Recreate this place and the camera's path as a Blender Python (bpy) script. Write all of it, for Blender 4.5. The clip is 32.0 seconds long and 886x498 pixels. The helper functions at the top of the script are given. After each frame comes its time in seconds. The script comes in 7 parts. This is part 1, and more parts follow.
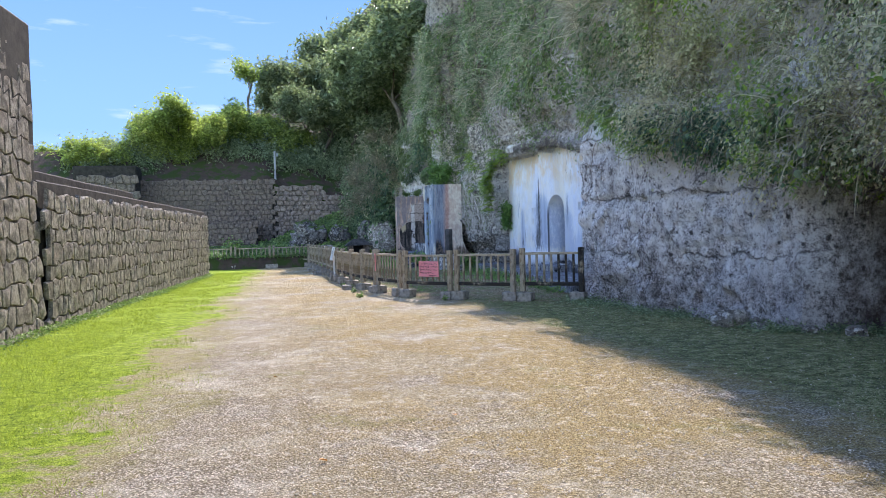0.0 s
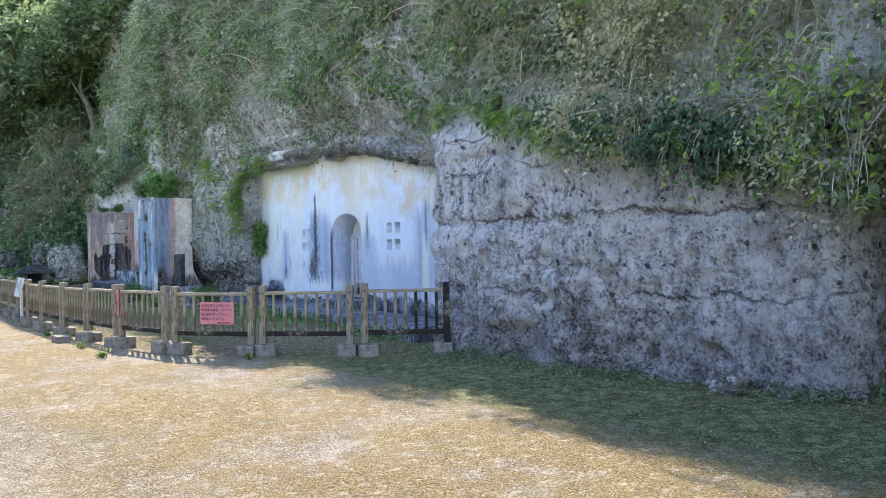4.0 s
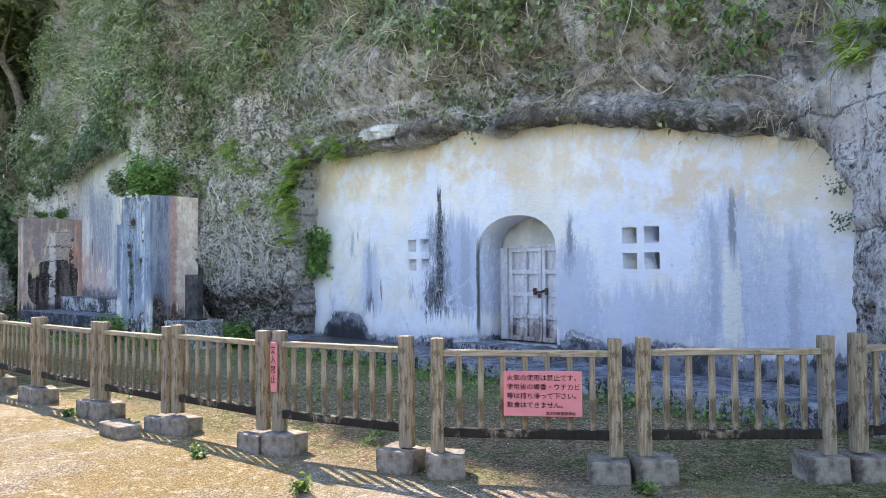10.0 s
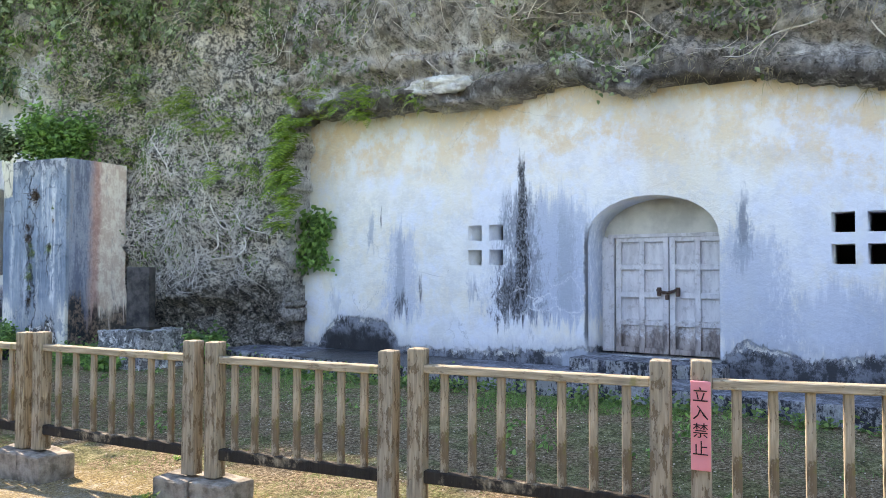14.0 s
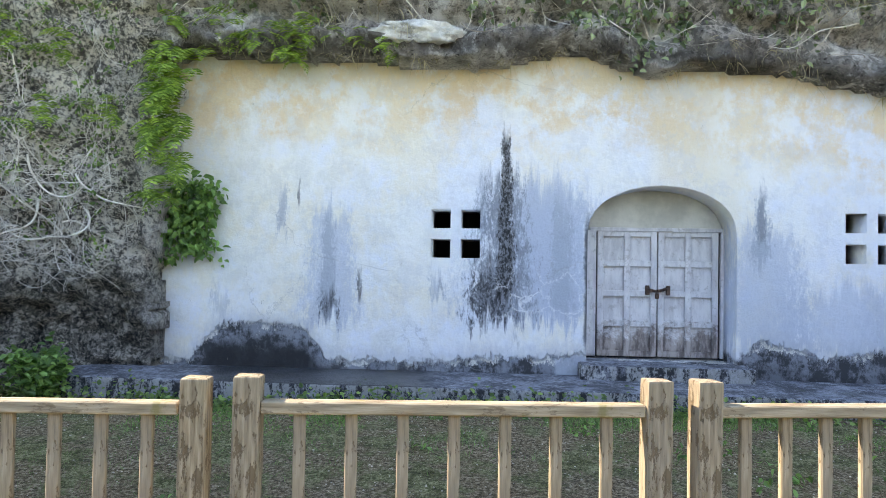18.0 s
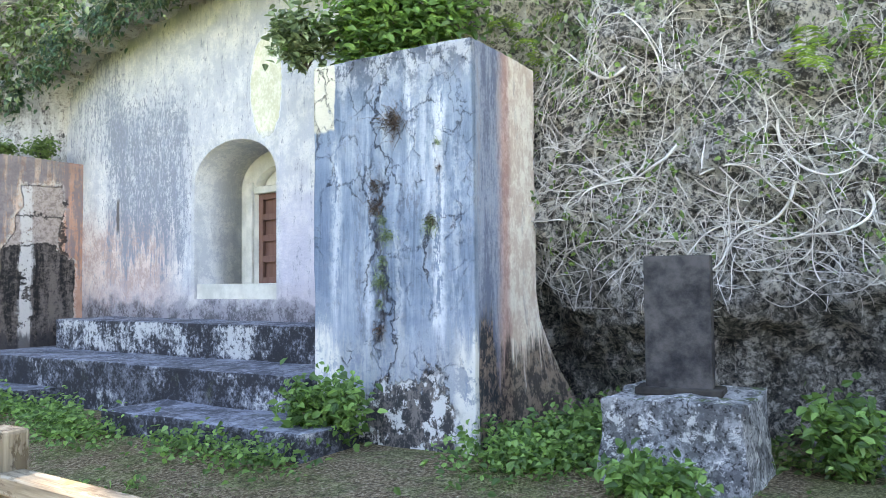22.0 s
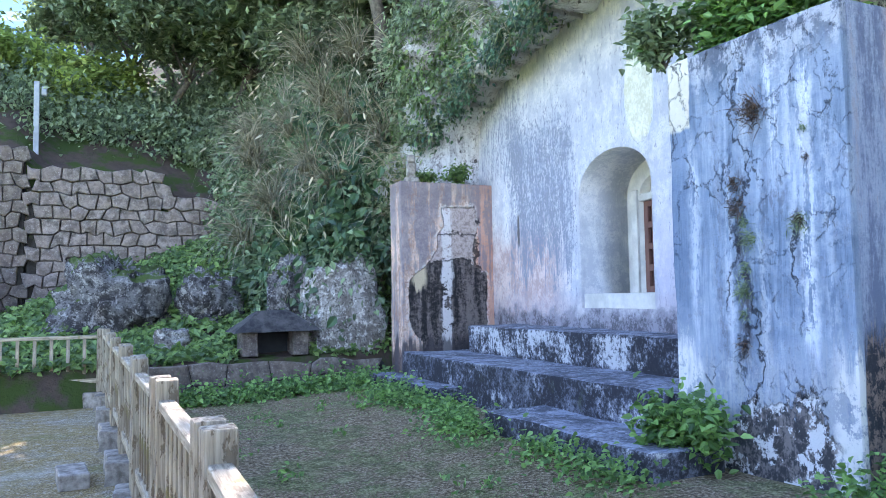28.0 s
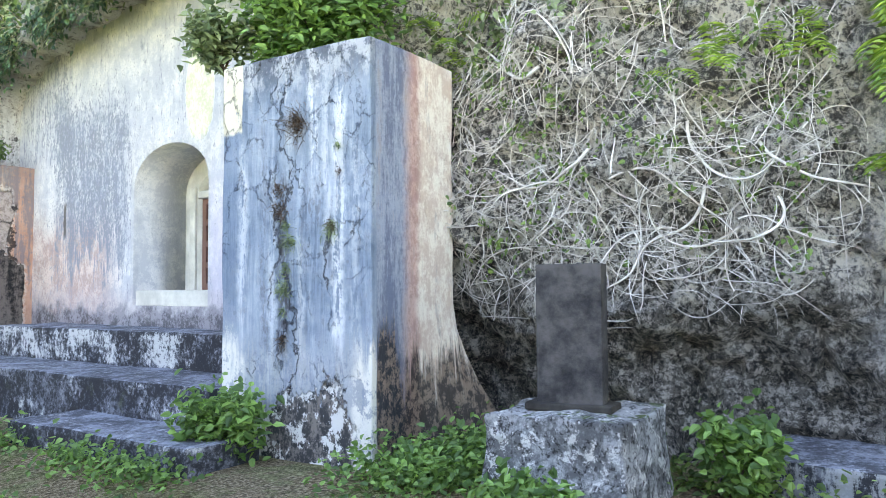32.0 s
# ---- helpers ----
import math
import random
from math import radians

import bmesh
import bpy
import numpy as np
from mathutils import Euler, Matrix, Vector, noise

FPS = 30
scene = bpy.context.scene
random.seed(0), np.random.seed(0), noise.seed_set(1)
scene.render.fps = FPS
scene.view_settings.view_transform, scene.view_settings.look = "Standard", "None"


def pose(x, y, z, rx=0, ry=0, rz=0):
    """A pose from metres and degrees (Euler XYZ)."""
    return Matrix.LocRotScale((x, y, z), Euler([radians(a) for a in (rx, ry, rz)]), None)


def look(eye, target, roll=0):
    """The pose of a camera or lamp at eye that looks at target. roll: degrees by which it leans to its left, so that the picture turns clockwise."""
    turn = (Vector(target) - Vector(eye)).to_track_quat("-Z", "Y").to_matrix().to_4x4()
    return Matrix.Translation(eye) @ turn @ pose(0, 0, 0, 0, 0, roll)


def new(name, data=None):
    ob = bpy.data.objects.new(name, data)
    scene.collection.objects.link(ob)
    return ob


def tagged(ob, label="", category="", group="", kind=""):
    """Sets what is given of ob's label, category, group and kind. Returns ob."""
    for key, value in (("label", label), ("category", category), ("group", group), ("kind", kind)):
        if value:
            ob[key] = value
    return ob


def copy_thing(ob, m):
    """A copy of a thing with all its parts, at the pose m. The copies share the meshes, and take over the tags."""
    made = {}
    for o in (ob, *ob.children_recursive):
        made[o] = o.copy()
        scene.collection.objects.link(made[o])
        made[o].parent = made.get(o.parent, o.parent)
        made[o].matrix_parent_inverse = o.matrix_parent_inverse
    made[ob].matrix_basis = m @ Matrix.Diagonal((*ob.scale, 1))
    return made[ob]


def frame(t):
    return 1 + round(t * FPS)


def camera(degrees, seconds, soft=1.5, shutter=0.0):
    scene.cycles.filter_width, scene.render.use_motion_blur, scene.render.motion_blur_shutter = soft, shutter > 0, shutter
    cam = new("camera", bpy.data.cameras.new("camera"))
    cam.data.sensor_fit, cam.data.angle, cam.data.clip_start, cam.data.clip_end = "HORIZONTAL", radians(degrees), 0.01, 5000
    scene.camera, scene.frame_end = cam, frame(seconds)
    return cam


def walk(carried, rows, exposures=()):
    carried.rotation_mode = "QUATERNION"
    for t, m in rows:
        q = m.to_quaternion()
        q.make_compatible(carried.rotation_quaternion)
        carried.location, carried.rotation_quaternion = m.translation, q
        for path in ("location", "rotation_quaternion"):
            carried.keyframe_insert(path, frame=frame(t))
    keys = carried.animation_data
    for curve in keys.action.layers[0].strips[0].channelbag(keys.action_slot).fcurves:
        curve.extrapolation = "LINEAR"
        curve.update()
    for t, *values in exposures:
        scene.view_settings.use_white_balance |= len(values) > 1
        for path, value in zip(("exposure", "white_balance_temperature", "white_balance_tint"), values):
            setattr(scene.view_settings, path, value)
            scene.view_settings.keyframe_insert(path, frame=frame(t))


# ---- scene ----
cam = camera(60.3, 32.0, 0.65)
METRES, EYE, TILT, LEAN, TURN = 30.0, 1.5, 0.0, 0.0, -14.1
ROWS = [
    (0.0, 0.0, 0.0, 0.0, -0.04, -1.29, 1.58),
    (0.5, -0.0034, 0.0232, -0.0003, -2.03, -1.59, 1.52),
    (1.0, -0.0111, 0.0443, 0.0035, -4.33, -1.54, 1.5),
    (1.5, -0.0169, 0.0641, 0.0052, -7.41, -1.26, 1.4),
    (2.0, -0.0279, 0.0842, 0.0039, -11.41, -0.89, 1.28),
    (2.5, -0.0376, 0.1034, 0.0036, -15.64, -0.47, 1.15),
    (4.5, -0.0797, 0.1901, 0.0042, -26.01, -0.01, 0.94),
    (5.0, -0.0872, 0.2131, 0.0038, -27.13, -0.03, 0.88),
    (5.5, -0.0942, 0.2362, 0.0037, -28.0, -0.06, 0.87),
    (6.0, -0.0998, 0.2594, 0.0041, -28.55, -0.06, 0.86),
    (6.5, -0.1059, 0.2805, 0.005, -28.8, -0.07, 0.83),
    (7.0, -0.1108, 0.3047, 0.0043, -28.9, -0.06, 0.84),
    (7.5, -0.1167, 0.3266, 0.0047, -28.95, 0.1, 0.77),
    (8.0, -0.1207, 0.3484, 0.0052, -29.11, 0.28, 0.77),
    (8.5, -0.1276, 0.3708, 0.0059, -29.56, 0.63, 0.74),
    (9.0, -0.1327, 0.3937, 0.0048, -30.46, 1.05, 0.65),
    (9.5, -0.1393, 0.4162, 0.0045, -31.68, 1.44, 0.59),
    (10.0, -0.1447, 0.4382, 0.004, -33.08, 1.69, 0.51),
    (10.5, -0.1531, 0.461, 0.0042, -34.48, 1.8, 0.48),
    (11.0, -0.1591, 0.4826, 0.0037, -35.72, 1.82, 0.41),
    (11.5, -0.1654, 0.504, 0.0032, -36.9, 1.83, 0.33),
    (12.0, -0.1698, 0.525, 0.0023, -38.26, 1.83, 0.29),
    (12.5, -0.1746, 0.5468, 0.002, -39.95, 1.82, 0.21),
    (13.0, -0.1792, 0.5662, 0.0021, -41.88, 1.81, 0.12),
    (13.5, -0.1824, 0.5878, 0.0015, -44.37, 1.73, 0.02),
    (14.0, -0.1871, 0.609, 0.0016, -47.64, 1.64, -0.09),
    (14.5, -0.1894, 0.6295, 0.0006, -51.64, 1.51, -0.23),
    (15.0, -0.1921, 0.6488, 0.0011, -56.23, 1.47, -0.4),
    (15.5, -0.1915, 0.6708, 0.0, -61.67, 1.47, -0.6),
    (17.5, -0.1981, 0.7572, -0.0006, -76.08, 1.61, -1.02),
    (18.0, -0.1999, 0.7784, -0.0007, -76.74, 1.58, -1.0),
    (18.5, -0.1982, 0.7986, -0.0017, -76.67, 1.55, -0.97),
    (19.0, -0.1962, 0.8207, -0.0016, -75.69, 1.49, -0.91),
    (19.5, -0.1914, 0.8389, -0.0008, -73.36, 1.44, -0.78),
    (20.0, -0.186, 0.8582, -0.0002, -69.28, 1.44, -0.59),
    (20.5, -0.1816, 0.8775, 0.0005, -63.01, 1.6, -0.3),
    (21.0, -0.1768, 0.893, -0.0002, -56.01, 1.86, 0.06),
    (21.5, -0.1704, 0.906, -0.0014, -49.36, 2.21, 0.36),
    (22.0, -0.1618, 0.9117, -0.0028, -43.34, 2.58, 0.6),
    (22.5, -0.1531, 0.9149, -0.0022, -37.84, 2.93, 0.81),
    (23.0, -0.145, 0.915, -0.0024, -32.95, 3.15, 0.91),
    (23.5, -0.1402, 0.9107, -0.0032, -27.87, 3.32, 0.97),
    (24.0, -0.1393, 0.9081, -0.0024, -22.64, 3.46, 1.04),
    (24.5, -0.14, 0.9087, -0.0027, -17.96, 3.55, 1.08),
    (25.0, -0.1409, 0.909, -0.002, -14.0, 3.62, 1.12),
    (25.5, -0.1412, 0.9094, -0.0021, -10.69, 3.68, 1.16),
    (27.5, -0.1376, 0.9063, -0.0021, -8.68, 3.67, 1.07),
    (28.0, -0.1368, 0.9055, -0.0023, -10.97, 3.59, 1.02),
    (28.5, -0.1363, 0.9048, -0.0023, -14.35, 3.51, 0.95),
    (29.0, -0.1356, 0.9031, -0.0021, -18.94, 3.37, 0.88),
    (29.5, -0.1347, 0.9022, -0.0021, -24.54, 3.23, 0.78),
    (30.0, -0.1336, 0.9004, -0.0023, -30.38, 3.09, 0.66),
    (30.5, -0.1328, 0.8992, -0.0028, -36.17, 2.99, 0.48),
    (31.0, -0.1331, 0.8994, -0.0027, -40.17, 2.85, 0.43),
    (31.5, -0.133, 0.8989, -0.0025, -42.15, 2.87, 0.4),
    (32.0, -0.1335, 0.897, -0.0021, -42.39, 2.96, 0.41),
]
BASE_STOPS = 2.0
EXPOSURES = [(t, BASE_STOPS + e, k, tint) for t, e, k, tint in (
    (0.0, -0.12, 6600, 19), (2.5, 0.02, 6600, 17), (4.5, 0.2, 6900, 17), (10.0, 0.3, 7500, 19), (17.5, 0.4, 8300, 15), (21.0, 0.65, 8500, 16), (22.0, 1.05, 8500, 18), (23.0, 1.08, 7900, 18), (24.2, 1.12, 7250, 20), (26.0, 0.95, 6550, 21), (28.5, 1.0, 6500, 21), (30.5, 1.2, 8000, 19), (32.0, 1.25, 8800, 18))]
walk(cam, [(t, pose(0, 0, EYE, TILT, LEAN, TURN) @ pose(METRES * x, METRES * y, METRES * z, 90 + pitch, roll, yaw)) for t, x, y, z, yaw, pitch, roll in ROWS],
     EXPOSURES)

# ---- world, sun ----
SUN_AZ, SUN_EL = 16.5, 43.0            # degrees east of +y, above the horizon
world = bpy.data.worlds.new("sky")
scene.world = world
world.use_nodes = True
wt = world.node_tree
sky = wt.nodes.new("ShaderNodeTexSky")
sky.sky_type, sky.sun_disc = "NISHITA", False
sky.sun_elevation, sky.sun_rotation = radians(SUN_EL), radians(SUN_AZ)
sky.air_density, sky.dust_density, sky.ozone_density = 0.9, 0.0, 1.4
wt.links.new(sky.outputs[0], wt.nodes["Background"].inputs[0])
wt.nodes["Background"].inputs[1].default_value = 0.15
sun = new("sun", bpy.data.lights.new("sun", "SUN"))
sun.data.energy, sun.data.angle, sun.data.color = 2.2, radians(0.4), (1.0, 0.95, 0.87)
SUN_WAY = Vector((math.sin(radians(SUN_AZ)) * math.cos(radians(SUN_EL)), math.cos(radians(SUN_AZ)) * math.cos(radians(SUN_EL)), math.sin(radians(SUN_EL))))
sun.matrix_world = look(SUN_WAY * 60, (0, 0, 0))


# a far backdrop of blue sky with low clouds to the north
def sky_backdrop():
    m = bpy.data.materials.new("blue sky")
    m.use_nodes = True
    t = m.node_tree
    t.nodes.clear()
    out, em, co = t.nodes.new("ShaderNodeOutputMaterial"), t.nodes.new("ShaderNodeEmission"), t.nodes.new("ShaderNodeTexCoord")
    sep, ramp, mix, nz, mp, cr = (t.nodes.new("ShaderNode" + k) for k in ("SeparateXYZ", "ValToRGB", "Mix", "TexNoise", "Mapping", "ValToRGB"))
    t.links.new(co.outputs["Generated"], sep.inputs[0])
    t.links.new(sep.outputs[2], ramp.inputs[0])
    for e, (p, c) in zip((ramp.color_ramp.elements[0], ramp.color_ramp.elements.new(0.3), ramp.color_ramp.elements[-1]), ((0.0, (0.26, 0.36, 0.46)), (0.3, (0.1, 0.2, 0.37)), (1.0, (0.035, 0.1, 0.27)))):
        e.position, e.color = p, (*c, 1)
    mp.inputs["Scale"].default_value = (5, 5, 16)
    nz.inputs["Scale"].default_value, nz.inputs["Detail"].default_value = 1.6, 6
    t.links.new(co.outputs["Generated"], mp.inputs[0])
    t.links.new(mp.outputs[0], nz.inputs["Vector"])
    t.links.new(nz.outputs["Fac"], cr.inputs[0])
    cr.color_ramp.elements[0].position, cr.color_ramp.elements[1].position = 0.6, 0.95
    mix.data_type = "RGBA"
    mix.inputs[7].default_value = (0.36, 0.4, 0.44, 1)
    t.links.new(cr.outputs[0], mix.inputs[0])
    t.links.new(ramp.outputs[0], mix.inputs[6])
    t.links.new(mix.outputs[2], em.inputs[0])
    t.links.new(em.outputs[0], out.inputs[0])
    vs, fs, n = [], [], 40
    for k in range(n + 1):
        a = radians(-36 + 78 * k / n)
        for z in (-20, 230):
            vs.append((400 * math.sin(a), 400 * math.cos(a), z))
        if k:
            fs.append((2 * k - 2, 2 * k, 2 * k + 1, 2 * k - 1))
    me = bpy.data.meshes.new("backdrop")
    me.from_pydata(vs, [], fs)
    me.materials.append(m)
    tagged(new("backdrop", me), "clear blue sky with thin white clouds", "sky", kind="structure")


sky_backdrop()

# ---- node helpers ----
class Shade:
    """A node material, written as expressions."""

    def __init__(self, name):
        self.m = bpy.data.materials.new(name)
        self.m.use_nodes = True
        self.t = self.m.node_tree
        self.b = self.t.nodes["Principled BSDF"]
        self.co = self.node("ShaderNodeTexCoord").outputs["Object"]

    def node(self, kind, **sets):
        n = self.t.nodes.new(kind)
        for k, v in sets.items():
            setattr(n, k, v)
        return n

    def put(self, sock, v):
        if v is None:
            return
        if isinstance(v, bpy.types.NodeSocket):
            self.t.links.new(v, sock)
        elif isinstance(v, (tuple, list)):
            sock.default_value = (*v, 1.0) if len(v) == 3 and sock.type == "RGBA" else v
        else:
            sock.default_value = v

    def op(self, kind, a, b=None, c=None, clamp=False):
        n = self.node("ShaderNodeMath", operation=kind, use_clamp=clamp)
        for s, v in zip(n.inputs, (a, b, c)):
            self.put(s, v)
        return n.outputs[0]

    def add(self, a, b): return self.op("ADD", a, b)
    def sub(self, a, b): return self.op("SUBTRACT", a, b)
    def mul(self, a, b): return self.op("MULTIPLY", a, b)
    def most(self, a, b): return self.op("MAXIMUM", a, b)
    def least(self, a, b): return self.op("MINIMUM", a, b)

    def xyz(self, v=None):
        n = self.node("ShaderNodeSeparateXYZ")
        self.put(n.inputs[0], v or self.co)
        return n.outputs

    def vec(self, x, y, z):
        n = self.node("ShaderNodeCombineXYZ")
        for s, v in zip(n.inputs, (x, y, z)):
            self.put(s, v)
        return n.outputs[0]

    def scaled(self, s, v=None, rot=(0, 0, 0)):
        n = self.node("ShaderNodeMapping")
        self.put(n.inputs["Vector"], v or self.co)
        n.inputs["Scale"].default_value = s
        n.inputs["Rotation"].default_value = rot
        return n.outputs[0]

    def noise(self, scale, detail=4.0, rough=0.55, v=None, warp=0.0):
        n = self.node("ShaderNodeTexNoise")
        self.put(n.inputs["Vector"], v or self.co)
        n.inputs["Scale"].default_value, n.inputs["Detail"].default_value = scale, detail
        n.inputs["Roughness"].default_value, n.inputs["Distortion"].default_value = rough, warp
        return n.outputs["Fac"]

    def cells(self, scale, v=None, feature="F1"):
        n = self.node("ShaderNodeTexVoronoi", feature=feature)
        self.put(n.inputs["Vector"], v or self.co)
        n.inputs["Scale"].default_value = scale
        return n.outputs["Distance"]

    def step(self, x, lo, hi):
        n = self.node("ShaderNodeMapRange", interpolation_type="SMOOTHSTEP")
        self.put(n.inputs[0], x)
        self.put(n.inputs[1], lo)
        self.put(n.inputs[2], hi)
        return n.outputs[0]

    def band(self, x, a, b, soft):
        return self.mul(self.step(x, a - soft, a + soft), self.sub(1.0, self.step(x, b - soft, b + soft)))

    def mix(self, f, a, b, blend="MIX"):
        n = self.node("ShaderNodeMix", data_type="RGBA", blend_type=blend)
        self.put(n.inputs[0], f)
        self.put(n.inputs[6], a)
        self.put(n.inputs[7], b)
        return n.outputs[2]

    def ramp(self, f, stops):
        n = self.node("ShaderNodeValToRGB")
        self.put(n.inputs[0], f)
        e = n.color_ramp.elements
        while len(e) < len(stops):
            e.new(0.5)
        for k, (p, c) in zip(e, stops):
            k.position, k.color = p, (*c, 1.0)
        return n.outputs[0]

    def chance(self): return self.node("ShaderNodeObjectInfo").outputs["Random"]
    def island(self): return self.node("ShaderNodeNewGeometry").outputs["Random Per Island"]

    def done(self, color, rough=0.9, bump=None, far=0.01, strength=1.0, spec=0.3, **more):
        self.put(self.b.inputs["Base Color"], color)
        self.put(self.b.inputs["Roughness"], rough)
        self.b.inputs["Specular IOR Level"].default_value = spec
        for k, v in more.items():
            self.put(self.b.inputs[k], v)
        if bump is not None:
            n = self.node("ShaderNodeBump")
            n.inputs["Strength"].default_value, n.inputs["Distance"].default_value = strength, far
            self.put(n.inputs["Height"], bump)
            self.t.links.new(n.outputs[0], self.b.inputs["Normal"])
        return self.m


# ---- materials ----
def rock_mat():
    s = Shade("weathered limestone")
    x, y, z = s.xyz()
    n0, n1, n2, n3, n4 = s.noise(0.5, 5, 0.6), s.noise(1.6, 7, 0.7), s.noise(6.0, 9, 0.78), s.noise(22, 8, 0.8), s.noise(60, 5, 0.8)
    rag = s.sub(s.noise(3.0, 8, 0.75), 0.5)
    v = s.add(s.mul(n1, 0.14), s.add(s.mul(n2, 0.3), s.add(s.mul(n3, 0.38), s.mul(n4, 0.18))))
    fall = s.noise(6.5, 8, 0.8, s.scaled((1, 1, 0.16)), 0.3)
    v = s.add(v, s.mul(s.sub(fall, 0.5), s.mul(s.step(s.add(z, s.mul(rag, 1.2)), 0.9, 2.0), 0.34)))
    v = s.add(v, s.add(s.mul(s.sub(s.least(z, 3.5), 1.7), 0.012), s.mul(s.sub(s.noise(0.75, 5, 0.6), 0.5), 0.13)))
    c = s.ramp(v, [(0.42, (0.05, 0.047, 0.047)), (0.45, (0.32, 0.295, 0.285)), (0.48, (0.58, 0.54, 0.52)), (0.508, (0.82, 0.78, 0.755)), (0.54, (1.0, 0.98, 0.96))])
    # smooth faces where the rock was dressed
    dressed = s.mul(s.step(s.add(n0, s.mul(rag, 0.3)), 0.5, 0.58), s.step(s.add(z, s.mul(rag, 1.5)), 1.6, 2.3))
    c = s.mix(s.mul(dressed, 0.55), c, s.mix(s.step(s.noise(3.5, 9, 0.75), 0.42, 0.58), (0.52, 0.48, 0.47), (0.82, 0.77, 0.74)))
    c = s.mix(s.mul(s.step(s.noise(0.8, 6, 0.65, warp=0.3), 0.54, 0.64), 0.3), c, (0.34, 0.26, 0.19))
    streak = s.step(s.noise(1.8, 8, 0.75, s.scaled((1, 1, 0.14)), 0.3), 0.5, 0.6)
    c = s.mix(s.mul(streak, 0.3), c, (0.16, 0.15, 0.155))
    # white lichen crusts in patches
    patch = s.step(s.noise(0.9, 6, 0.7, s.scaled((1, 1, 0.6))), 0.47, 0.58)
    crust = s.step(s.add(s.mul(n2, 0.5), s.mul(s.noise(13, 9, 0.82), 0.5)), 0.525, 0.545)
    c = s.mix(s.mul(s.mul(crust, s.add(0.25, s.mul(patch, 0.75))), 0.75), c, (0.9, 0.88, 0.86))
    # black pits and holes: the shade inside them is put into the colour
    warp = s.vec(x, s.add(y, s.mul(n3, 0.12)), s.add(z, s.mul(n2, 0.2)))
    pit = s.sub(1.0, s.step(s.add(s.cells(13, warp), s.mul(s.sub(n2, 0.5), 0.9)), 0.1, 0.17))
    hole = s.sub(1.0, s.step(s.add(s.cells(4.5, warp), s.mul(s.sub(n2, 0.5), 0.9)), 0.1, 0.16))
    c = s.mix(s.mul(s.most(pit, hole), 0.85), c, (0.035, 0.032, 0.032))
    # beds: thin dark joints with pale edges below them
    bed = s.add(z, s.add(s.mul(s.sub(n1, 0.5), 0.5), s.mul(rag, 0.12)))
    for at in (1.0, 2.02, 2.75, 3.3):
        here = s.step(s.noise(0.6, 4, 0.6, s.vec(x, s.add(y, at * 7), 0.0)), 0.44, 0.52)
        c = s.mix(s.mul(s.mul(s.band(bed, at, at + 0.03, 0.02), here), 0.85), c, (0.05, 0.042, 0.04))
        c = s.mix(s.mul(s.mul(s.band(bed, at - 0.13, at - 0.03, 0.04), s.mul(here, s.step(n3, 0.47, 0.54))), 0.7), c, (0.88, 0.86, 0.84))
    drip = s.mul(s.band(s.add(y, s.mul(rag, 0.1)), 12.64, 12.74, 0.03), s.band(s.add(z, s.mul(rag, 0.5)), 0.45, 1.75, 0.12))
    c = s.mix(s.mul(s.mul(drip, s.step(n3, 0.4, 0.48)), 0.85), c, (0.9, 0.88, 0.83))
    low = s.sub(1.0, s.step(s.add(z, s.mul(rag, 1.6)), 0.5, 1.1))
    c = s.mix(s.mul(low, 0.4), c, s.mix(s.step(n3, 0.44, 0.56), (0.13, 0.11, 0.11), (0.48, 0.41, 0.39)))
    # brown root-bound rock between the tombs, speckled near-black towards its foot
    bay = s.band(s.add(y, s.mul(rag, 1.2)), 27.4, 32.4, 0.25)
    brown = s.mix(s.step(s.add(s.mul(s.noise(5, 9, 0.8), 0.4), s.mul(s.noise(19, 8, 0.82), 0.6)), 0.46, 0.54), (0.045, 0.04, 0.034), (0.8, 0.74, 0.64))
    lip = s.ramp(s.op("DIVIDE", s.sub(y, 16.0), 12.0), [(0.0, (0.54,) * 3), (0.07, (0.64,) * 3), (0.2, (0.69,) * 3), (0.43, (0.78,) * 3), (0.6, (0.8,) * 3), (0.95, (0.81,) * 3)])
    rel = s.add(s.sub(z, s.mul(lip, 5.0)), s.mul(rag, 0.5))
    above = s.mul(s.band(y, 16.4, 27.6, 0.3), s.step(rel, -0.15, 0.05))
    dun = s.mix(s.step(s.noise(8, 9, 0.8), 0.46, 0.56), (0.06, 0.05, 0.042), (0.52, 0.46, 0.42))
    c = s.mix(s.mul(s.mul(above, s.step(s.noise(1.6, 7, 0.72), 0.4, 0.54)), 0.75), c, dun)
    # dark underside of the overhang: its shade is put into the rock colour
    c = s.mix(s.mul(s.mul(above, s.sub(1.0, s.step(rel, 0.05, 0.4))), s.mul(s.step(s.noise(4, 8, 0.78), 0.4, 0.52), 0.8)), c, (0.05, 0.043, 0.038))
    # cave mouth: brown rock, with the dark of the opening put into its colour
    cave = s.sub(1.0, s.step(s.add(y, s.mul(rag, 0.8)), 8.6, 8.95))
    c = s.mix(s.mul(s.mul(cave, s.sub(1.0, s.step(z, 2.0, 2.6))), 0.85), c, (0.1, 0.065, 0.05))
    c = s.mix(s.mul(s.mul(bay, s.step(s.noise(1.7, 6, 0.7), 0.24, 0.4)), 0.9), c, brown)
    # broad dark olive patches: shading of hollows put into the colour
    c = s.mix(s.mul(s.mul(bay, s.step(s.noise(1.1, 6, 0.68), 0.5, 0.6)), 0.3), c, (0.08, 0.08, 0.05))
    bayfoot = s.mul(bay, s.sub(1.0, s.step(s.add(z, s.mul(rag, 1.1)), 1.25, 1.6)))
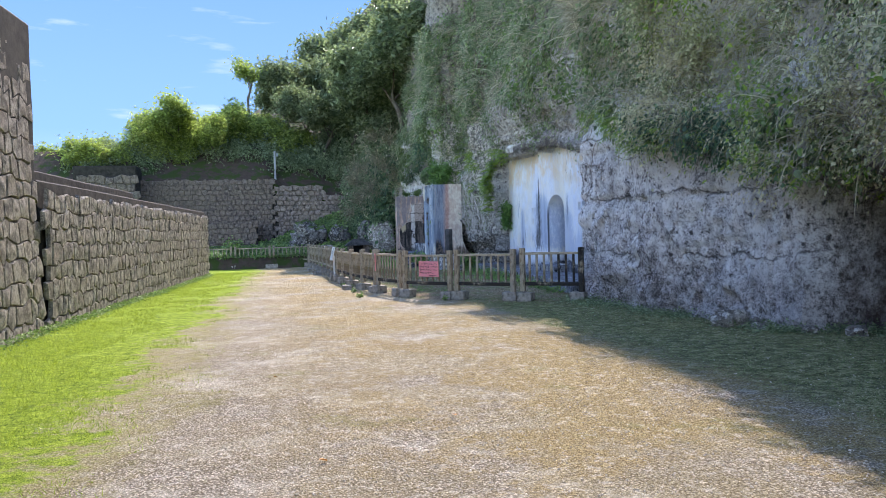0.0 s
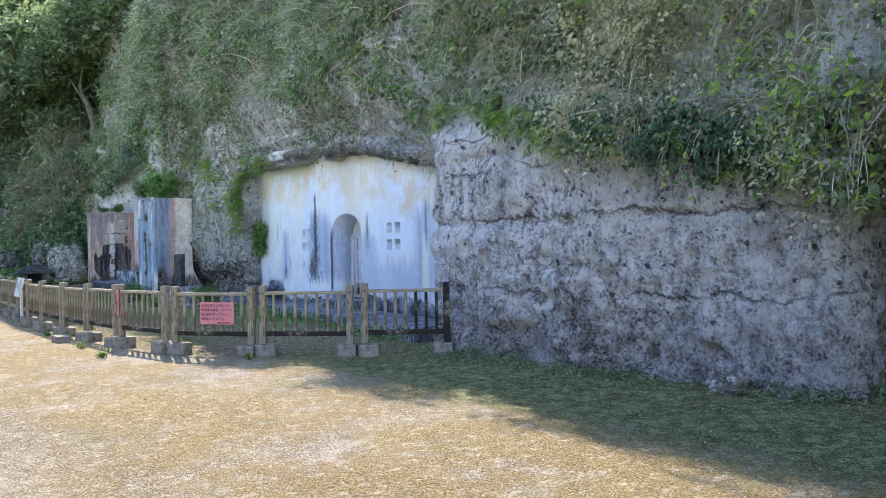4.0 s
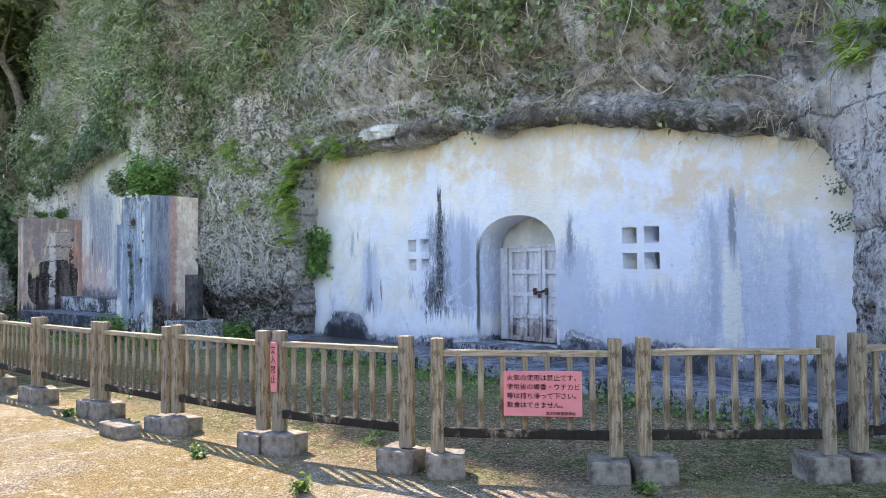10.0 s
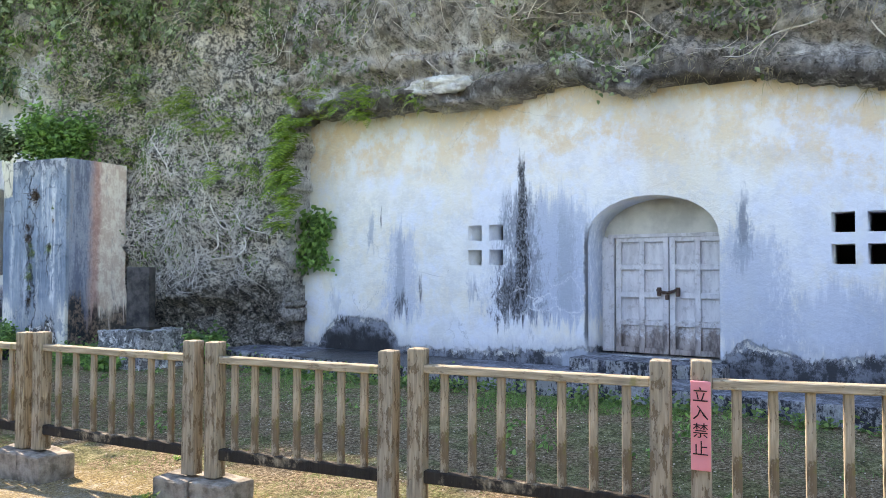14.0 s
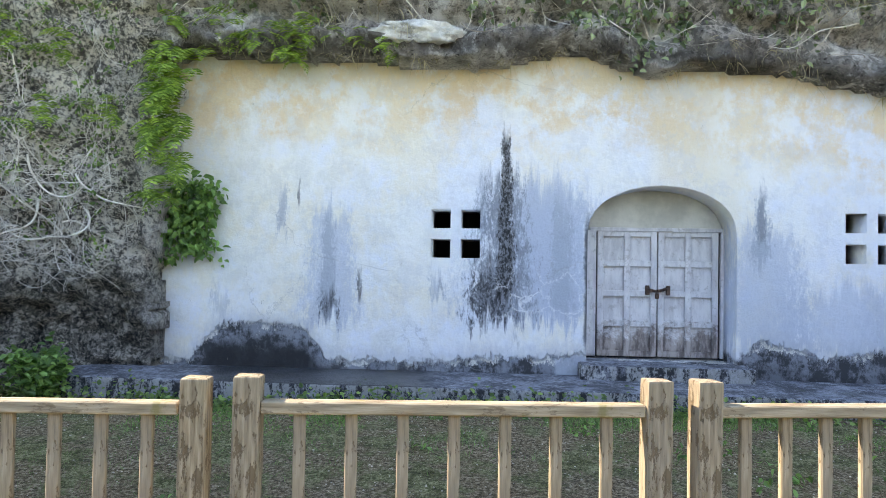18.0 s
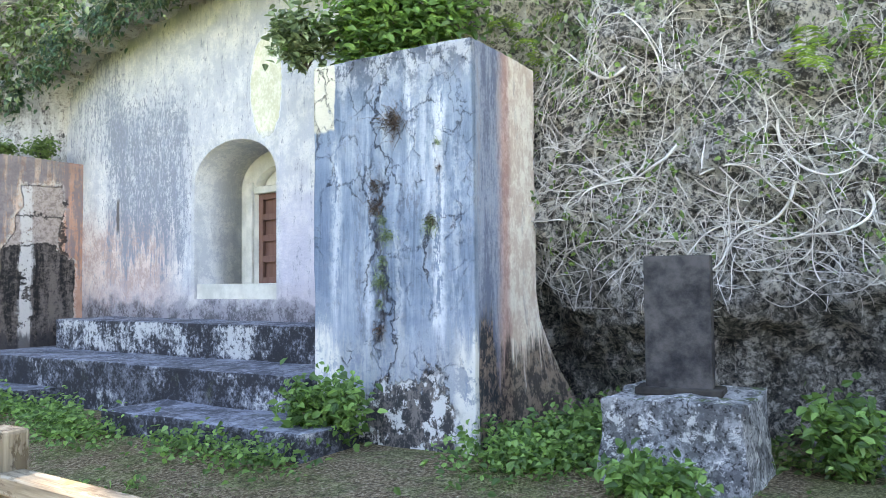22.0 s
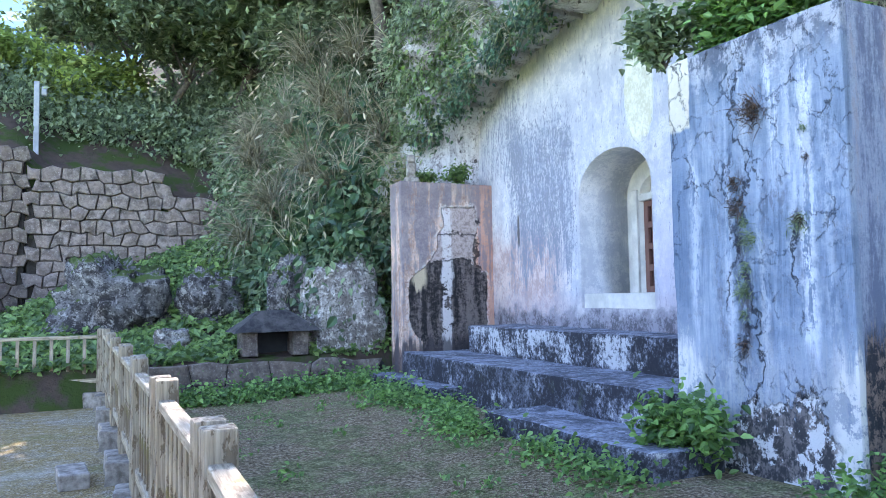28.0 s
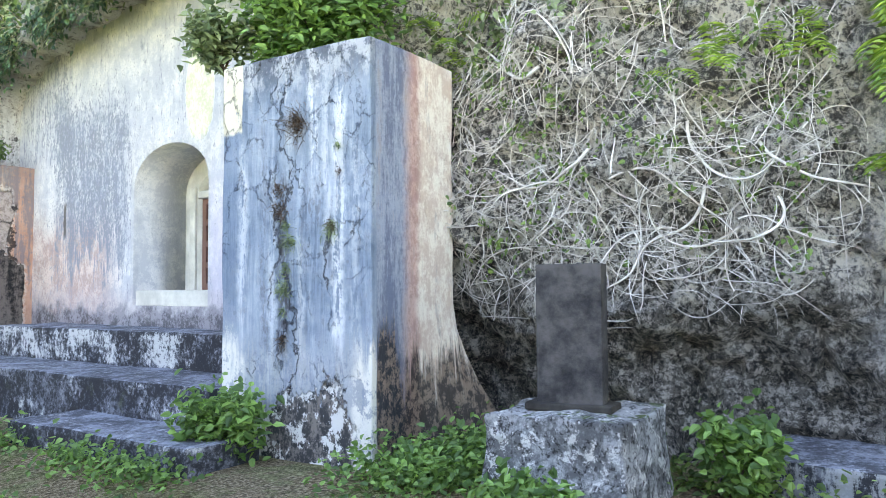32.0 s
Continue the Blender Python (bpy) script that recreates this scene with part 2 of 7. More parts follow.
    c = s.mix(s.mul(bayfoot, 0.75), c, s.mix(s.step(s.add(s.mul(s.noise(17, 9, 0.84), 0.6), s.mul(n2, 0.4)), 0.49, 0.55), (0.03, 0.028, 0.026), (0.6, 0.56, 0.5)))
    # shade between the plants is put into the rock as dark brown
    plantshade = s.step(s.add(z, s.mul(s.sub(s.noise(0.9, 6, 0.7), 0.5), 7.0)), 5.2, 6.6)
    c = s.mix(s.mul(plantshade, 0.75), c, s.mix(s.step(n2, 0.42, 0.58), (0.05, 0.04, 0.028), (0.32, 0.27, 0.2)))
    h = s.add(s.add(s.mul(n1, 0.6), n2), s.add(s.mul(n3, 0.6), s.mul(s.most(pit, hole), -0.35)))
    return s.done(c, 0.95, h, 0.09, 1.0, 0.15)


def boulder_mat(name, dark, mid, light, moss_low):
    """Field stone: dark, with pale lichen, moss where it faces up."""
    s = Shade(name)
    a, b = s.noise(2.6, 9, 0.78), s.noise(9, 9, 0.8)
    c = s.mix(s.step(a, 0.44, 0.56), dark, mid)
    c = s.mix(s.mul(s.step(b, 0.53, 0.57), 0.9), c, light)
    c = s.mix(s.mul(s.step(s.noise(24, 6, 0.8), 0.54, 0.58), 0.85), c, (0.03, 0.028, 0.028))
    up = s.xyz(s.node("ShaderNodeNewGeometry").outputs["Normal"])[2]
    moss = s.step(s.add(up, s.mul(s.sub(s.noise(3.5, 8, 0.75), 0.5), 1.8)), moss_low, moss_low + 0.15)
    c = s.mix(s.mul(moss, 0.9), c, s.mix(s.noise(45, 5, 0.7), (0.03, 0.06, 0.015), (0.16, 0.23, 0.05)))
    return s.done(c, 0.95, s.add(a, s.add(s.mul(b, 0.6), s.mul(s.noise(34, 6, 0.75), 0.3))), 0.08, 1.0, 0.2)


def ground_mat():
    s = Shade("gravel and thin grass")
    x, y, z = s.xyz()
    edge = s.sub(s.add(x, s.mul(s.sub(s.noise(0.35, 4), 0.5), 1.4)), s.add(-1.75, s.mul(y, 0.055)))
    peb, fine = s.cells(48), s.noise(120, 5, 0.75)
    grav = s.ramp(s.add(s.mul(peb, 0.6), s.mul(fine, 0.6)), [(0.28, (0.95, 0.87, 0.75)), (0.46, (0.68, 0.59, 0.47)), (0.64, (0.2, 0.165, 0.125))])
    pale = s.step(s.add(s.noise(0.8, 6, 0.65), s.mul(s.noise(7, 6, 0.75), 0.3)), 0.62, 0.84)
    grav = s.mix(s.mul(s.mul(pale, s.sub(1.0, s.step(x, 2.5, 4.5))), 0.55), grav, s.mix(fine, (0.9, 0.84, 0.72), (0.6, 0.54, 0.43)))
    straw = s.ramp(s.noise(80, 6, 0.78), [(0.42, (0.1, 0.065, 0.02)), (0.51, (0.37, 0.28, 0.1)), (0.6, (0.9, 0.78, 0.46))])
    dry = s.step(s.add(s.noise(0.6, 7, 0.7), s.mul(s.noise(6, 5, 0.7), 0.3)), 0.52, 0.7)
    east = s.step(x, -1.0, 2.0)
    c = s.mix(s.mul(s.mul(dry, 0.45), s.add(0.35, s.mul(east, 0.65))), grav, straw)
    moor = s.step(s.add(s.noise(0.42, 6, 0.68), s.mul(s.noise(5, 7, 0.75), 0.28)), 0.56, 0.68)
    thatch = s.ramp(s.noise(55, 7, 0.8), [(0.42, (0.09, 0.055, 0.015)), (0.5, (0.34, 0.23, 0.075)), (0.6, (0.74, 0.58, 0.27))])
    c = s.mix(s.mul(s.mul(moor, s.step(x, -0.5, 1.6)), 0.7), c, thatch)
    tint = s.step(s.add(s.noise(0.9, 5, 0.6), s.mul(s.noise(8, 6, 0.75), 0.25)), 0.7, 0.8)
    c = s.mix(s.mul(tint, 0.55), c, s.mix(s.step(s.noise(70, 5, 0.75), 0.42, 0.58), (0.12, 0.12, 0.03), (0.36, 0.33, 0.11)))
    grit = s.step(s.noise(34, 8, 0.84), 0.55, 0.59)
    c = s.mix(s.mul(grit, 0.6), c, (0.1, 0.08, 0.055))
    tuft = s.noise(9, 8, 0.82)
    c = s.mix(s.mul(s.step(tuft, 0.54, 0.59), 0.3), c, s.mix(s.step(s.noise(40, 5, 0.75), 0.4, 0.6), (0.12, 0.09, 0.045), (0.5, 0.42, 0.24)))
    c = s.mix(s.mul(s.sub(1.0, s.step(tuft, 0.41, 0.46)), 0.35), c, (0.95, 0.88, 0.75))
    lawn = s.ramp(s.add(s.mul(s.noise(60, 6, 0.78), 0.6), s.mul(s.noise(9, 7, 0.75), 0.4)), [(0.42, (0.07, 0.12, 0.008)), (0.5, (0.25, 0.36, 0.025)), (0.58, (0.46, 0.56, 0.07))])
    rough_edge = s.add(edge, s.add(s.mul(s.sub(s.noise(1.1, 6, 0.7), 0.5), 2.6), s.mul(s.sub(s.noise(7, 7, 0.78), 0.5), 1.8)))
    c = s.mix(s.mul(s.sub(1.0, s.step(rough_edge, 0.1, 0.9)), 0.55), c, s.mix(s.step(s.noise(50, 6, 0.78), 0.42, 0.58), (0.2, 0.17, 0.05), (0.5, 0.44, 0.17)))
    c = s.mix(s.sub(1.0, s.step(rough_edge, -0.35, 0.15)), c, lawn)
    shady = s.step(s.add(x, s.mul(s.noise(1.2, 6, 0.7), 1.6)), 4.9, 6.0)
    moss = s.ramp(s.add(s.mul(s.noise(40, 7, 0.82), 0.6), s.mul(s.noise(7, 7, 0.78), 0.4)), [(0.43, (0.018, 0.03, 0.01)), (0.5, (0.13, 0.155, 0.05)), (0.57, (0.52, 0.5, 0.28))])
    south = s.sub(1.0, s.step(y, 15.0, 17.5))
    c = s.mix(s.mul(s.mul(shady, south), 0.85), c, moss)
    inside = s.mul(s.step(x, 3.0, 3.5), s.step(s.add(y, s.mul(x, 1.2)), 21.6, 22.4))
    earth = s.ramp(s.noise(30, 8, 0.82), [(0.42, (0.06, 0.043, 0.025)), (0.51, (0.26, 0.19, 0.115)), (0.6, (0.64, 0.52, 0.37))])
    earth = s.mix(s.mul(s.step(s.noise(1.3, 6, 0.7), 0.46, 0.56), 0.8), earth, moss)
    c = s.mix(s.mul(inside, 0.9), c, earth)
    far = s.step(s.op("ABSOLUTE", s.sub(y, 25.0)), 45.0, 70.0)
    c = s.mix(far, c, (0.06, 0.1, 0.03))
    h = s.add(s.mul(s.sub(1.0, peb), 0.4), s.add(s.mul(s.noise(9, 8, 0.8), 1.9), s.mul(fine, 0.35)))
    return s.done(c, 0.97, h, 0.03, 1.0, 0.15)


def plain(name, a, b, scale=6.0, rough=0.85, far=0.006, spec=0.3):
    s = Shade(name)
    n = s.noise(scale, 7, 0.65)
    c = s.mix(s.step(n, 0.3, 0.7), a, b)
    return s.done(c, rough, s.add(n, s.mul(s.noise(scale * 9, 4), 0.4)), far, 1.0, spec)


def wood_mat(dark):
    s = Shade("weathered wood" + dark)
    g = s.noise(60, 5, 0.6, s.scaled((1, 1, 0.07)))
    c = s.ramp(g, [(0.3, (0.17, 0.13, 0.085)), (0.55, (0.42, 0.345, 0.235)), (0.75, (0.6, 0.52, 0.39))])
    c = s.mix(s.mul(s.chance(), 0.45), c, (0.33, 0.3, 0.25))
    peel = s.step(s.noise(16, 6, 0.75, s.scaled((1, 1, 0.35))), 0.53, 0.57)
    c = s.mix(s.mul(peel, 0.75), c, (0.15, 0.105, 0.06))
    moss = s.step(s.noise(5, 5, 0.6), 0.6, 0.68)
    c = s.mix(s.mul(moss, 0.5), c, (0.2, 0.19, 0.05))
    if dark:
        c = s.mix(s.mul(s.step(s.add(s.noise(2.0, 5, 0.6), s.mul(s.noise(18, 6, 0.75), 0.3)), 0.5, 0.62), 0.95), c, (0.02, 0.018, 0.017))
    return s.done(c, 0.85, s.add(g, s.mul(peel, -0.6)), 0.005, 1.0)


def wood_flat_mat():
    s = Shade("weathered rail wood")
    g = s.noise(60, 5, 0.6, s.scaled((0.06, 1, 1)))
    c = s.ramp(g, [(0.3, (0.2, 0.16, 0.11)), (0.55, (0.45, 0.38, 0.27)), (0.75, (0.64, 0.57, 0.45))])
    c = s.mix(s.mul(s.step(s.noise(14, 6, 0.75, s.scaled((0.4, 1, 1))), 0.55, 0.6), 0.6), c, (0.15, 0.11, 0.07))
    c = s.mix(s.mul(s.step(s.noise(4, 5, 0.6), 0.6, 0.68), 0.6), c, (0.2, 0.19, 0.05))
    return s.done(c, 0.85, g, 0.004, 1.0)


def streaks(s, width=7.0, long=0.1, seed=0.0):
    return s.noise(width, 6, 0.65, s.scaled((1, 1, long), None), 0.2)


def lime_mat():
    """The first tomb's front: limewash with mould and ochre runs."""
    s = Shade("old limewash")
    x, y, z = s.xyz()
    rag, fine = s.noise(3.2, 7, 0.7), s.noise(24, 6, 0.75)
    grain = s.sub(s.add(s.mul(s.noise(15, 8, 0.8, s.scaled((1, 1, 0.4))), 0.6), s.mul(s.noise(40, 6, 0.8, s.scaled((1, 1, 0.5))), 0.4)), 0.5)
    finger = s.sub(s.noise(9, 6, 0.7, s.scaled((1, 1, 0.12))), 0.5)
    bend = s.sub(s.noise(1.8, 5, 0.6), 0.5)
    c = s.mix(s.step(s.noise(0.9, 5, 0.6), 0.4, 0.62), (0.77, 0.81, 0.89), (0.85, 0.85, 0.83))
    c = s.mix(s.mul(s.mul(s.band(y, 24.2, 27.6, 0.6), s.step(rag, 0.35, 0.6)), 0.6), c, (0.8, 0.79, 0.71))
    # rain-washed ochre below the overhang and above the arch
    top = s.ramp(s.op("DIVIDE", s.sub(y, 16.0), 12.0), [(0.02, (0.56,) * 3), (0.2, (0.66,) * 3), (0.5, (0.78,) * 3), (0.75, (0.8,) * 3), (0.95, (0.8,) * 3)])
    down = s.sub(s.mul(top, 5.0), s.add(z, s.mul(s.sub(s.noise(1.4, 7, 0.66), 0.5), 1.7)))
    c = s.mix(s.mul(s.mul(s.sub(1.0, s.step(down, 0.5, 1.1)), s.step(s.noise(1.5, 8, 0.7), 0.4, 0.58)), 0.85), c, (0.74, 0.57, 0.36))
    c = s.mix(s.mul(s.mul(s.band(s.add(y, s.mul(bend, 0.6)), 20.8, 21.5, 0.15), s.band(s.add(z, s.mul(rag, 0.4)), 2.7, 3.9, 0.15)), 0.45), c, (0.74, 0.62, 0.44))
    c = s.mix(s.mul(s.step(s.add(s.noise(0.75, 6, 0.65), s.mul(s.noise(4, 6, 0.7), 0.25)), 0.6, 0.74), 0.55), c, (0.84, 0.77, 0.62))
    c = s.mix(s.mul(s.step(s.add(rag, s.mul(s.noise(13, 7, 0.75), 0.5)), 0.74, 0.86), 0.3), c, (0.62, 0.64, 0.68))
    c = s.mix(s.mul(s.step(s.noise(7, 7, 0.75), 0.56, 0.62), 0.3), c, (0.9, 0.9, 0.9))

    def stain(c, y0, z0, z1, wb, wt, color, amount, close=0.0, soft=0.5):
        """A run of mould about the line y0 from z1 down to z0; wb, wt: half its width below and above."""
        t = s.op("DIVIDE", s.sub(z, z0), z1 - z0, clamp=True)
        w = s.add(wb, s.mul(t, wt - wb))
        d = s.op("DIVIDE", s.op("ABSOLUTE", s.add(s.sub(y, y0), s.mul(bend, 0.14))), s.mul(w, 1.5))
        zf = s.add(z, s.mul(finger, 1.3))
        ends = s.mul(s.step(zf, z0 - 0.08, z0 + 0.1), s.sub(1.0, s.step(zf, z1 - 0.25, z1 + 0.05)))
        v = s.add(s.sub(1.0 + close, d), s.mul(grain, 4.5))
        return s.mix(s.mul(s.mul(s.step(v, 0.3, 0.3 + soft), s.mul(ends, s.sub(1.0, s.step(d, 1.0, 1.5)))), amount), c, color)

    pale, grey, slate = (0.46, 0.52, 0.63), (0.36, 0.41, 0.49), (0.2, 0.22, 0.26)
    ink = s.mix(s.step(s.noise(26, 8, 0.82, s.scaled((1, 1, 0.6))), 0.46, 0.56), (0.022, 0.022, 0.024), (0.2, 0.21, 0.235))
    for y0, z0, z1, wb, wt, k in ((22.68, 0.85, 2.55, 0.42, 0.34, 0.75), (22.95, 0.9, 2.7, 0.62, 0.3, 0.55), (20.2, 0.6, 2.1, 0.42, 0.2, 0.6), (17.7, 0.6, 2.6, 0.42, 0.25, 0.6), (25.36, 0.8, 2.35, 0.25, 0.14, 0.6),
                                  (19.2, 0.6, 1.4, 0.7, 0.5, 0.5), (17.0, 0.5, 2.2, 0.4, 0.2, 0.45), (18.5, 0.55, 1.5, 0.5, 0.3, 0.45)):
        c = stain(c, y0, z0, z1, wb, wt, pale, k + 0.1, 0.7, 0.9)
    for y0, z0, z1, wb, wt, k in ((22.55, 1.0, 2.35, 0.16, 0.12, 0.7), (25.4, 0.85, 2.3, 0.13, 0.07, 0.75), (25.98, 1.9, 2.5, 0.07, 0.07, 0.7), (20.24, 1.6, 2.55, 0.13, 0.06, 0.8), (17.62, 0.6, 1.95, 0.14, 0.07, 0.7),
                                  (17.9, 0.8, 2.5, 0.1, 0.06, 0.6), (24.05, 1.1, 1.45, 0.14, 0.1, 0.6), (26.75, 0.9, 1.3, 0.13, 0.1, 0.5), (23.5, 1.9, 2.7, 0.14, 0.08, 0.7), (16.9, 0.6, 1.9, 0.12, 0.06, 0.6)):
        c = stain(c, y0, z0, z1, wb, wt, grey, k, 0.1)
    c = stain(c, 23.25, 0.85, 2.75, 0.42, 0.2, slate, 0.8, 0.15, 0.6)
    c = stain(c, 17.64, 1.9, 2.7, 0.06, 0.03, slate, 0.8, 0.2)
    c = stain(c, 20.24, 1.9, 2.55, 0.05, 0.03, slate, 0.7, 0.2)
    for y0, z0, z1, wb, wt, k in ((23.4, 0.85, 1.6, 0.3, 0.22, 0.85), (25.78, 2.2, 2.5, 0.025, 0.02, 0.8), (25.36, 0.88, 1.25, 0.13, 0.1, 0.8), (25.0, 1.15, 1.5, 0.03, 0.03, 0.8), (24.0, 1.15, 1.3, 0.04, 0.03, 0.7), (23.1, 0.62, 0.75, 0.06, 0.03, 0.8)):
        c = stain(c, y0, z0, z1, wb, wt, ink, k, 0.0, 0.35)
    c = stain(c, 23.22, 1.15, 3.35, 0.1, 0.03, ink, 0.97, 0.35, 0.5)
    c = stain(c, 17.68, 0.65, 1.85, 0.1, 0.07, (0.82, 0.8, 0.72), 0.85, 0.5)
    # mended cracks, pale on the mould
    net = s.sub(1.0, s.step(s.cells(3.2, s.vec(x, s.add(y, s.mul(rag, 0.7)), s.add(z, s.mul(fine, 0.1))), "DISTANCE_TO_EDGE"), 0.0, 0.03))
    c = s.mix(s.mul(s.mul(net, s.band(y, 22.3, 23.4, 0.1)), s.mul(s.band(z, 0.9, 1.5, 0.12), 0.6)), c, (0.88, 0.89, 0.9))
    # black edge of the arch
    c = s.mix(s.mul(s.mul(s.band(s.add(y, s.mul(s.sub(s.noise(5, 6, 0.7), 0.5), 0.1)), 22.17, 22.28, 0.02), s.mul(s.sub(1.0, s.step(x, 9.0, 9.05)), s.band(s.add(z, s.mul(rag, 0.4)), 0.75, 2.3, 0.15))), 0.85), c, (0.05, 0.05, 0.055))
    # damp foot, its height changes along the wall
    g = lambda v: (v, v, v)
    rise = s.ramp(s.op("DIVIDE", s.sub(s.add(y, s.mul(bend, 0.3)), 16.0), 12.0), [(0.0, g(0.65)), (0.115, g(0.5)), (0.17, g(0.6)), (0.24, g(0.62)), (0.29, g(0.52)), (0.35, g(0.72)), (0.38, g(0.46)), (0.518, g(0.52)), (0.59, g(0.44)), (0.632, g(0.44)), (0.66, g(0.36)), (0.73, g(0.36)),
                                                                                 (0.78, g(0.36)), (0.802, g(0.72)), (0.83, g(0.77)), (0.893, g(0.78)), (0.93, g(0.3)), (0.96, g(0.35))])
    foot = s.add(s.sub(rise, z), s.add(s.mul(grain, 0.55), s.mul(s.sub(s.noise(7, 7, 0.72), 0.5), 0.22)))
    c = s.mix(s.mul(s.step(foot, -0.22, 0.02), 0.55), c, (0.46, 0.49, 0.55))
    c = s.mix(s.step(foot, -0.015, 0.05), c, s.mix(s.step(s.add(rag, s.mul(grain, 0.6)), 0.42, 0.58), (0.05, 0.053, 0.06), (0.24, 0.26, 0.3)))
    mound = s.band(y, 25.5, 27.3, 0.15)
    c = s.mix(s.mul(s.step(foot, 0.12, 0.35), s.add(0.45, s.mul(mound, 0.5))), c, (0.028, 0.029, 0.032))
    rim = s.mul(s.band(foot, 0.02, 0.07, 0.02), s.step(s.noise(2.2, 5), 0.5, 0.56))
    c = s.mix(s.mul(rim, 0.85), c, (0.8, 0.79, 0.74))
    c = s.mix(s.mul(s.mul(s.band(y, 22.25, 22.62, 0.03), s.step(foot, 0.0, 0.05)), 0.7), c, (0.5, 0.55, 0.63))
    crack = s.sub(1.0, s.step(s.cells(0.8, s.vec(x, s.add(y, s.mul(rag, 0.7)), s.mul(z, 0.8)), "DISTANCE_TO_EDGE"), 0.0, 0.006))
    c = s.mix(s.mul(s.mul(crack, s.step(s.noise(0.6, 3), 0.55, 0.65)), 0.4), c, (0.3, 0.31, 0.33))
    chip = s.step(s.noise(9, 8, 0.8), 0.665, 0.675)
    c = s.mix(s.mul(chip, 0.7), c, (0.3, 0.29, 0.28))
    return s.done(c, 0.88, s.add(s.mul(rag, 1.2), s.add(s.mul(fine, 0.25), s.mul(s.step(foot, -0.02, 0.04), -0.5))), 0.025, 1.0)


def blue_mat():
    """The tall wing wall: washed-out blue plaster, cracked, white runs, black foot."""
    s = Shade("cracked blue plaster")
    x, y, z = s.xyz()
    rag, fine, blot = s.noise(3.5, 8, 0.74), s.noise(26, 6, 0.75), s.noise(7, 9, 0.78)
    st = s.noise(7, 8, 0.75, s.scaled((1, 1, 0.09)), 0.5)
    grain = s.sub(s.add(s.mul(s.noise(18, 8, 0.8, s.scaled((1, 1, 0.35))), 0.6), s.mul(fine, 0.4)), 0.5)
    tone = s.add(s.mul(st, 0.5), s.add(s.mul(s.noise(1.3, 5, 0.6), 0.35), s.mul(blot, 0.15)))
    c = s.ramp(tone, [(0.4, (0.11, 0.15, 0.2)), (0.47, (0.2, 0.26, 0.33)), (0.54, (0.31, 0.37, 0.44)), (0.64, (0.5, 0.54, 0.57))])
    c = s.mix(s.mul(s.step(s.add(rag, grain), 0.53, 0.66), 0.25), c, (0.62, 0.66, 0.7))
    c = s.mix(s.mul(s.step(s.add(blot, grain), 0.55, 0.66), 0.5), c, (0.09, 0.11, 0.14))
    c = s.mix(s.mul(s.mul(s.step(y, 32.2, 32.5), s.step(z, 1.0, 1.4)), 0.5), c, (0.16, 0.22, 0.31))
    yw = s.add(y, s.mul(s.sub(s.noise(2.0, 7, 0.72), 0.5), 0.3))
    run = s.noise(11, 7, 0.75, s.scaled((1, 1, 0.14)))
    zr = s.add(z, s.mul(s.sub(run, 0.5), 1.4))
    for y0, y1, z0, z1, k in ((31.16, 31.26, 1.0, 3.1, 0.85), (31.32, 31.36, 1.7, 3.3, 0.65), (31.44, 31.52, 2.3, 3.4, 0.7), (31.02, 31.06, 0.8, 2.6, 0.5), (32.3, 32.4, 1.2, 2.7, 0.5), (31.95, 32.0, 0.6, 2.2, 0.55), (31.62, 31.66, 0.6, 1.9, 0.6), (31.75, 31.79, 2.6, 3.4, 0.5)):
        m = s.mul(s.band(yw, y0, y1, 0.05), s.band(zr, z0, z1, 0.25))
        c = s.mix(s.mul(s.mul(m, s.step(s.add(run, grain), 0.4, 0.52)), k), c, (0.8, 0.82, 0.82))
    for y0, y1, z0, z1, k in ((31.78, 31.9, 0.9, 2.4, 0.85), (31.2, 31.24, 2.1, 2.7, 0.8), (31.4, 31.62, 1.95, 2.3, 0.45), (32.05, 32.12, 1.0, 2.9, 0.4), (31.62, 31.74, 2.7, 2.95, 0.6), (31.28, 31.32, 1.5, 2.1, 0.5)):
        m = s.mul(s.band(yw, y0, y1, 0.05), s.band(s.add(z, s.mul(s.sub(blot, 0.5), 0.9)), z0, z1, 0.15))
        c = s.mix(s.mul(s.mul(m, s.step(s.add(s.noise(12, 7, 0.78, s.scaled((1, 1, 0.5))), s.mul(grain, 0.5)), 0.44, 0.54)), k), c, (0.06, 0.055, 0.06))
    crown = s.step(s.add(z, s.mul(s.sub(st, 0.5), 1.0)), 3.05, 3.45)
    c = s.mix(s.mul(crown, 0.65), c, s.mix(s.step(s.add(rag, grain), 0.45, 0.56), (0.07, 0.068, 0.075), (0.5, 0.5, 0.5)))
    # the coat thins towards the foot: pale cream and grey
    low = s.sub(1.0, s.step(s.add(z, s.add(s.mul(s.sub(st, 0.5), 1.6), s.mul(s.sub(blot, 0.5), 0.6))), 0.75, 1.1))
    c = s.mix(s.mul(low, 0.5), c, s.mix(s.step(s.add(st, grain), 0.44, 0.6), (0.58, 0.58, 0.56), (0.27, 0.3, 0.36)))
    edge = s.add(s.step(yw, 32.27, 32.36), s.sub(1.0, s.step(s.add(yw, s.mul(z, 0.12)), 31.08, 31.2)))
    c = s.mix(s.mul(s.mul(edge, s.mul(low, s.step(s.add(rag, grain), 0.4, 0.5))), 0.9), c, (0.8, 0.77, 0.69))
    cream = s.mul(s.mul(s.step(s.add(y, s.mul(s.sub(rag, 0.5), 0.1)), 32.34, 32.36), s.band(s.add(z, s.mul(s.sub(rag, 0.5), 0.12)), 2.85, 3.6, 0.02)), s.step(s.add(rag, grain), 0.28, 0.36))
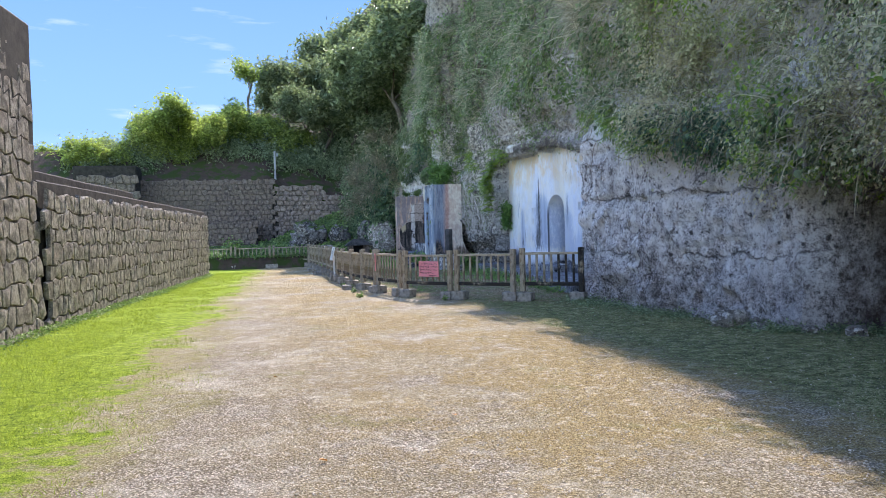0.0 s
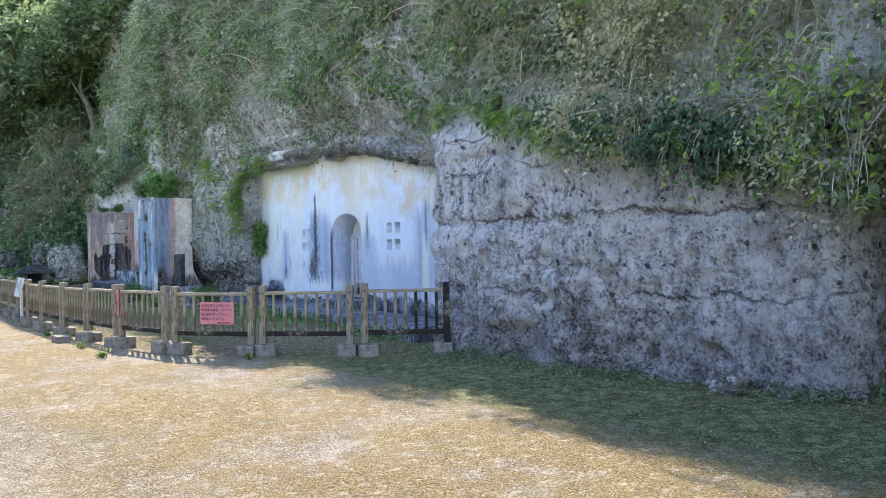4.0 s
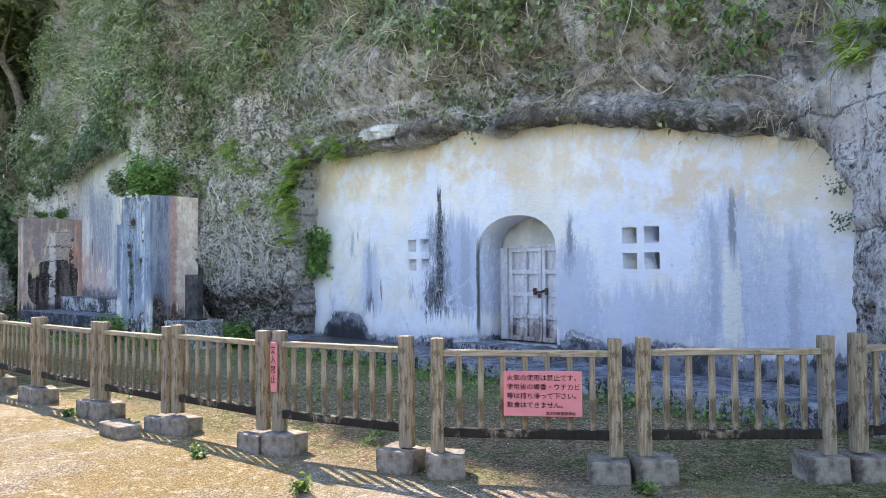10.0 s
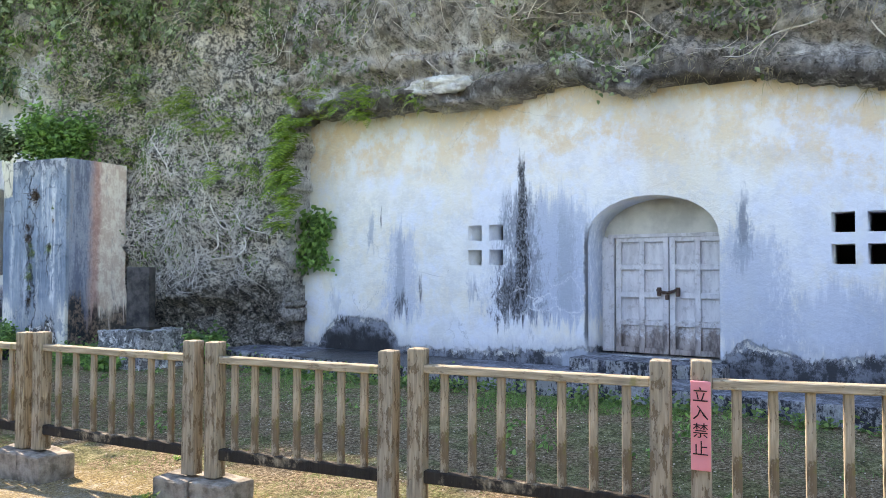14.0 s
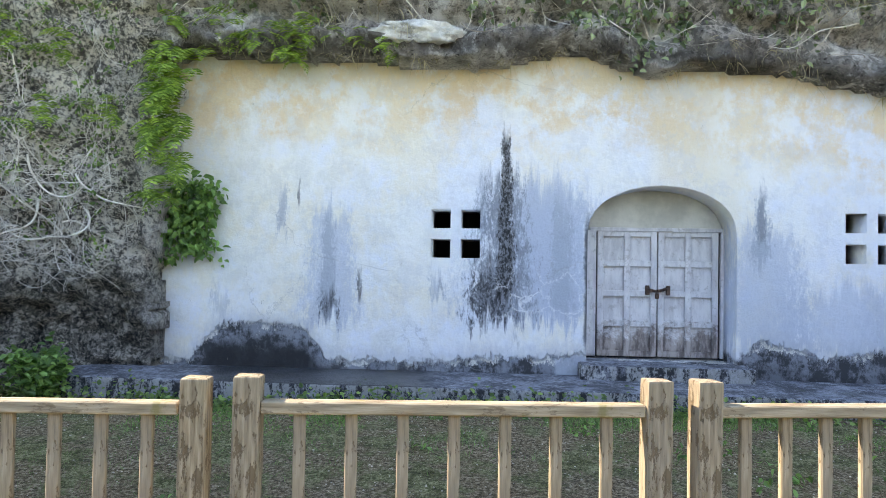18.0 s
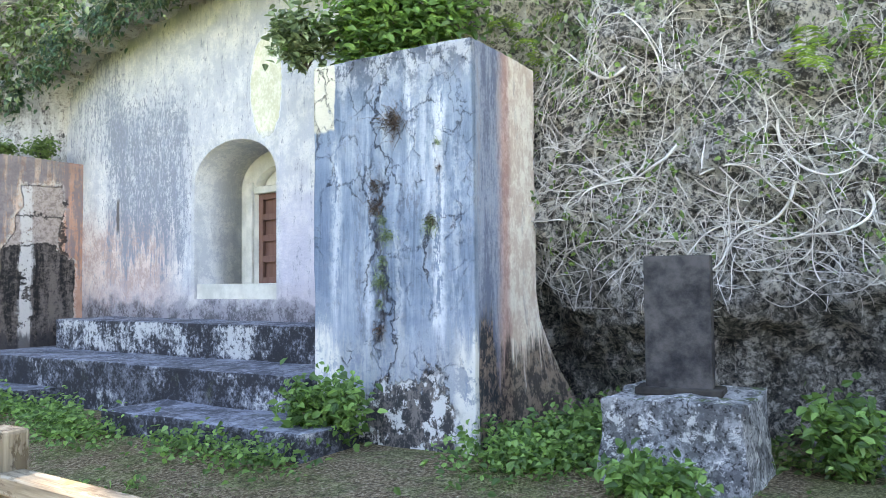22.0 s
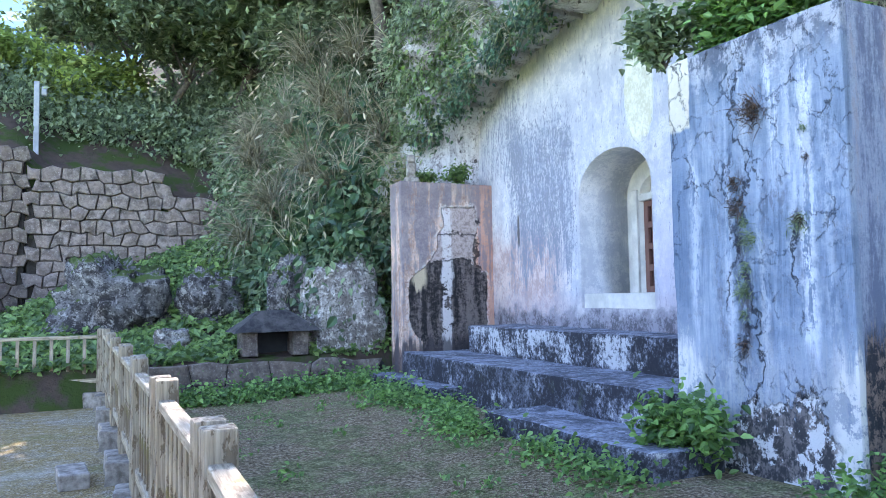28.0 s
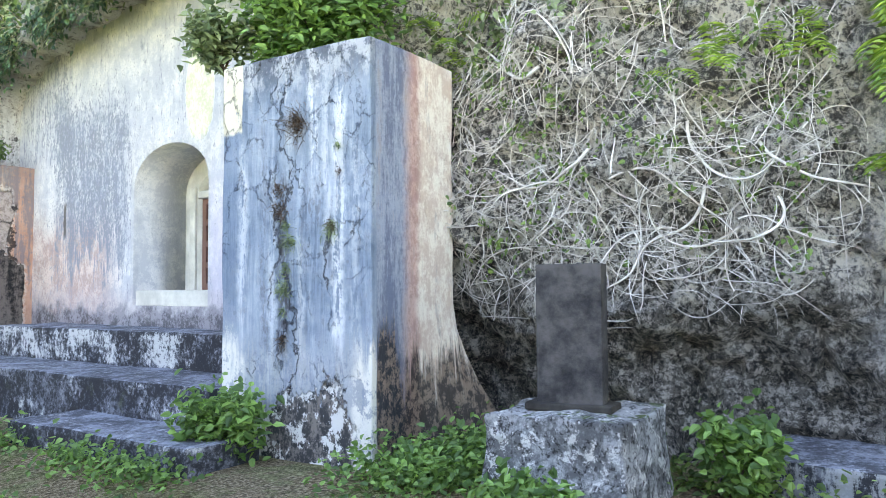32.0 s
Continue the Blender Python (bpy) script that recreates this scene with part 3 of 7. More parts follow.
    c = s.mix(s.mul(cream, 0.9), c, s.mix(rag, (0.6, 0.55, 0.42), (0.82, 0.76, 0.6)))
    # crazed in small fields above, a few long cracks below
    wy, wz = s.add(y, s.mul(s.sub(s.noise(5, 7, 0.75), 0.5), 0.4)), s.add(z, s.mul(s.noise(4, 7, 0.75), 0.4))
    gapw = s.most(s.mul(s.sub(s.noise(4.1, 5, 0.65), 0.4), 0.13), 0.004)
    crack = s.sub(1.0, s.step(s.cells(4.2, s.vec(x, wy, s.mul(wz, 0.75)), "DISTANCE_TO_EDGE"), 0.0, gapw))
    crack = s.mul(s.mul(crack, s.step(s.add(s.noise(1.9, 5), s.mul(z, 0.06)), 0.56, 0.66)), 0.7)
    side = s.step(x, 7.43, 7.45)
    crack = s.mul(crack, s.sub(1.0, s.mul(side, 0.85)))
    for y0, z0, z1, a, ph in ((31.82, 0.8, 3.3, 0.07, 0.0), (31.3, 1.45, 2.0, 0.05, 1.0), (31.72, 0.5, 1.3, 0.05, 2.0), (31.95, 1.3, 2.5, 0.06, 3.3)):
        line = s.add(s.add(wy, s.mul(s.op("SINE", s.add(s.mul(z, 6.0), ph)), a)), s.mul(s.sub(s.noise(14, 5, 0.7), 0.5), 0.1))
        crack = s.most(crack, s.mul(s.mul(s.band(line, y0 - 0.007, y0 + 0.007, 0.006), s.band(z, z0, z1, 0.1)), s.sub(1.0, side)))
    c = s.mix(s.mul(crack, 0.85), c, (0.055, 0.055, 0.065))
    # the end face: blue, salmon, cream
    xr = s.add(x, s.add(s.mul(s.sub(rag, 0.5), 0.16), s.mul(s.sub(z, 1.8), -0.02)))
    d = s.mix(s.step(s.add(st, grain), 0.38, 0.6), (0.17, 0.2, 0.27), (0.36, 0.4, 0.47))
    d = s.mix(s.mul(s.step(xr, 7.76, 7.96), 0.85), d, s.mix(s.step(s.add(rag, grain), 0.4, 0.6), (0.56, 0.31, 0.24), (0.74, 0.47, 0.37)))
    d = s.mix(s.step(xr, 7.98, 8.1), d, s.mix(s.step(s.add(rag, grain), 0.38, 0.62), (0.7, 0.55, 0.44), (0.92, 0.83, 0.7)))
    d = s.mix(s.mul(s.step(s.add(st, s.mul(blot, 0.3)), 0.72, 0.8), 0.45), d, (0.34, 0.27, 0.24))
    c = s.mix(side, c, d)
    # bare black stone at the foot; on the end face it rises and runs
    up = s.add(0.46, s.add(s.mul(s.sub(s.noise(2.6, 6, 0.62), 0.5), 1.0), s.mul(s.band(yw, 31.1, 31.95, 0.1), 0.16)))
    up = s.add(s.mul(s.sub(1.0, side), up), s.mul(side, s.add(0.92, s.add(s.mul(s.sub(st, 0.5), 1.9), s.mul(s.band(xr, 7.45, 7.75, 0.12), 0.5)))))
    foot = s.add(s.sub(up, z), s.mul(grain, 0.7))
    black = s.mix(s.step(s.add(blot, grain), 0.46, 0.58), (0.022, 0.02, 0.02), s.mix(side, (0.2, 0.17, 0.15), (0.26, 0.18, 0.13)))
    white = s.mul(s.sub(1.0, side), s.step(s.add(s.noise(4.5, 8, 0.75), s.mul(grain, 0.4)), 0.53, 0.56))
    fm = s.mul(s.step(foot, 0.0, s.add(0.05, s.mul(side, 0.3))), s.sub(1.0, s.mul(s.sub(1.0, side), s.add(s.step(y, 32.1, 32.2), s.sub(1.0, s.step(s.add(y, s.mul(rag, 0.1)), 31.08, 31.14))))))
    c = s.mix(s.mul(fm, 0.92), c, s.mix(white, black, (0.72, 0.71, 0.68)))
    return s.done(c, 0.9, s.add(s.mul(rag, 0.9), s.add(s.mul(fine, 0.25), s.add(s.mul(crack, -0.7), s.mul(s.mul(fm, s.sub(1.0, side)), -0.6)))), 0.03, 1.0)


def rose_mat():
    """The second tomb's front: white above, mouldy blue, rosy below."""
    s = Shade("rosy plaster")
    x, y, z = s.xyz()
    rag, fine = s.noise(3.0, 7, 0.72), s.noise(24, 6, 0.75)
    st = s.noise(9, 8, 0.76, s.scaled((1, 1, 0.16)), 0.4)
    grain = s.sub(s.add(s.mul(s.noise(16, 8, 0.8, s.scaled((1, 1, 0.6))), 0.6), s.mul(fine, 0.4)), 0.5)
    c = s.mix(s.step(s.add(s.mul(rag, 0.7), s.mul(grain, 0.4)), 0.28, 0.46), (0.5, 0.51, 0.54), (0.74, 0.72, 0.69))
    rosy = s.mul(s.step(s.add(y, rag), 36.8, 37.6), s.sub(1.0, s.step(s.add(z, s.mul(rag, 1.4)), 2.7, 3.5)))
    c = s.mix(s.mul(rosy, 0.75), c, s.mix(s.step(s.add(rag, grain), 0.4, 0.6), (0.5, 0.31, 0.25), (0.74, 0.56, 0.48)))
    lil = s.mul(s.sub(1.0, s.step(y, 34.25, 34.5)), s.sub(1.0, s.step(s.add(z, rag), 2.6, 3.4)))
    c = s.mix(s.mul(lil, 0.5), c, (0.58, 0.52, 0.62))
    # grey-blue mould in soft falls beside the niche
    fall = s.add(s.mul(s.band(s.add(y, s.mul(rag, 0.5)), 36.5, 38.6, 0.35), s.band(s.add(z, s.mul(s.sub(st, 0.5), 3.0)), 1.9, 4.1, 0.5)), s.mul(s.band(y, 38.0, 39.6, 0.3), s.mul(s.step(z, 3.0, 3.8), 0.6)))
    v = s.add(s.mul(fall, 0.42), s.add(s.mul(s.sub(st, 0.5), 1.7), s.mul(grain, 3.0)))
    c = s.mix(s.mul(s.step(v, 0.05, 0.5), 0.88), c, (0.23, 0.255, 0.31))
    c = s.mix(s.mul(s.mul(s.step(s.add(s.add(s.mul(rag, 0.6), s.mul(grain, 1.2)), s.mul(fall, 0.12)), 0.38, 0.48), s.step(z, 1.9, 2.4)), 0.55), c, (0.22, 0.235, 0.27))
    oy = s.op("DIVIDE", s.sub(y, 34.62), 0.3)
    oz = s.op("DIVIDE", s.sub(z, 3.9), 0.66)
    oval = s.sub(1.0, s.step(s.add(s.add(s.mul(oy, oy), s.mul(oz, oz)), s.mul(s.sub(rag, 0.5), 0.9)), 0.96, 1.0))
    rim = s.sub(1.0, s.step(s.add(s.add(s.mul(oy, oy), s.mul(oz, oz)), s.mul(s.sub(rag, 0.5), 0.9)), 1.06, 1.1))
    c = s.mix(s.mul(rim, 0.6), c, (0.86, 0.86, 0.86))
    c = s.mix(s.mul(oval, 0.9), c, s.mix(s.step(s.add(rag, grain), 0.4, 0.6), (0.66, 0.63, 0.42), (0.84, 0.82, 0.66)))
    # pale band round the niche
    band = s.mul(s.mul(s.band(y, 34.38, 36.2, 0.02), s.sub(1.0, s.step(z, 3.3, 3.36))), s.step(z, 1.2, 1.25))
    c = s.mix(s.mul(band, 0.6), c, s.mix(s.step(s.add(rag, grain), 0.4, 0.6), (0.44, 0.45, 0.46), (0.64, 0.63, 0.6)))
    slit = s.mul(s.band(s.add(y, s.mul(s.sub(rag, 0.5), 0.12)), 38.08, 38.16, 0.02), s.band(z, 2.25, 2.75, 0.06))
    c = s.mix(s.mul(slit, 0.85), c, (0.1, 0.08, 0.07))
    foot = s.add(s.sub(s.add(1.3, s.mul(s.sub(s.noise(2.8, 8, 0.7), 0.5), 0.9)), z), s.mul(grain, 0.5))
    c = s.mix(s.mul(s.step(foot, -0.3, 0.1), 0.5), c, (0.42, 0.37, 0.4))
    c = s.mix(s.mul(s.step(foot, 0.0, 0.2), 0.85), c, s.mix(s.step(s.add(rag, grain), 0.4, 0.6), (0.05, 0.05, 0.06), (0.26, 0.25, 0.28)))
    return s.done(c, 0.88, s.add(s.mul(rag, 1.0), s.add(s.mul(fine, 0.25), s.mul(oval, -0.5))), 0.02, 1.0)


def wing_mat():
    """The low wing wall: pinkish plaster, fallen away over black stone."""
    s = Shade("broken pink plaster")
    x, y, z = s.xyz()
    st, rag, fine, blot = streaks(s, 7.0, 0.12), s.noise(3.0, 7, 0.7), s.noise(26, 5, 0.7), s.noise(15, 7, 0.78)
    c = s.mix(s.step(s.add(s.mul(rag, 0.5), s.mul(blot, 0.5)), 0.42, 0.57), (0.35, 0.22, 0.17), (0.74, 0.53, 0.4))
    c = s.mix(s.mul(s.step(s.add(x, s.mul(rag, 0.2)), 8.85, 9.0), 0.75), c, (0.62, 0.32, 0.22))
    c = s.mix(s.mul(s.step(s.add(st, s.mul(blot, 0.5)), 0.7, 0.8), 0.7), c, (0.2, 0.2, 0.23))
    c = s.mix(s.mul(s.step(s.add(z, s.mul(s.sub(st, 0.5), 1.2)), 2.75, 3.3), 0.35), c, (0.2, 0.17, 0.17))
    wob = s.add(s.mul(s.sub(s.noise(2.2, 7, 0.7), 0.5), 0.5), s.mul(s.sub(blot, 0.5), 0.1))
    zz = s.op("DIVIDE", s.add(z, wob), 4.0)
    g = lambda v: (v, v, v)
    left = s.ramp(zz, [(0.15, g(0.24)), (0.2, g(0.17)), (0.33, g(0.11)), (0.42, g(0.11)), (0.48, g(0.27)), (0.55, g(0.41)), (0.63, g(0.43)), (0.66, g(0.5)), (0.735, g(0.47))])
    right = s.ramp(zz, [(0.15, g(0.97)), (0.46, g(0.97)), (0.5, g(0.8)), (0.58, g(0.83)), (0.66, g(0.88)), (0.73, g(0.84))])
    u = s.op("DIVIDE", s.sub(s.add(x, s.mul(wob, 0.4)), 7.35), 1.74)
    hole = s.mul(s.mul(s.step(s.sub(u, left), 0.0, 0.01), s.step(s.sub(right, u), 0.0, 0.01)), s.sub(1.0, s.step(zz, 0.735, 0.742)))
    rim = s.mul(s.mul(s.step(s.sub(u, left), -0.05, 0.0), s.step(s.sub(right, u), -0.04, 0.0)), s.sub(1.0, s.step(zz, 0.75, 0.76)))
    c = s.mix(s.mul(s.mul(rim, s.step(blot, 0.44, 0.54)), 0.6), c, (0.78, 0.7, 0.6))
    bare = s.mix(s.step(s.add(s.mul(st, 0.5), s.mul(blot, 0.5)), 0.42, 0.58), (0.022, 0.02, 0.02), (0.2, 0.165, 0.145))
    stone = s.step(zz, 0.5, 0.52)
    bare = s.mix(s.mul(stone, 0.85), bare, s.mix(s.step(blot, 0.4, 0.55), (0.34, 0.26, 0.23), (0.58, 0.47, 0.41)))
    slit = s.mul(s.band(s.add(u, s.mul(s.sub(rag, 0.5), 0.5)), 0.82, 0.89, 0.015), s.band(z, 1.9, 2.8, 0.05))
    c = s.mix(s.mul(slit, 0.9), c, (0.025, 0.022, 0.022))
    pale = s.mul(s.band(s.add(u, s.mul(s.sub(st, 0.5), 0.12)), 0.47, 0.57, 0.012), s.step(s.add(rag, s.mul(s.sub(blot, 0.5), 0.7)), 0.42, 0.48))
    bare = s.mix(s.mul(pale, 0.9), bare, (0.7, 0.66, 0.62))
    ochre = s.mul(s.band(u, 0.14, 0.3, 0.03), s.step(s.add(z, s.mul(s.sub(st, 0.5), 1.4)), 1.45, 1.6))
    bare = s.mix(s.mul(ochre, 0.85), bare, (0.62, 0.5, 0.32))
    joint = s.mul(s.most(s.band(zz, 0.625, 0.632, 0.004), s.band(zz, 0.505, 0.512, 0.004)), s.step(u, 0.3, 0.34))
    bare = s.mix(joint, bare, (0.02, 0.018, 0.018))
    c = s.mix(hole, c, bare)
    foot = s.step(s.sub(s.add(0.75, s.mul(s.sub(st, 0.5), 1.4)), z), 0.0, 0.15)
    c = s.mix(s.mul(foot, 0.8), c, (0.05, 0.045, 0.05))
    return s.done(c, 0.9, s.add(s.mul(rag, 1.0), s.add(s.mul(fine, 0.25), s.mul(hole, -1.8))), 0.035, 1.0)


def step_mat():
    """Plastered steps: grey-blue on faces that look up, black with white runs on the risers."""
    s = Shade("damp stained plaster")
    x, y, z = s.xyz()
    rag, fine = s.noise(3.0, 7, 0.72), s.noise(26, 6, 0.75)
    st = s.noise(9, 7, 0.75, s.scaled((1, 1, 0.25)))
    grain = s.sub(s.add(s.mul(s.noise(16, 8, 0.8), 0.6), s.mul(fine, 0.4)), 0.5)
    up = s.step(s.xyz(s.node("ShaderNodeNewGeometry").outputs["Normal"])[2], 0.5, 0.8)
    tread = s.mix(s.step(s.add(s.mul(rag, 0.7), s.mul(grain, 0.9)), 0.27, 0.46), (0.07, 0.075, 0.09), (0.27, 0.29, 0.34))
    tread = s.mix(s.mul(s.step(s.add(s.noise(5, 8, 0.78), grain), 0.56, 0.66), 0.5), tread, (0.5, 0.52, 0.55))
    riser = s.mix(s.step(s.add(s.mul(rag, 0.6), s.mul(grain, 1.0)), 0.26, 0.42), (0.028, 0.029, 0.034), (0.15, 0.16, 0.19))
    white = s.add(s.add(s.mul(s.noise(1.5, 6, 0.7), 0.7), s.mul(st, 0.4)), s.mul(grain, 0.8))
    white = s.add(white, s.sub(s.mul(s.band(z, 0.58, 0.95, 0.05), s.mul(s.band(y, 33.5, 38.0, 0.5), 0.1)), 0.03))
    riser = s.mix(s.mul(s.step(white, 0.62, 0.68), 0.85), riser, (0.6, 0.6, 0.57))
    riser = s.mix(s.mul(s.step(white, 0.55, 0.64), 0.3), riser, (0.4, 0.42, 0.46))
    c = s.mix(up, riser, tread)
    # the long ledge: pale grey front, black wet stretch on its top
    front = s.mul(s.band(y, 16.0, 29.0, 0.3), s.sub(1.0, up))
    c = s.mix(s.mul(s.mul(front, s.step(s.add(st, s.mul(grain, 0.8)), 0.44, 0.54)), 0.65), c, (0.4, 0.41, 0.41))
    wet = s.mul(up, s.band(s.add(y, rag), 24.6, 27.2, 0.2))
    c = s.mix(s.mul(wet, 0.8), c, (0.03, 0.03, 0.033))
    moss = s.step(s.add(s.noise(1.9, 6, 0.7), s.mul(grain, 0.3)), 0.6, 0.7)
    c = s.mix(s.mul(moss, 0.4), c, (0.07, 0.085, 0.03))
    return s.done(c, s.sub(0.8, s.mul(wet, 0.45)), s.add(rag, s.mul(fine, 0.3)), 0.02, 1.0)


def leaf_mat(name, a, b, glow=0.35, dry=None):
    s = Shade(name)
    r = s.island()
    c = s.mix(s.op("POWER", r, 1.7), a, b)
    if dry:
        c = s.mix(s.step(s.noise(0.8, 4), 0.48, 0.62), c, dry)
    s.done(c, 0.42, spec=0.5)
    t = s.node("ShaderNodeBsdfTranslucent")
    s.put(t.inputs["Color"], s.mix(0.5, c, (b[0] * 1.2, b[1] * 1.3, b[2] * 0.8)))
    m = s.node("ShaderNodeMixShader")
    m.inputs[0].default_value = glow
    s.t.links.new(s.b.outputs[0], m.inputs[1])
    s.t.links.new(t.outputs[0], m.inputs[2])
    s.t.links.new(m.outputs[0], s.t.nodes["Material Output"].inputs["Surface"])
    return s.m


def stone_mat(name, a, b, c3):
    s = Shade(name)
    n = s.noise(7, 7, 0.7)
    c = s.mix(s.step(n, 0.35, 0.65), a, b)
    c = s.mix(s.mul(s.chance(), 0.5), c, c3)
    c = s.mix(s.mul(s.step(s.noise(3.0, 6, 0.7), 0.5, 0.65), 0.5), c, (0.06, 0.055, 0.05))
    c = s.mix(s.mul(s.step(s.noise(28, 4), 0.6, 0.72), 0.4), c, (0.6, 0.57, 0.5))
    return s.done(c, 0.93, s.add(n, s.mul(s.noise(40, 5, 0.7), 0.5)), 0.03, 1.0, 0.2)


def earth_mat():
    s = Shade("dark earth")
    n = s.noise(5, 7, 0.7)
    c = s.mix(n, (0.035, 0.027, 0.022), (0.14, 0.1, 0.08))
    c = s.mix(s.step(s.noise(1.4, 5, 0.6), 0.45, 0.58), c, (0.05, 0.075, 0.02))
    return s.done(c, 0.97, n, 0.06, 1.0, 0.1)


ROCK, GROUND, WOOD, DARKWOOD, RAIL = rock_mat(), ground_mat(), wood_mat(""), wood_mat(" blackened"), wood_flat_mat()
WHITE, BLUE, ROSE, WING, STEPSTONE = lime_mat(), blue_mat(), rose_mat(), wing_mat(), step_mat()
WALLSTONE = stone_mat("wall stone", (0.11, 0.098, 0.085), (0.48, 0.425, 0.36), (0.24, 0.2, 0.165))
OLDSTONE = stone_mat("pale wall stone", (0.1, 0.08, 0.07), (0.28, 0.235, 0.2), (0.2, 0.15, 0.12))
BROKENSTONE = stone_mat("pale broken wall stone", (0.12, 0.098, 0.085), (0.36, 0.3, 0.265), (0.27, 0.21, 0.18))
CONCRETE = plain("rough concrete", (0.13, 0.112, 0.09), (0.44, 0.395, 0.335), 9, 0.9, 0.015)
CREAM = plain("cream plaster", (0.5, 0.49, 0.44), (0.72, 0.7, 0.63), 3)
DARKSTONE = plain("black stone", (0.016, 0.016, 0.018), (0.1, 0.092, 0.086), 6, 0.7)
MORTAR = plain("dark joints", (0.02, 0.018, 0.016), (0.06, 0.053, 0.045), 5)
EARTH = earth_mat()
# near-black that stands for the shade inside the chambers and the shrine
DARK = plain("black for inner shade", (0.02, 0.02, 0.02), (0.03, 0.03, 0.03), 5)
PINK = plain("pink board", (0.8, 0.27, 0.3), (0.86, 0.33, 0.35), 4, 0.5, 0.0005)
INK = plain("ink", (0.02, 0.006, 0.01), (0.03, 0.01, 0.014), 5, 0.5, 0.0005)
PAPER = plain("white board", (0.74, 0.76, 0.72), (0.82, 0.83, 0.8), 5, 0.5, 0.0005)
LIGHTGREY = plain("pale grey print", (0.58, 0.6, 0.58), (0.64, 0.66, 0.63), 5, 0.5, 0.0005)
GREYINK = plain("grey print", (0.36, 0.38, 0.37), (0.44, 0.45, 0.44), 5, 0.5, 0.0005)
IRON = plain("rusty iron", (0.05, 0.03, 0.025), (0.13, 0.08, 0.06), 12, 0.7)
STEEL = plain("galvanised steel", (0.3, 0.32, 0.34), (0.4, 0.42, 0.44), 8, 0.5)
ROOT = plain("pale bare roots", (0.5, 0.45, 0.39), (0.93, 0.9, 0.85), 5, 0.8)
BARK = plain("bark", (0.08, 0.065, 0.05), (0.2, 0.17, 0.13), 12, 0.95, 0.02)
IVY = leaf_mat("dark leaves", (0.025, 0.05, 0.03), (0.46, 0.55, 0.32), 0.4)
OLIVE = leaf_mat("olive and brown leaves", (0.08, 0.09, 0.06), (0.85, 0.82, 0.58), 0.5, (0.72, 0.6, 0.46))
BROAD = leaf_mat("broad dark leaves", (0.02, 0.055, 0.025), (0.12, 0.22, 0.09), 0.2)
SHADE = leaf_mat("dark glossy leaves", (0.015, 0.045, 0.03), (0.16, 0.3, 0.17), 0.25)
SLOPE = leaf_mat("mixed slope leaves", (0.02, 0.045, 0.025), (0.36, 0.48, 0.26), 0.35)
TWIG = plain("dry brown twigs", (0.16, 0.12, 0.09), (0.7, 0.61, 0.5), 3)
DEADWEED = leaf_mat("dead brown weeds", (0.03, 0.02, 0.015), (0.2, 0.12, 0.075), 0.1)
OLDREED = leaf_mat("old reed", (0.07, 0.065, 0.04), (0.55, 0.48, 0.34), 0.3)
PLUME = leaf_mat("pale seed plumes", (0.5, 0.42, 0.3), (0.85, 0.77, 0.6), 0.4)
HILLROCK = boulder_mat("dark mossy limestone", (0.06, 0.055, 0.055), (0.24, 0.23, 0.225), (0.5, 0.48, 0.45), 0.6)
CREAMROCK = boulder_mat("pale limestone", (0.24, 0.21, 0.18), (0.5, 0.46, 0.41), (0.88, 0.84, 0.77), 1.0)
LICHEN = boulder_mat("lichened grey stone", (0.2, 0.205, 0.21), (0.58, 0.59, 0.6), (0.95, 0.95, 0.93), 1.05)
BRIGHT = leaf_mat("fresh leaves", (0.035, 0.08, 0.025), (0.3, 0.45, 0.13))
FERN = leaf_mat("fern fronds", (0.06, 0.14, 0.025), (0.46, 0.62, 0.11), 0.35)
WEED = leaf_mat("weeds", (0.035, 0.09, 0.025), (0.32, 0.54, 0.15))
HAY = leaf_mat("hanging grass", (0.12, 0.1, 0.07), (0.95, 0.86, 0.7), 0.35, (0.5, 0.42, 0.31))
REED = leaf_mat("green grass", (0.08, 0.13, 0.035), (0.32, 0.38, 0.16), 0.3)
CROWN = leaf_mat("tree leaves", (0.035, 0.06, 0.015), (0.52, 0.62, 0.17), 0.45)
# same leaves as CROWN; the hill's shade is put into this darker colour
SHADECROWN = leaf_mat("tree leaves darkened for shade", (0.025, 0.045, 0.025), (0.36, 0.43, 0.25), 0.4)
LAWN = leaf_mat("lawn blades", (0.06, 0.12, 0.008), (0.48, 0.58, 0.08), 0.4)
PEBBLE = leaf_mat("pebbles", (0.4, 0.34, 0.25), (0.9, 0.8, 0.65), 0.0)


def door_mat():
    s = Shade("flaking door paint")
    z = s.xyz()[2]
    n = s.noise(8, 7, 0.7, s.scaled((1, 1, 0.3)))
    c = s.mix(s.step(n, 0.35, 0.65), (0.56, 0.55, 0.57), (0.76, 0.75, 0.76))
    c = s.mix(s.mul(s.step(s.noise(14, 8, 0.8), 0.54, 0.6), 0.5), c, (0.36, 0.33, 0.32))
    worn = s.sub(s.add(0.42, s.mul(s.sub(s.noise(6, 7, 0.75), 0.5), 1.1)), z)
    c = s.mix(s.mul(s.step(worn, 0.0, 0.2), 0.85), c, s.mix(s.step(n, 0.4, 0.6), (0.09, 0.06, 0.05), (0.4, 0.33, 0.3)))
    return s.done(c, 0.8, n, 0.004, 1.0)


def red_door_mat():
    s = Shade("dark red wood")
    n = s.noise(12, 6, 0.65, s.scaled((1, 1, 0.15)))
    return s.done(s.mix(n, (0.1, 0.045, 0.035), (0.26, 0.14, 0.11)), 0.75, n, 0.003, 1.0)


DOORPAINT, REDDOOR = door_mat(), red_door_mat()

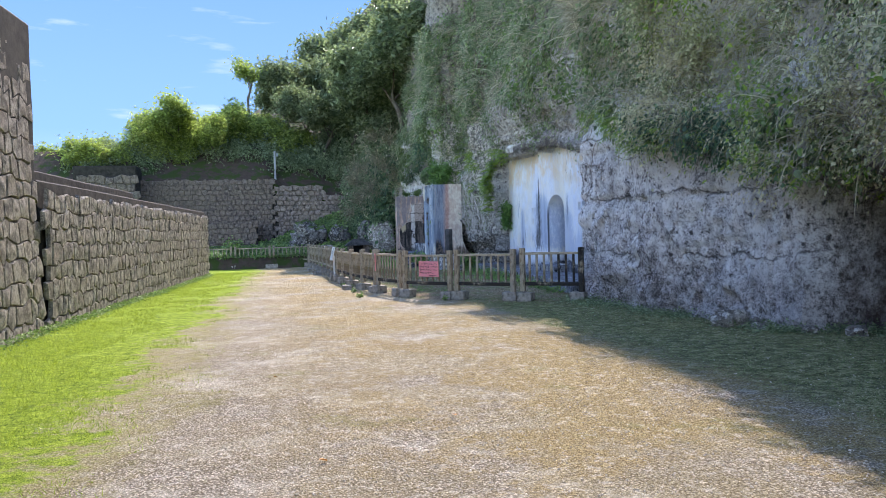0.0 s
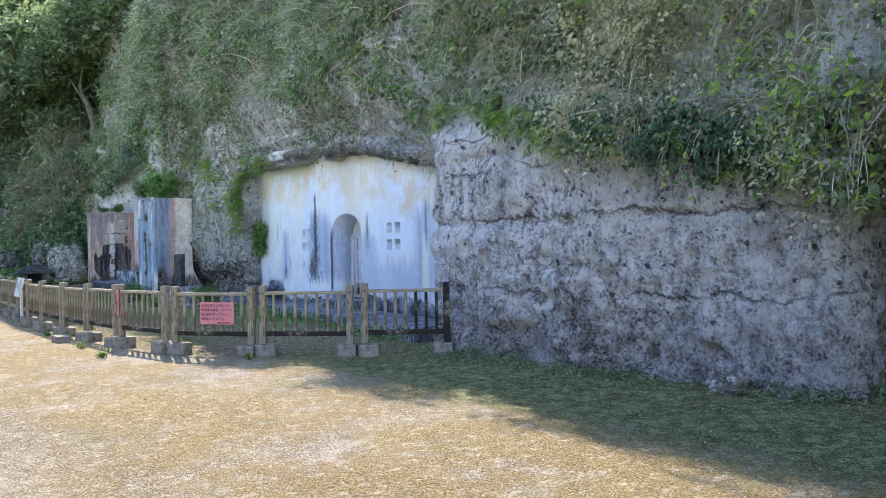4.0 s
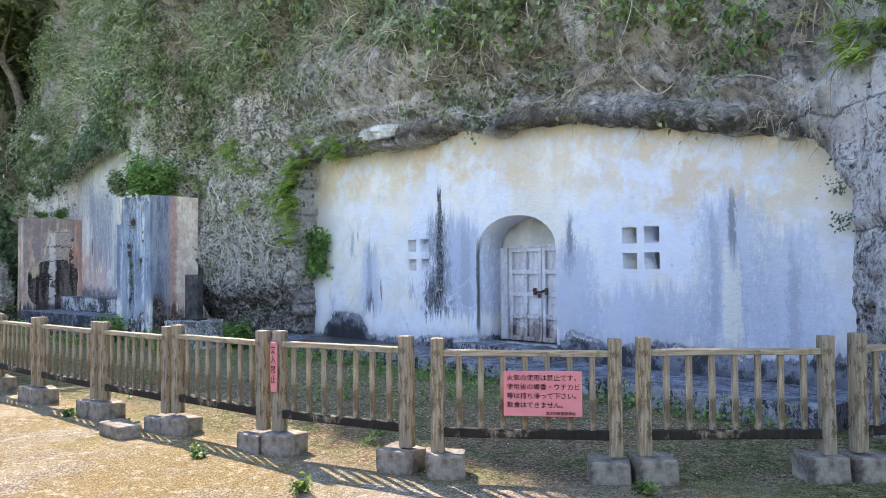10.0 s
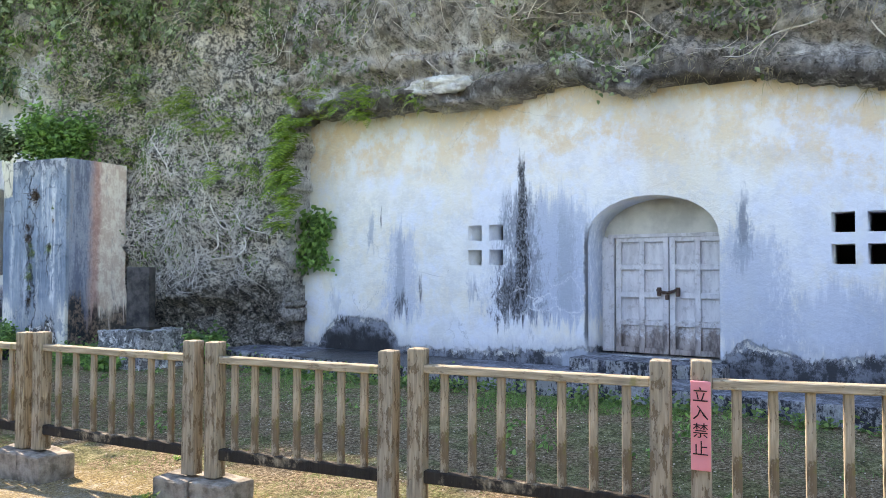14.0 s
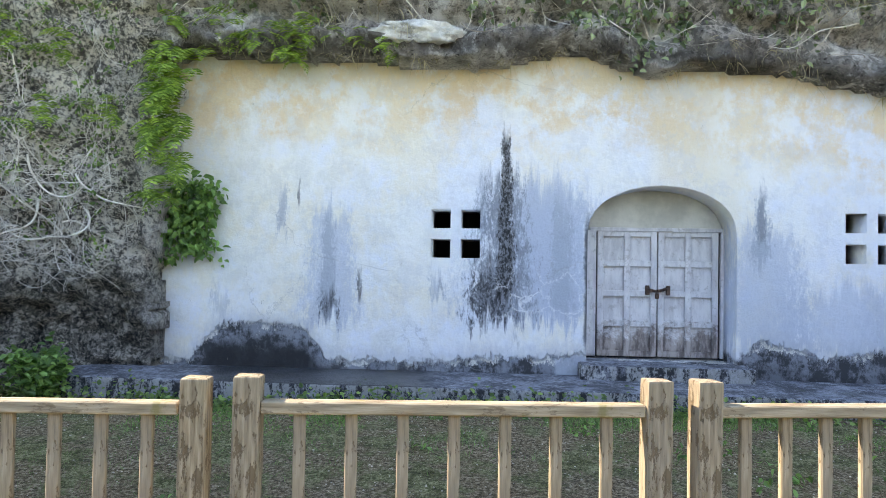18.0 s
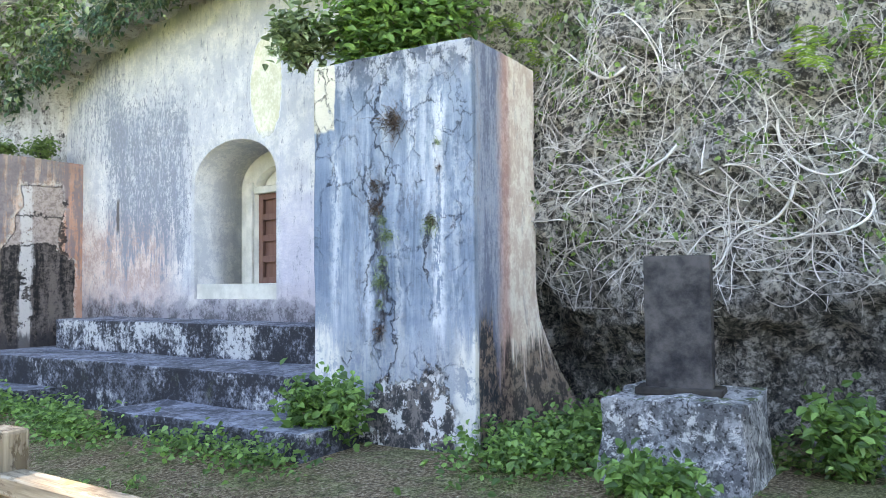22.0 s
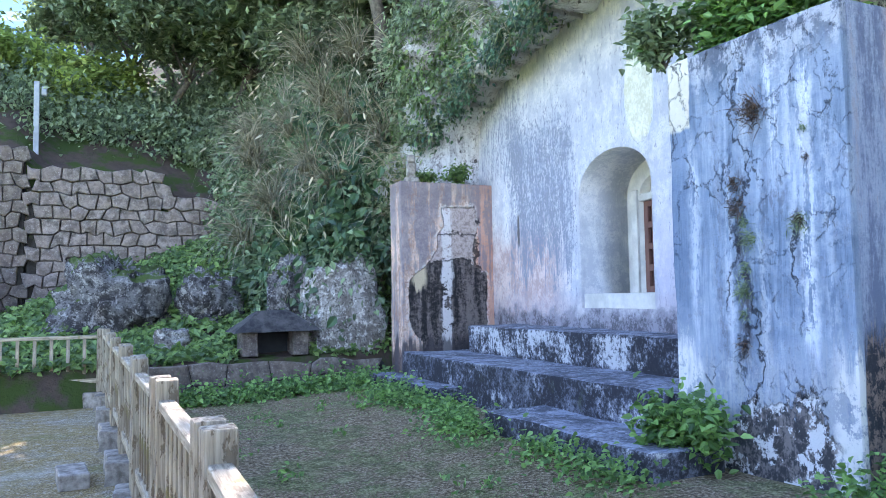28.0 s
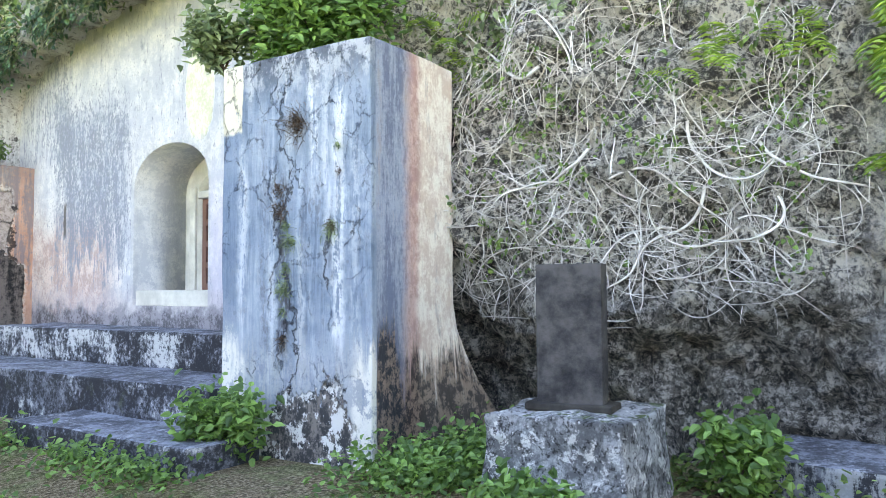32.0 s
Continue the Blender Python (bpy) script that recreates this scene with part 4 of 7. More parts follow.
# ---- mesh tools ----
def mesh_from(name, verts, faces, mat, smooth=False):
    """A mesh from arrays; faces is an (n, k) array of indices."""
    me = bpy.data.meshes.new(name)
    verts, faces = np.asarray(verts, np.float32), np.asarray(faces, np.int32)
    n, k = faces.shape
    me.vertices.add(len(verts))
    me.vertices.foreach_set("co", verts.ravel())
    me.loops.add(n * k)
    me.loops.foreach_set("vertex_index", faces.ravel())
    me.polygons.add(n)
    me.polygons.foreach_set("loop_start", np.arange(0, n * k, k, dtype=np.int32))
    me.polygons.foreach_set("use_smooth", np.full(n, smooth))
    me.update(calc_edges=True)
    me.materials.append(mat)
    return me


def structure(name, me, label, category):
    return tagged(new(name, me), label, category, kind="structure")


def thing(name, loc, label, category, group="", turn=0.0):
    e = new(name)
    e.matrix_basis = pose(*loc, 0, 0, turn)
    e.empty_display_size = 0.2
    return tagged(e, label, category, group)


def part(name, bm, material, parent, label="", smooth=False):
    me = bpy.data.meshes.new(name)
    if smooth:
        for f in bm.faces:
            f.smooth = True
    bm.to_mesh(me)
    bm.free()
    me.materials.append(material)
    ob = new(name, me)
    ob.parent = parent
    return tagged(ob, label)


def share(name, me, parent, m=None):
    ob = new(name, me)
    ob.parent = parent
    if m is not None:
        ob.matrix_basis = m
    return ob


def block(size, at=(0, 0, 0), bevel=0.0, seg=1, wear=0.0, cuts=0, turn=0.0):
    """A box with its middle at at; its edges are bevelled and its corners worn."""
    bm = bmesh.new()
    bmesh.ops.create_cube(bm, size=1.0)
    bmesh.ops.scale(bm, vec=size, verts=bm.verts)
    if cuts:
        bmesh.ops.subdivide_edges(bm, edges=bm.edges, cuts=cuts, use_grid_fill=True)
    if bevel:
        hard = [e for e in bm.edges if len(e.link_faces) == 2 and e.calc_face_angle(0) > 0.5]
        bmesh.ops.bevel(bm, geom=hard, offset=bevel, segments=seg, affect="EDGES", profile=0.6)
    if wear:
        for v in bm.verts:
            p = v.co + Vector(at)
            v.co += wear * Vector(noise.noise_vector(p * 2.3)) + 0.5 * wear * Vector(noise.noise_vector(p * 9.0))
    bmesh.ops.transform(bm, matrix=pose(*at, 0, 0, turn), verts=bm.verts)
    return bm


def joined(*bms):
    out = bms[0]
    for b in bms[1:]:
        me = bpy.data.meshes.new("x")
        b.to_mesh(me)
        b.free()
        out.from_mesh(me)
        bpy.data.meshes.remove(me)
    return out


def hash3(i, j, k, seed):
    h = (i * 374761393 + j * 668265263 + k * 2147483647 + seed * 974634777) & 0xFFFFFFFF
    h = ((h ^ (h >> 13)) * 1274126177) & 0xFFFFFFFF
    return ((h ^ (h >> 16)) & 0xFFFF) / 65535.0


def vnoise(p, seed=0):
    """Smooth value noise, 0 to 1, of an (n, 3) array."""
    p = np.asarray(p, float)
    i = np.floor(p).astype(np.int64)
    f = p - i
    f = f * f * (3 - 2 * f)
    out = 0
    for a in (0, 1):
        for b in (0, 1):
            for c in (0, 1):
                w = (f[:, 0] if a else 1 - f[:, 0]) * (f[:, 1] if b else 1 - f[:, 1]) * (f[:, 2] if c else 1 - f[:, 2])
                out = out + w * hash3(i[:, 0] + a, i[:, 1] + b, i[:, 2] + c, seed)
    return out


def fbm(p, scale, octaves=4, seed=0, gain=0.5):
    p = np.asarray(p, float) * scale
    out, amp, tot = 0, 1.0, 0.0
    for o in range(octaves):
        out = out + amp * vnoise(p * 2.03 ** o + 17.3 * o, seed + o)
        tot += amp
        amp *= gain
    return out / tot - 0.5


def ease(x, a, b):
    t = np.clip((np.asarray(x, float) - a) / (b - a), 0, 1)
    return t * t * (3 - 2 * t)


# ---- the land ----
def ground_z(x, y):
    x, y = np.asarray(x, float), np.asarray(y, float)
    p = np.stack([x, y, 0 * x], -1).reshape(-1, 3)
    rough = fbm(p, 0.5, 4, 3).reshape(x.shape) * 0.07
    return -0.05 - 0.06 * ease(y, 19, 26) + rough * (1 - ease(np.hypot(x, y - 25), 50, 80)) + 0.04 * ease(x, 4.5, 7) + 0.08 * ease(x, 4.5, 7) * ease(y, 17, 22)


def facade_x(y): return 8.645 + 0.102 * (y - 19)
def facade2_x(y): return 8.87 + 0.1 * (y - 36.15)


TOP1 = ((15.95, 2.3), (16.3, 2.75), (16.6, 3.1), (17.5, 3.22), (18.4, 3.45), (20.0, 3.78), (21.15, 3.92), (21.6, 3.8), (22.3, 4.04), (23.1, 3.96), (24.0, 3.9), (25.0, 4.02), (25.7, 4.0), (27.1, 4.1), (27.5, 3.9))
TOP2 = ((32.0, 4.0), (33.3, 4.9), (33.9, 5.2), (34.9, 5.4), (36.8, 5.2), (38.4, 5.0), (39.5, 4.7), (40.1, 3.9))
BASE = ((-30, 7.5), (-6, 7.6), (2, 7.4), (5, 8.4), (8.5, 8.6), (9.05, 7.6), (10.5, 7.38), (12, 6.95), (13.8, 6.97), (14.8, 6.95), (15.65, 7.35), (16.0, 7.7), (16.35, 8.1), (18, 8.3), (27.0, 9.1),
        (27.7, 8.95), (28.8, 8.6), (30.2, 8.65), (30.9, 8.85), (31.5, 8.6), (32.0, 8.1), (33, 8.0), (36, 8.25), (39.6, 8.55), (40.4, 8.0), (41.5, 7.6), (44, 8.4), (48, 9.5), (60, 12), (75, 16))


def pick(table, y):
    return np.interp(y, [p[0] for p in table], [p[1] for p in table])


def cliff_x(y, z):
    """Where the face of the cliff stands at y and height z."""
    y, z = np.asarray(y, float), np.asarray(z, float)
    p = np.stack([0 * y, y, z], -1).reshape(-1, 3)
    n1, n2, n3 = (fbm(p, s, o, d).reshape(y.shape) for s, o, d in ((0.35, 3, 11), (1.1, 4, 21), (3.6, 4, 31)))
    n4, crag, pits = (fbm(p, s, 3, d).reshape(y.shape) for s, d in ((8.0, 61), (4.2, 71), (10.0, 81)))
    south = 1 - ease(y, 15.5, 17.0)
    x = pick(BASE, y) + (0.9 - 0.4 * south) * n1 + (0.6 - 0.42 * south) * n2 + (0.42 - 0.26 * south) * n3 + (0.22 - 0.08 * south) * n4 - 0.5 * (0.25 - np.abs(fbm(p, 0.7, 3, 41).reshape(y.shape)))
    x = x + (0.4 - 0.25 * south) * np.abs(crag) + 0.3 * np.clip(pits - 0.07, 0, 1) - 0.03
    x = x + south * (0.35 * ease(z, 3.2, 3.9) - 0.5 * ease(z, 4.2, 6.0))
    x = x + south * (0.09 * np.exp(-((z - 2.05 - 0.5 * n1) / 0.06) ** 2) + 0.07 * np.exp(-((z - 3.05 - 0.6 * n1) / 0.05) ** 2) - 0.1 * (1 - ease(z, 1.7, 2.05)) * ease(y, 13, 14.5))
    x = x + 1.6 * ease(y, 4.0, 5.5) * (1 - ease(y, 8.3, 9.0)) * (1 - ease(z, 1.5, 2.1))
    x = x - 0.8 * ease(z, 1.75, 2.2) * (1 - ease(y, 8.6, 9.6)) * ease(y, 3, 5)
    x = x - south * 0.5 * ease(z, 2.2, 3.4) * (1 - ease(y, 8.0, 9.5))
    x = x - 0.35 * ease(z, 4.2, 5.5) * ease(y, 16.5, 18) * (1 - ease(y, 26, 28))
    over, lip = ease(y, 16.8, 17.4) * (1 - ease(y, 27.2, 27.8)), z - pick(TOP1, y)
    x = x - over * np.clip(0.15 + 0.6 * n2 + 0.5 * n3, 0.02, 0.26) * np.exp(-((lip - 0.16 - 0.4 * n2) / 0.15) ** 4) + over * 0.22 * np.exp(-((lip - 0.52 - 0.4 * n1) / 0.1) ** 2) + over * 0.2 * np.exp(-((lip - 0.95 - n1) / 0.1) ** 2)
    gap = ease(y, 27.3, 28.0) * (1 - ease(y, 31.5, 33))
    x = x + gap * (0.35 * (1 - ease(z, 0.6, 1.5)) - 0.25 * ease(z, 1.5, 2.4) + 0.3 * ease(z, 2.6, 4.5))
    x = x + 0.09 * np.clip(z - 6, 0, 30) + 0.36 * ease(y, 40, 43) * np.clip(z - 1.0, 0, 30)
    wob = 0.3 * n2 + 0.25 * n3
    in1 = (y > 16.05 + 0.5 * wob) & (y < 27.35 + wob) & (z < pick(TOP1, y) + 0.35 * wob)
    in2 = (y > 32.5) & (y < 39.75 + wob) & (z < pick(TOP2, y) + wob)
    x = np.where(in1, facade_x(y) + 1.6, x)
    return np.where(in2, facade2_x(y) + 1.6, x)


def build_cliff():
    ys = np.concatenate([np.arange(-30, 4, 0.5), np.arange(4, 9, 0.12), np.arange(9, 17, 0.038), np.arange(17, 32.5, 0.055), np.arange(32.5, 42, 0.1), np.arange(42, 76, 0.5)])
    zs = np.concatenate([np.arange(-0.6, 4.7, 0.045), np.arange(4.7, 6.5, 0.08), np.arange(6.5, 15.4, 0.25)])
    Y, Z = np.meshgrid(ys, zs)
    X = cliff_x(Y, Z)
    back = [(2.5, 0.8), (7, 1.6), (20, 2.0), (200, 3.0)]
    for dx, dz in back:
        X, Y, Z = np.vstack([X, X[len(zs) - 1] + dx]), np.vstack([Y, ys]), np.vstack([Z, 0 * ys + 15.3 + dz])
    r, c = X.shape
    i = np.arange(r * c).reshape(r, c)
    f = np.stack([i[:-1, :-1], i[1:, :-1], i[1:, 1:], i[:-1, 1:]], -1).reshape(-1, 4)
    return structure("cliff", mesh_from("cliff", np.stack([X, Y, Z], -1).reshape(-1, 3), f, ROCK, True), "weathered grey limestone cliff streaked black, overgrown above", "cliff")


def bank_z(x, y):
    """The grassy bank before the north wall."""
    x, y = np.asarray(x, float), np.asarray(y, float)
    p = np.stack([x, y, 0 * x], -1).reshape(-1, 3)
    n = fbm(p, 0.6, 4, 51).reshape(x.shape)
    rise = 0.42 + 0.1 * np.clip(y - 39.6, 0, 9) + 0.42 * np.clip(x - 1.0, 0, 9) * ease(y, 39.8, 46.5) + 2.0 * ease(x, 5.6, 7.6) * ease(y, 39.7, 41.6)
    return rise + 0.35 * n * ease(y, 39.7, 40.5)


def hill_z(x, y):
    """The wooded hill above the north wall."""
    x, y = np.asarray(x, float), np.asarray(y, float)
    p = np.stack([x, y, 0 * x], -1).reshape(-1, 3)
    n = fbm(p, 0.45, 4, 57).reshape(x.shape)
    top = np.interp(x, [-14, -4, 1, 1.4, 1.7, 4.0, 5.5, 8, 30], [4.6, 4.7, 4.75, 4.7, 4.15, 4.0, 3.7, 5.0, 12.0])
    return top + 0.75 * np.clip(y - 46.6, 0, 3.0) + 0.22 * np.clip(y - 49.6, 0, 30) * (1 + 0.12 * np.clip(x, -4, 14)) + 0.35 * n * ease(y, 46.8, 48)


def build_ground():
    xs = np.concatenate([[-600, -300, -120, -60, -30, -15], np.arange(-8, 10.2, 0.25), [15, 40, 100, 300, 600]])
    ys = np.concatenate([[-600, -300, -100, -40, -20, -10], np.arange(-5, 46, 0.25), [55, 80, 150, 300, 600]])
    X, Y = np.meshgrid(xs, ys)
    Z = ground_z(X, Y)
    r, c = X.shape
    i = np.arange(r * c).reshape(r, c)
    f = np.stack([i[:-1, :-1], i[:-1, 1:], i[1:, 1:], i[1:, :-1]], -1).reshape(-1, 4)
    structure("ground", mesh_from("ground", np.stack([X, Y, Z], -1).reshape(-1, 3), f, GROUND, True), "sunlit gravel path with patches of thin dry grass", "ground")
    for name, fn, xs, ys, label in (
            ("bank", bank_z, np.arange(-3.4, 12, 0.2), np.arange(39.75, 47.3, 0.2), "grassy bank below the old stone wall"),
            ("hillside", hill_z, np.arange(-40, 34, 0.4), np.concatenate([np.arange(46.55, 50, 0.2), np.arange(50, 90, 1.2)]), "steep wooded hillside of bare red-brown earth")):
        X, Y = np.meshgrid(xs, ys)
        Z = fn(X, Y)
        Z[0] -= 1.5
        r, c = X.shape
        i = np.arange(r * c).reshape(r, c)
        f = np.stack([i[:-1, :-1], i[:-1, 1:], i[1:, 1:], i[1:, :-1]], -1).reshape(-1, 4)
        structure(name, mesh_from(name, np.stack([X, Y, Z], -1).reshape(-1, 3), f, EARTH, True), label, name)


build_cliff()
build_ground()

# ---- tombs ----
def cut_slab(name, outline, holes, thick, origin, turn, mat):
    """A slab in its own x-z plane with holes through it, its face at y = 0 towards -y."""
    cu = bpy.data.curves.new(name, "CURVE")
    cu.dimensions, cu.fill_mode, cu.extrude = "2D", "BOTH", thick / 2
    for loop in (outline, *holes):
        sp = cu.splines.new("POLY")
        sp.points.add(len(loop) - 1)
        for p, (a, b) in zip(sp.points, loop):
            p.co = (a, b, 0, 1)
        sp.use_cyclic_u = True
    tmp = new("tmp", cu)
    me = bpy.data.meshes.new_from_object(tmp.evaluated_get(bpy.context.evaluated_depsgraph_get()))
    bpy.data.objects.remove(tmp)
    bpy.data.curves.remove(cu)
    me.name = name
    me.transform(pose(*origin, 0, 0, turn) @ pose(0, thick / 2, 0, 90, 0, 0))
    bm = bmesh.new()
    bm.from_mesh(me)
    bmesh.ops.remove_doubles(bm, verts=bm.verts, dist=1e-4)
    bm.to_mesh(me)
    bm.free()
    me.materials.clear()
    me.materials.append(mat)
    return me


def arch(x0, x1, z0, spring, top, n=14):
    mid, half = (x0 + x1) / 2, (x1 - x0) / 2
    pts = [(x0, z0), (x1, z0)]
    for k in range(n + 1):
        a = math.pi * k / n
        pts.append((mid + half * math.cos(a), spring + (top - spring) * math.sin(a) ** 0.85))
    return pts


def square(x, z, w, h):
    return [(x, z), (x + w, z), (x + w, z + h), (x, z + h)]


T1 = math.degrees(math.atan2(-1, -0.102))      # local x runs towards -y along the face, local y into the rock


def local1(y): return (27.6 - y) * math.hypot(1, 0.102)


def build_tomb1():
    top = [(local1(y), pick(TOP1, y) + 0.2) for y in np.arange(27.6, 15.5, -0.4)]
    outline = [(local1(27.6), -0.4), (local1(15.5), -0.4)] + top[::-1]
    holes = [arch(local1(22.25), local1(20.52), 0.42, 1.93, 2.53)]
    for y0 in (24.13, 19.3):
        for a in (0, 0.36):
            for b in (0, 0.36):
                holes.append(square(local1(y0 - a), 1.63 + b, 0.24, 0.23))
    o = (facade_x(27.6), 27.6, 0)
    me = cut_slab("wall_tomb", outline, holes, 0.7, o, T1, WHITE)
    structure("wall_tomb", me, "whitewashed plaster tomb front stained black and ochre", "wall")
    # black sheet behind the openings: the chamber's darkness put into its colour
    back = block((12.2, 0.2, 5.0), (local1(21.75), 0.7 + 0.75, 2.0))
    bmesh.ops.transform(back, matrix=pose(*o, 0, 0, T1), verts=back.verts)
    simple("shade_sheet", back, DARK, "black sheet standing in for the dark inside the tomb chamber", "wall")
    led = block((12.4, 1.5, 0.5), (local1(22.2), -0.5, 0.0), 0.03, 2, 0.015, 8)
    bmesh.ops.transform(led, matrix=pose(*o, 0, 0, T1), verts=led.verts)
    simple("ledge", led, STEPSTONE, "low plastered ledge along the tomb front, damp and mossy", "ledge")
    sill = block((1.95, 0.5, 0.2), (local1(21.38), -0.12, 0.32), 0.03, 2, 0.012, 4)
    bmesh.ops.transform(sill, matrix=pose(*o, 0, 0, T1), verts=sill.verts)
    simple("doorstep", sill, STEPSTONE, "worn plaster doorstep below the tomb door", "step")
    face = cut_slab("tympanum", square(local1(22.5), 2.03, 2.3, 0.8), [], 0.1, o, T1, CREAM)
    face.transform(Matrix.Translation(pose(0, 0, 0, 0, 0, T1) @ Vector((0, 0.6, 0))))
    structure("tympanum", face, "cream plaster above the tomb door", "wall")
    build_double_door(o)


def panel_leaf(w, h, cols, rows, t=0.045, rail=0.075):
    """A door leaf: a frame of stiles and rails proud of its sunk panels; from x = 0 to w, z = 0 to h."""
    bms = [block((w, t * 0.5, h), (w / 2, t * 1.05, h / 2))]
    for k in range(cols + 1):
        bms.append(block((rail, t, h), (rail / 2 + (w - rail) * k / cols, 0, h / 2), 0.004))
    for k in range(rows + 1):
        bms.append(block((w, t * 0.94, rail), (w / 2, 0.002, rail / 2 + (h - rail) * k / rows), 0.004))
    return joined(*bms)


def build_double_door(o):
    d = thing("double_door", (o[0], o[1], 0), "grey-painted panelled double door, worn below, chained shut", "door", turn=T1)
    x0, y, z0, h = local1(22.1), 0.6, 0.43, 1.59
    for k in (0, 1):
        leaf = part("door_leaf", panel_leaf(0.74, h, 2, 4), DOORPAINT, d)
        leaf.matrix_basis = pose(x0 + 0.035 + 0.755 * k, y, z0)
        bm = block((0.05, 0.05, 0.12), (0.62 if k == 0 else 0.12, -0.045, 0.84), 0.008)
        part("lock_plate", bm, IRON, leaf, "rusty iron lock plate")
    for name, sz, at in (("jamb", (0.3, 0.1, h), (x0 - 0.135, y, z0 + h / 2)), ("jamb", (0.06, 0.1, h), (x0 + 1.585, y, z0 + h / 2)), ("lintel", (1.67, 0.1, 0.05), (x0 + 0.77, y, z0 + h + 0.012))):
        part(name, block(sz, at, 0.005), DOORPAINT, d)
    links = []
    for k in range(13):
        bm = bmesh.new()
        bmesh.ops.create_cone(bm, segments=8, radius1=0.018, radius2=0.018, depth=0.03, cap_ends=True)
        bmesh.ops.transform(bm, matrix=pose(x0 + 0.64 + 0.02 * k, y - 0.06 - 0.01 * (k % 2), z0 + 0.86 - 0.03 * math.sin(math.pi * k / 12), 0, 90, 40 * (k % 2)), verts=bm.verts)
        links.append(bm)
    part("chain", joined(*links), IRON, d, "rusty chain across both leaves")
    part("padlock", block((0.05, 0.03, 0.07), (x0 + 0.77, y - 0.07, z0 + 0.77), 0.008), IRON, d, "hanging iron padlock")


def local2(y): return (40.3 - y) * math.hypot(1, 0.1)


def rough_block(size, at, wear, cuts, bevel=0.03):
    return block(size, at, bevel, 2, wear, cuts)


def build_tomb2():
    t2 = math.degrees(math.atan2(-1, -0.1))
    top = [(local2(y), pick(TOP2, y) + 1.1) for y in np.arange(40.2, 32.5, -0.4)]
    outline = [(local2(40.2), -0.4), (local2(32.6), -0.4)] + top[::-1]
    holes = [arch(local2(36.13), local2(34.42), 1.24, 2.75, 3.31)]
    o = (facade2_x(40.3), 40.3, 0)
    structure("wall_tomb_2", cut_slab("wall_tomb_2", outline, holes, 0.8, o, t2, ROSE), "faded plaster tomb front, rosy below and streaked with blue-grey mould", "wall")
    m = pose(*o, 0, 0, t2)
    inner = cut_slab("wall_niche", square(local2(36.6), 0.9, 2.6, 2.8), [arch(local2(35.84), local2(34.72), 1.43, 2.72, 3.08)], 0.3, o, t2, CREAM)
    inner.transform(Matrix.Translation(m.to_3x3() @ Vector((0, 0.78, 0))))
    structure("wall_niche", inner, "cream plaster back of the arched niche", "wall")
    sill = block((1.72, 0.72, 0.2), (local2(35.27), 0.4, 1.34), 0.012, 2, 0.006, 2)
    bmesh.ops.transform(sill, matrix=m, verts=sill.verts)
    simple("window_sill", sill, CREAM, "whitewashed sill in the arched niche", "sill")
    d = thing("tomb_door", (o[0], o[1], 0), "dark red wooden panelled door in a pale stone frame", "door", turn=t2)
    x0 = local2(35.84)
    part("door_leaf", panel_leaf(1.12, 1.28, 2, 4, 0.05, 0.09), REDDOOR, d).matrix_basis = pose(x0, 0.88, 1.44)
    part("lintel", block((1.12, 0.2, 0.1), (x0 + 0.56, 0.87, 2.76), 0.012), CREAM, d, "pale plastered lintel")
    part("lunette", block((1.2, 0.06, 0.4), (x0 + 0.56, 0.98, 3.0)), CREAM, d, "plain plaster above the door")
    for k in (-0.07, 1.19):
        part("door_frame", block((0.13, 0.06, 1.45), (x0 + k, 0.765, 2.15), 0.012), CREAM, d, "pale plastered door frame")
    # black sheet added behind the niche for the dark inside
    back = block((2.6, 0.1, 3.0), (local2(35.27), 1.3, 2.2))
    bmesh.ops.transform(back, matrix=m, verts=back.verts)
    simple("shade_sheet_2", back, DARK, "black sheet standing in for the dark behind the niche", "wall")
    # the tall wing wall flares at its foot on the cliff side
    bm = rough_block((1.25, 1.75, 3.62), (8.0, 31.74, 1.67), 0.012, 14, 0.02)
    for v in bm.verts:
        low = max(0.0, 1.25 - v.co.z)
        if v.co.x > 7.9:
            v.co.x += 0.42 * low ** 1.6 * (v.co.x - 7.9) / 0.7
            v.co.y -= 0.14 * low * (v.co.x - 7.9) / 0.7
        v.co.y += 0.03 * (v.co.x - 7.4)
    simple("wall_wing_tall", bm, BLUE, "tall plastered wing wall, blue, cracked, streaked white", "wall")
    bm = rough_block((1.95, 0.5, 3.5), (8.4, 39.45, 1.65), 0.014, 12, 0.02)
    simple("wall_wing_low", bm, WING, "pink plastered wing wall, broken over black stone", "wall")
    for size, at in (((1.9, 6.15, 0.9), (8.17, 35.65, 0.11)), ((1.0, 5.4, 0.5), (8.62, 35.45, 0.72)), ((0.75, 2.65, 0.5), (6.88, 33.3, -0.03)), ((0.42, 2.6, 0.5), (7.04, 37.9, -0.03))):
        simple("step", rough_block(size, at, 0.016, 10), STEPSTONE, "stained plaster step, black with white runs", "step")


def simple(name, bm, mat, label, cat, smooth=False):
    me = bpy.data.meshes.new(name)
    if smooth:
        for f in bm.faces:
            f.smooth = True
    bm.to_mesh(me)
    bm.free()
    me.materials.append(mat)
    return structure(name, me, label, cat)


build_tomb1()
build_tomb2()


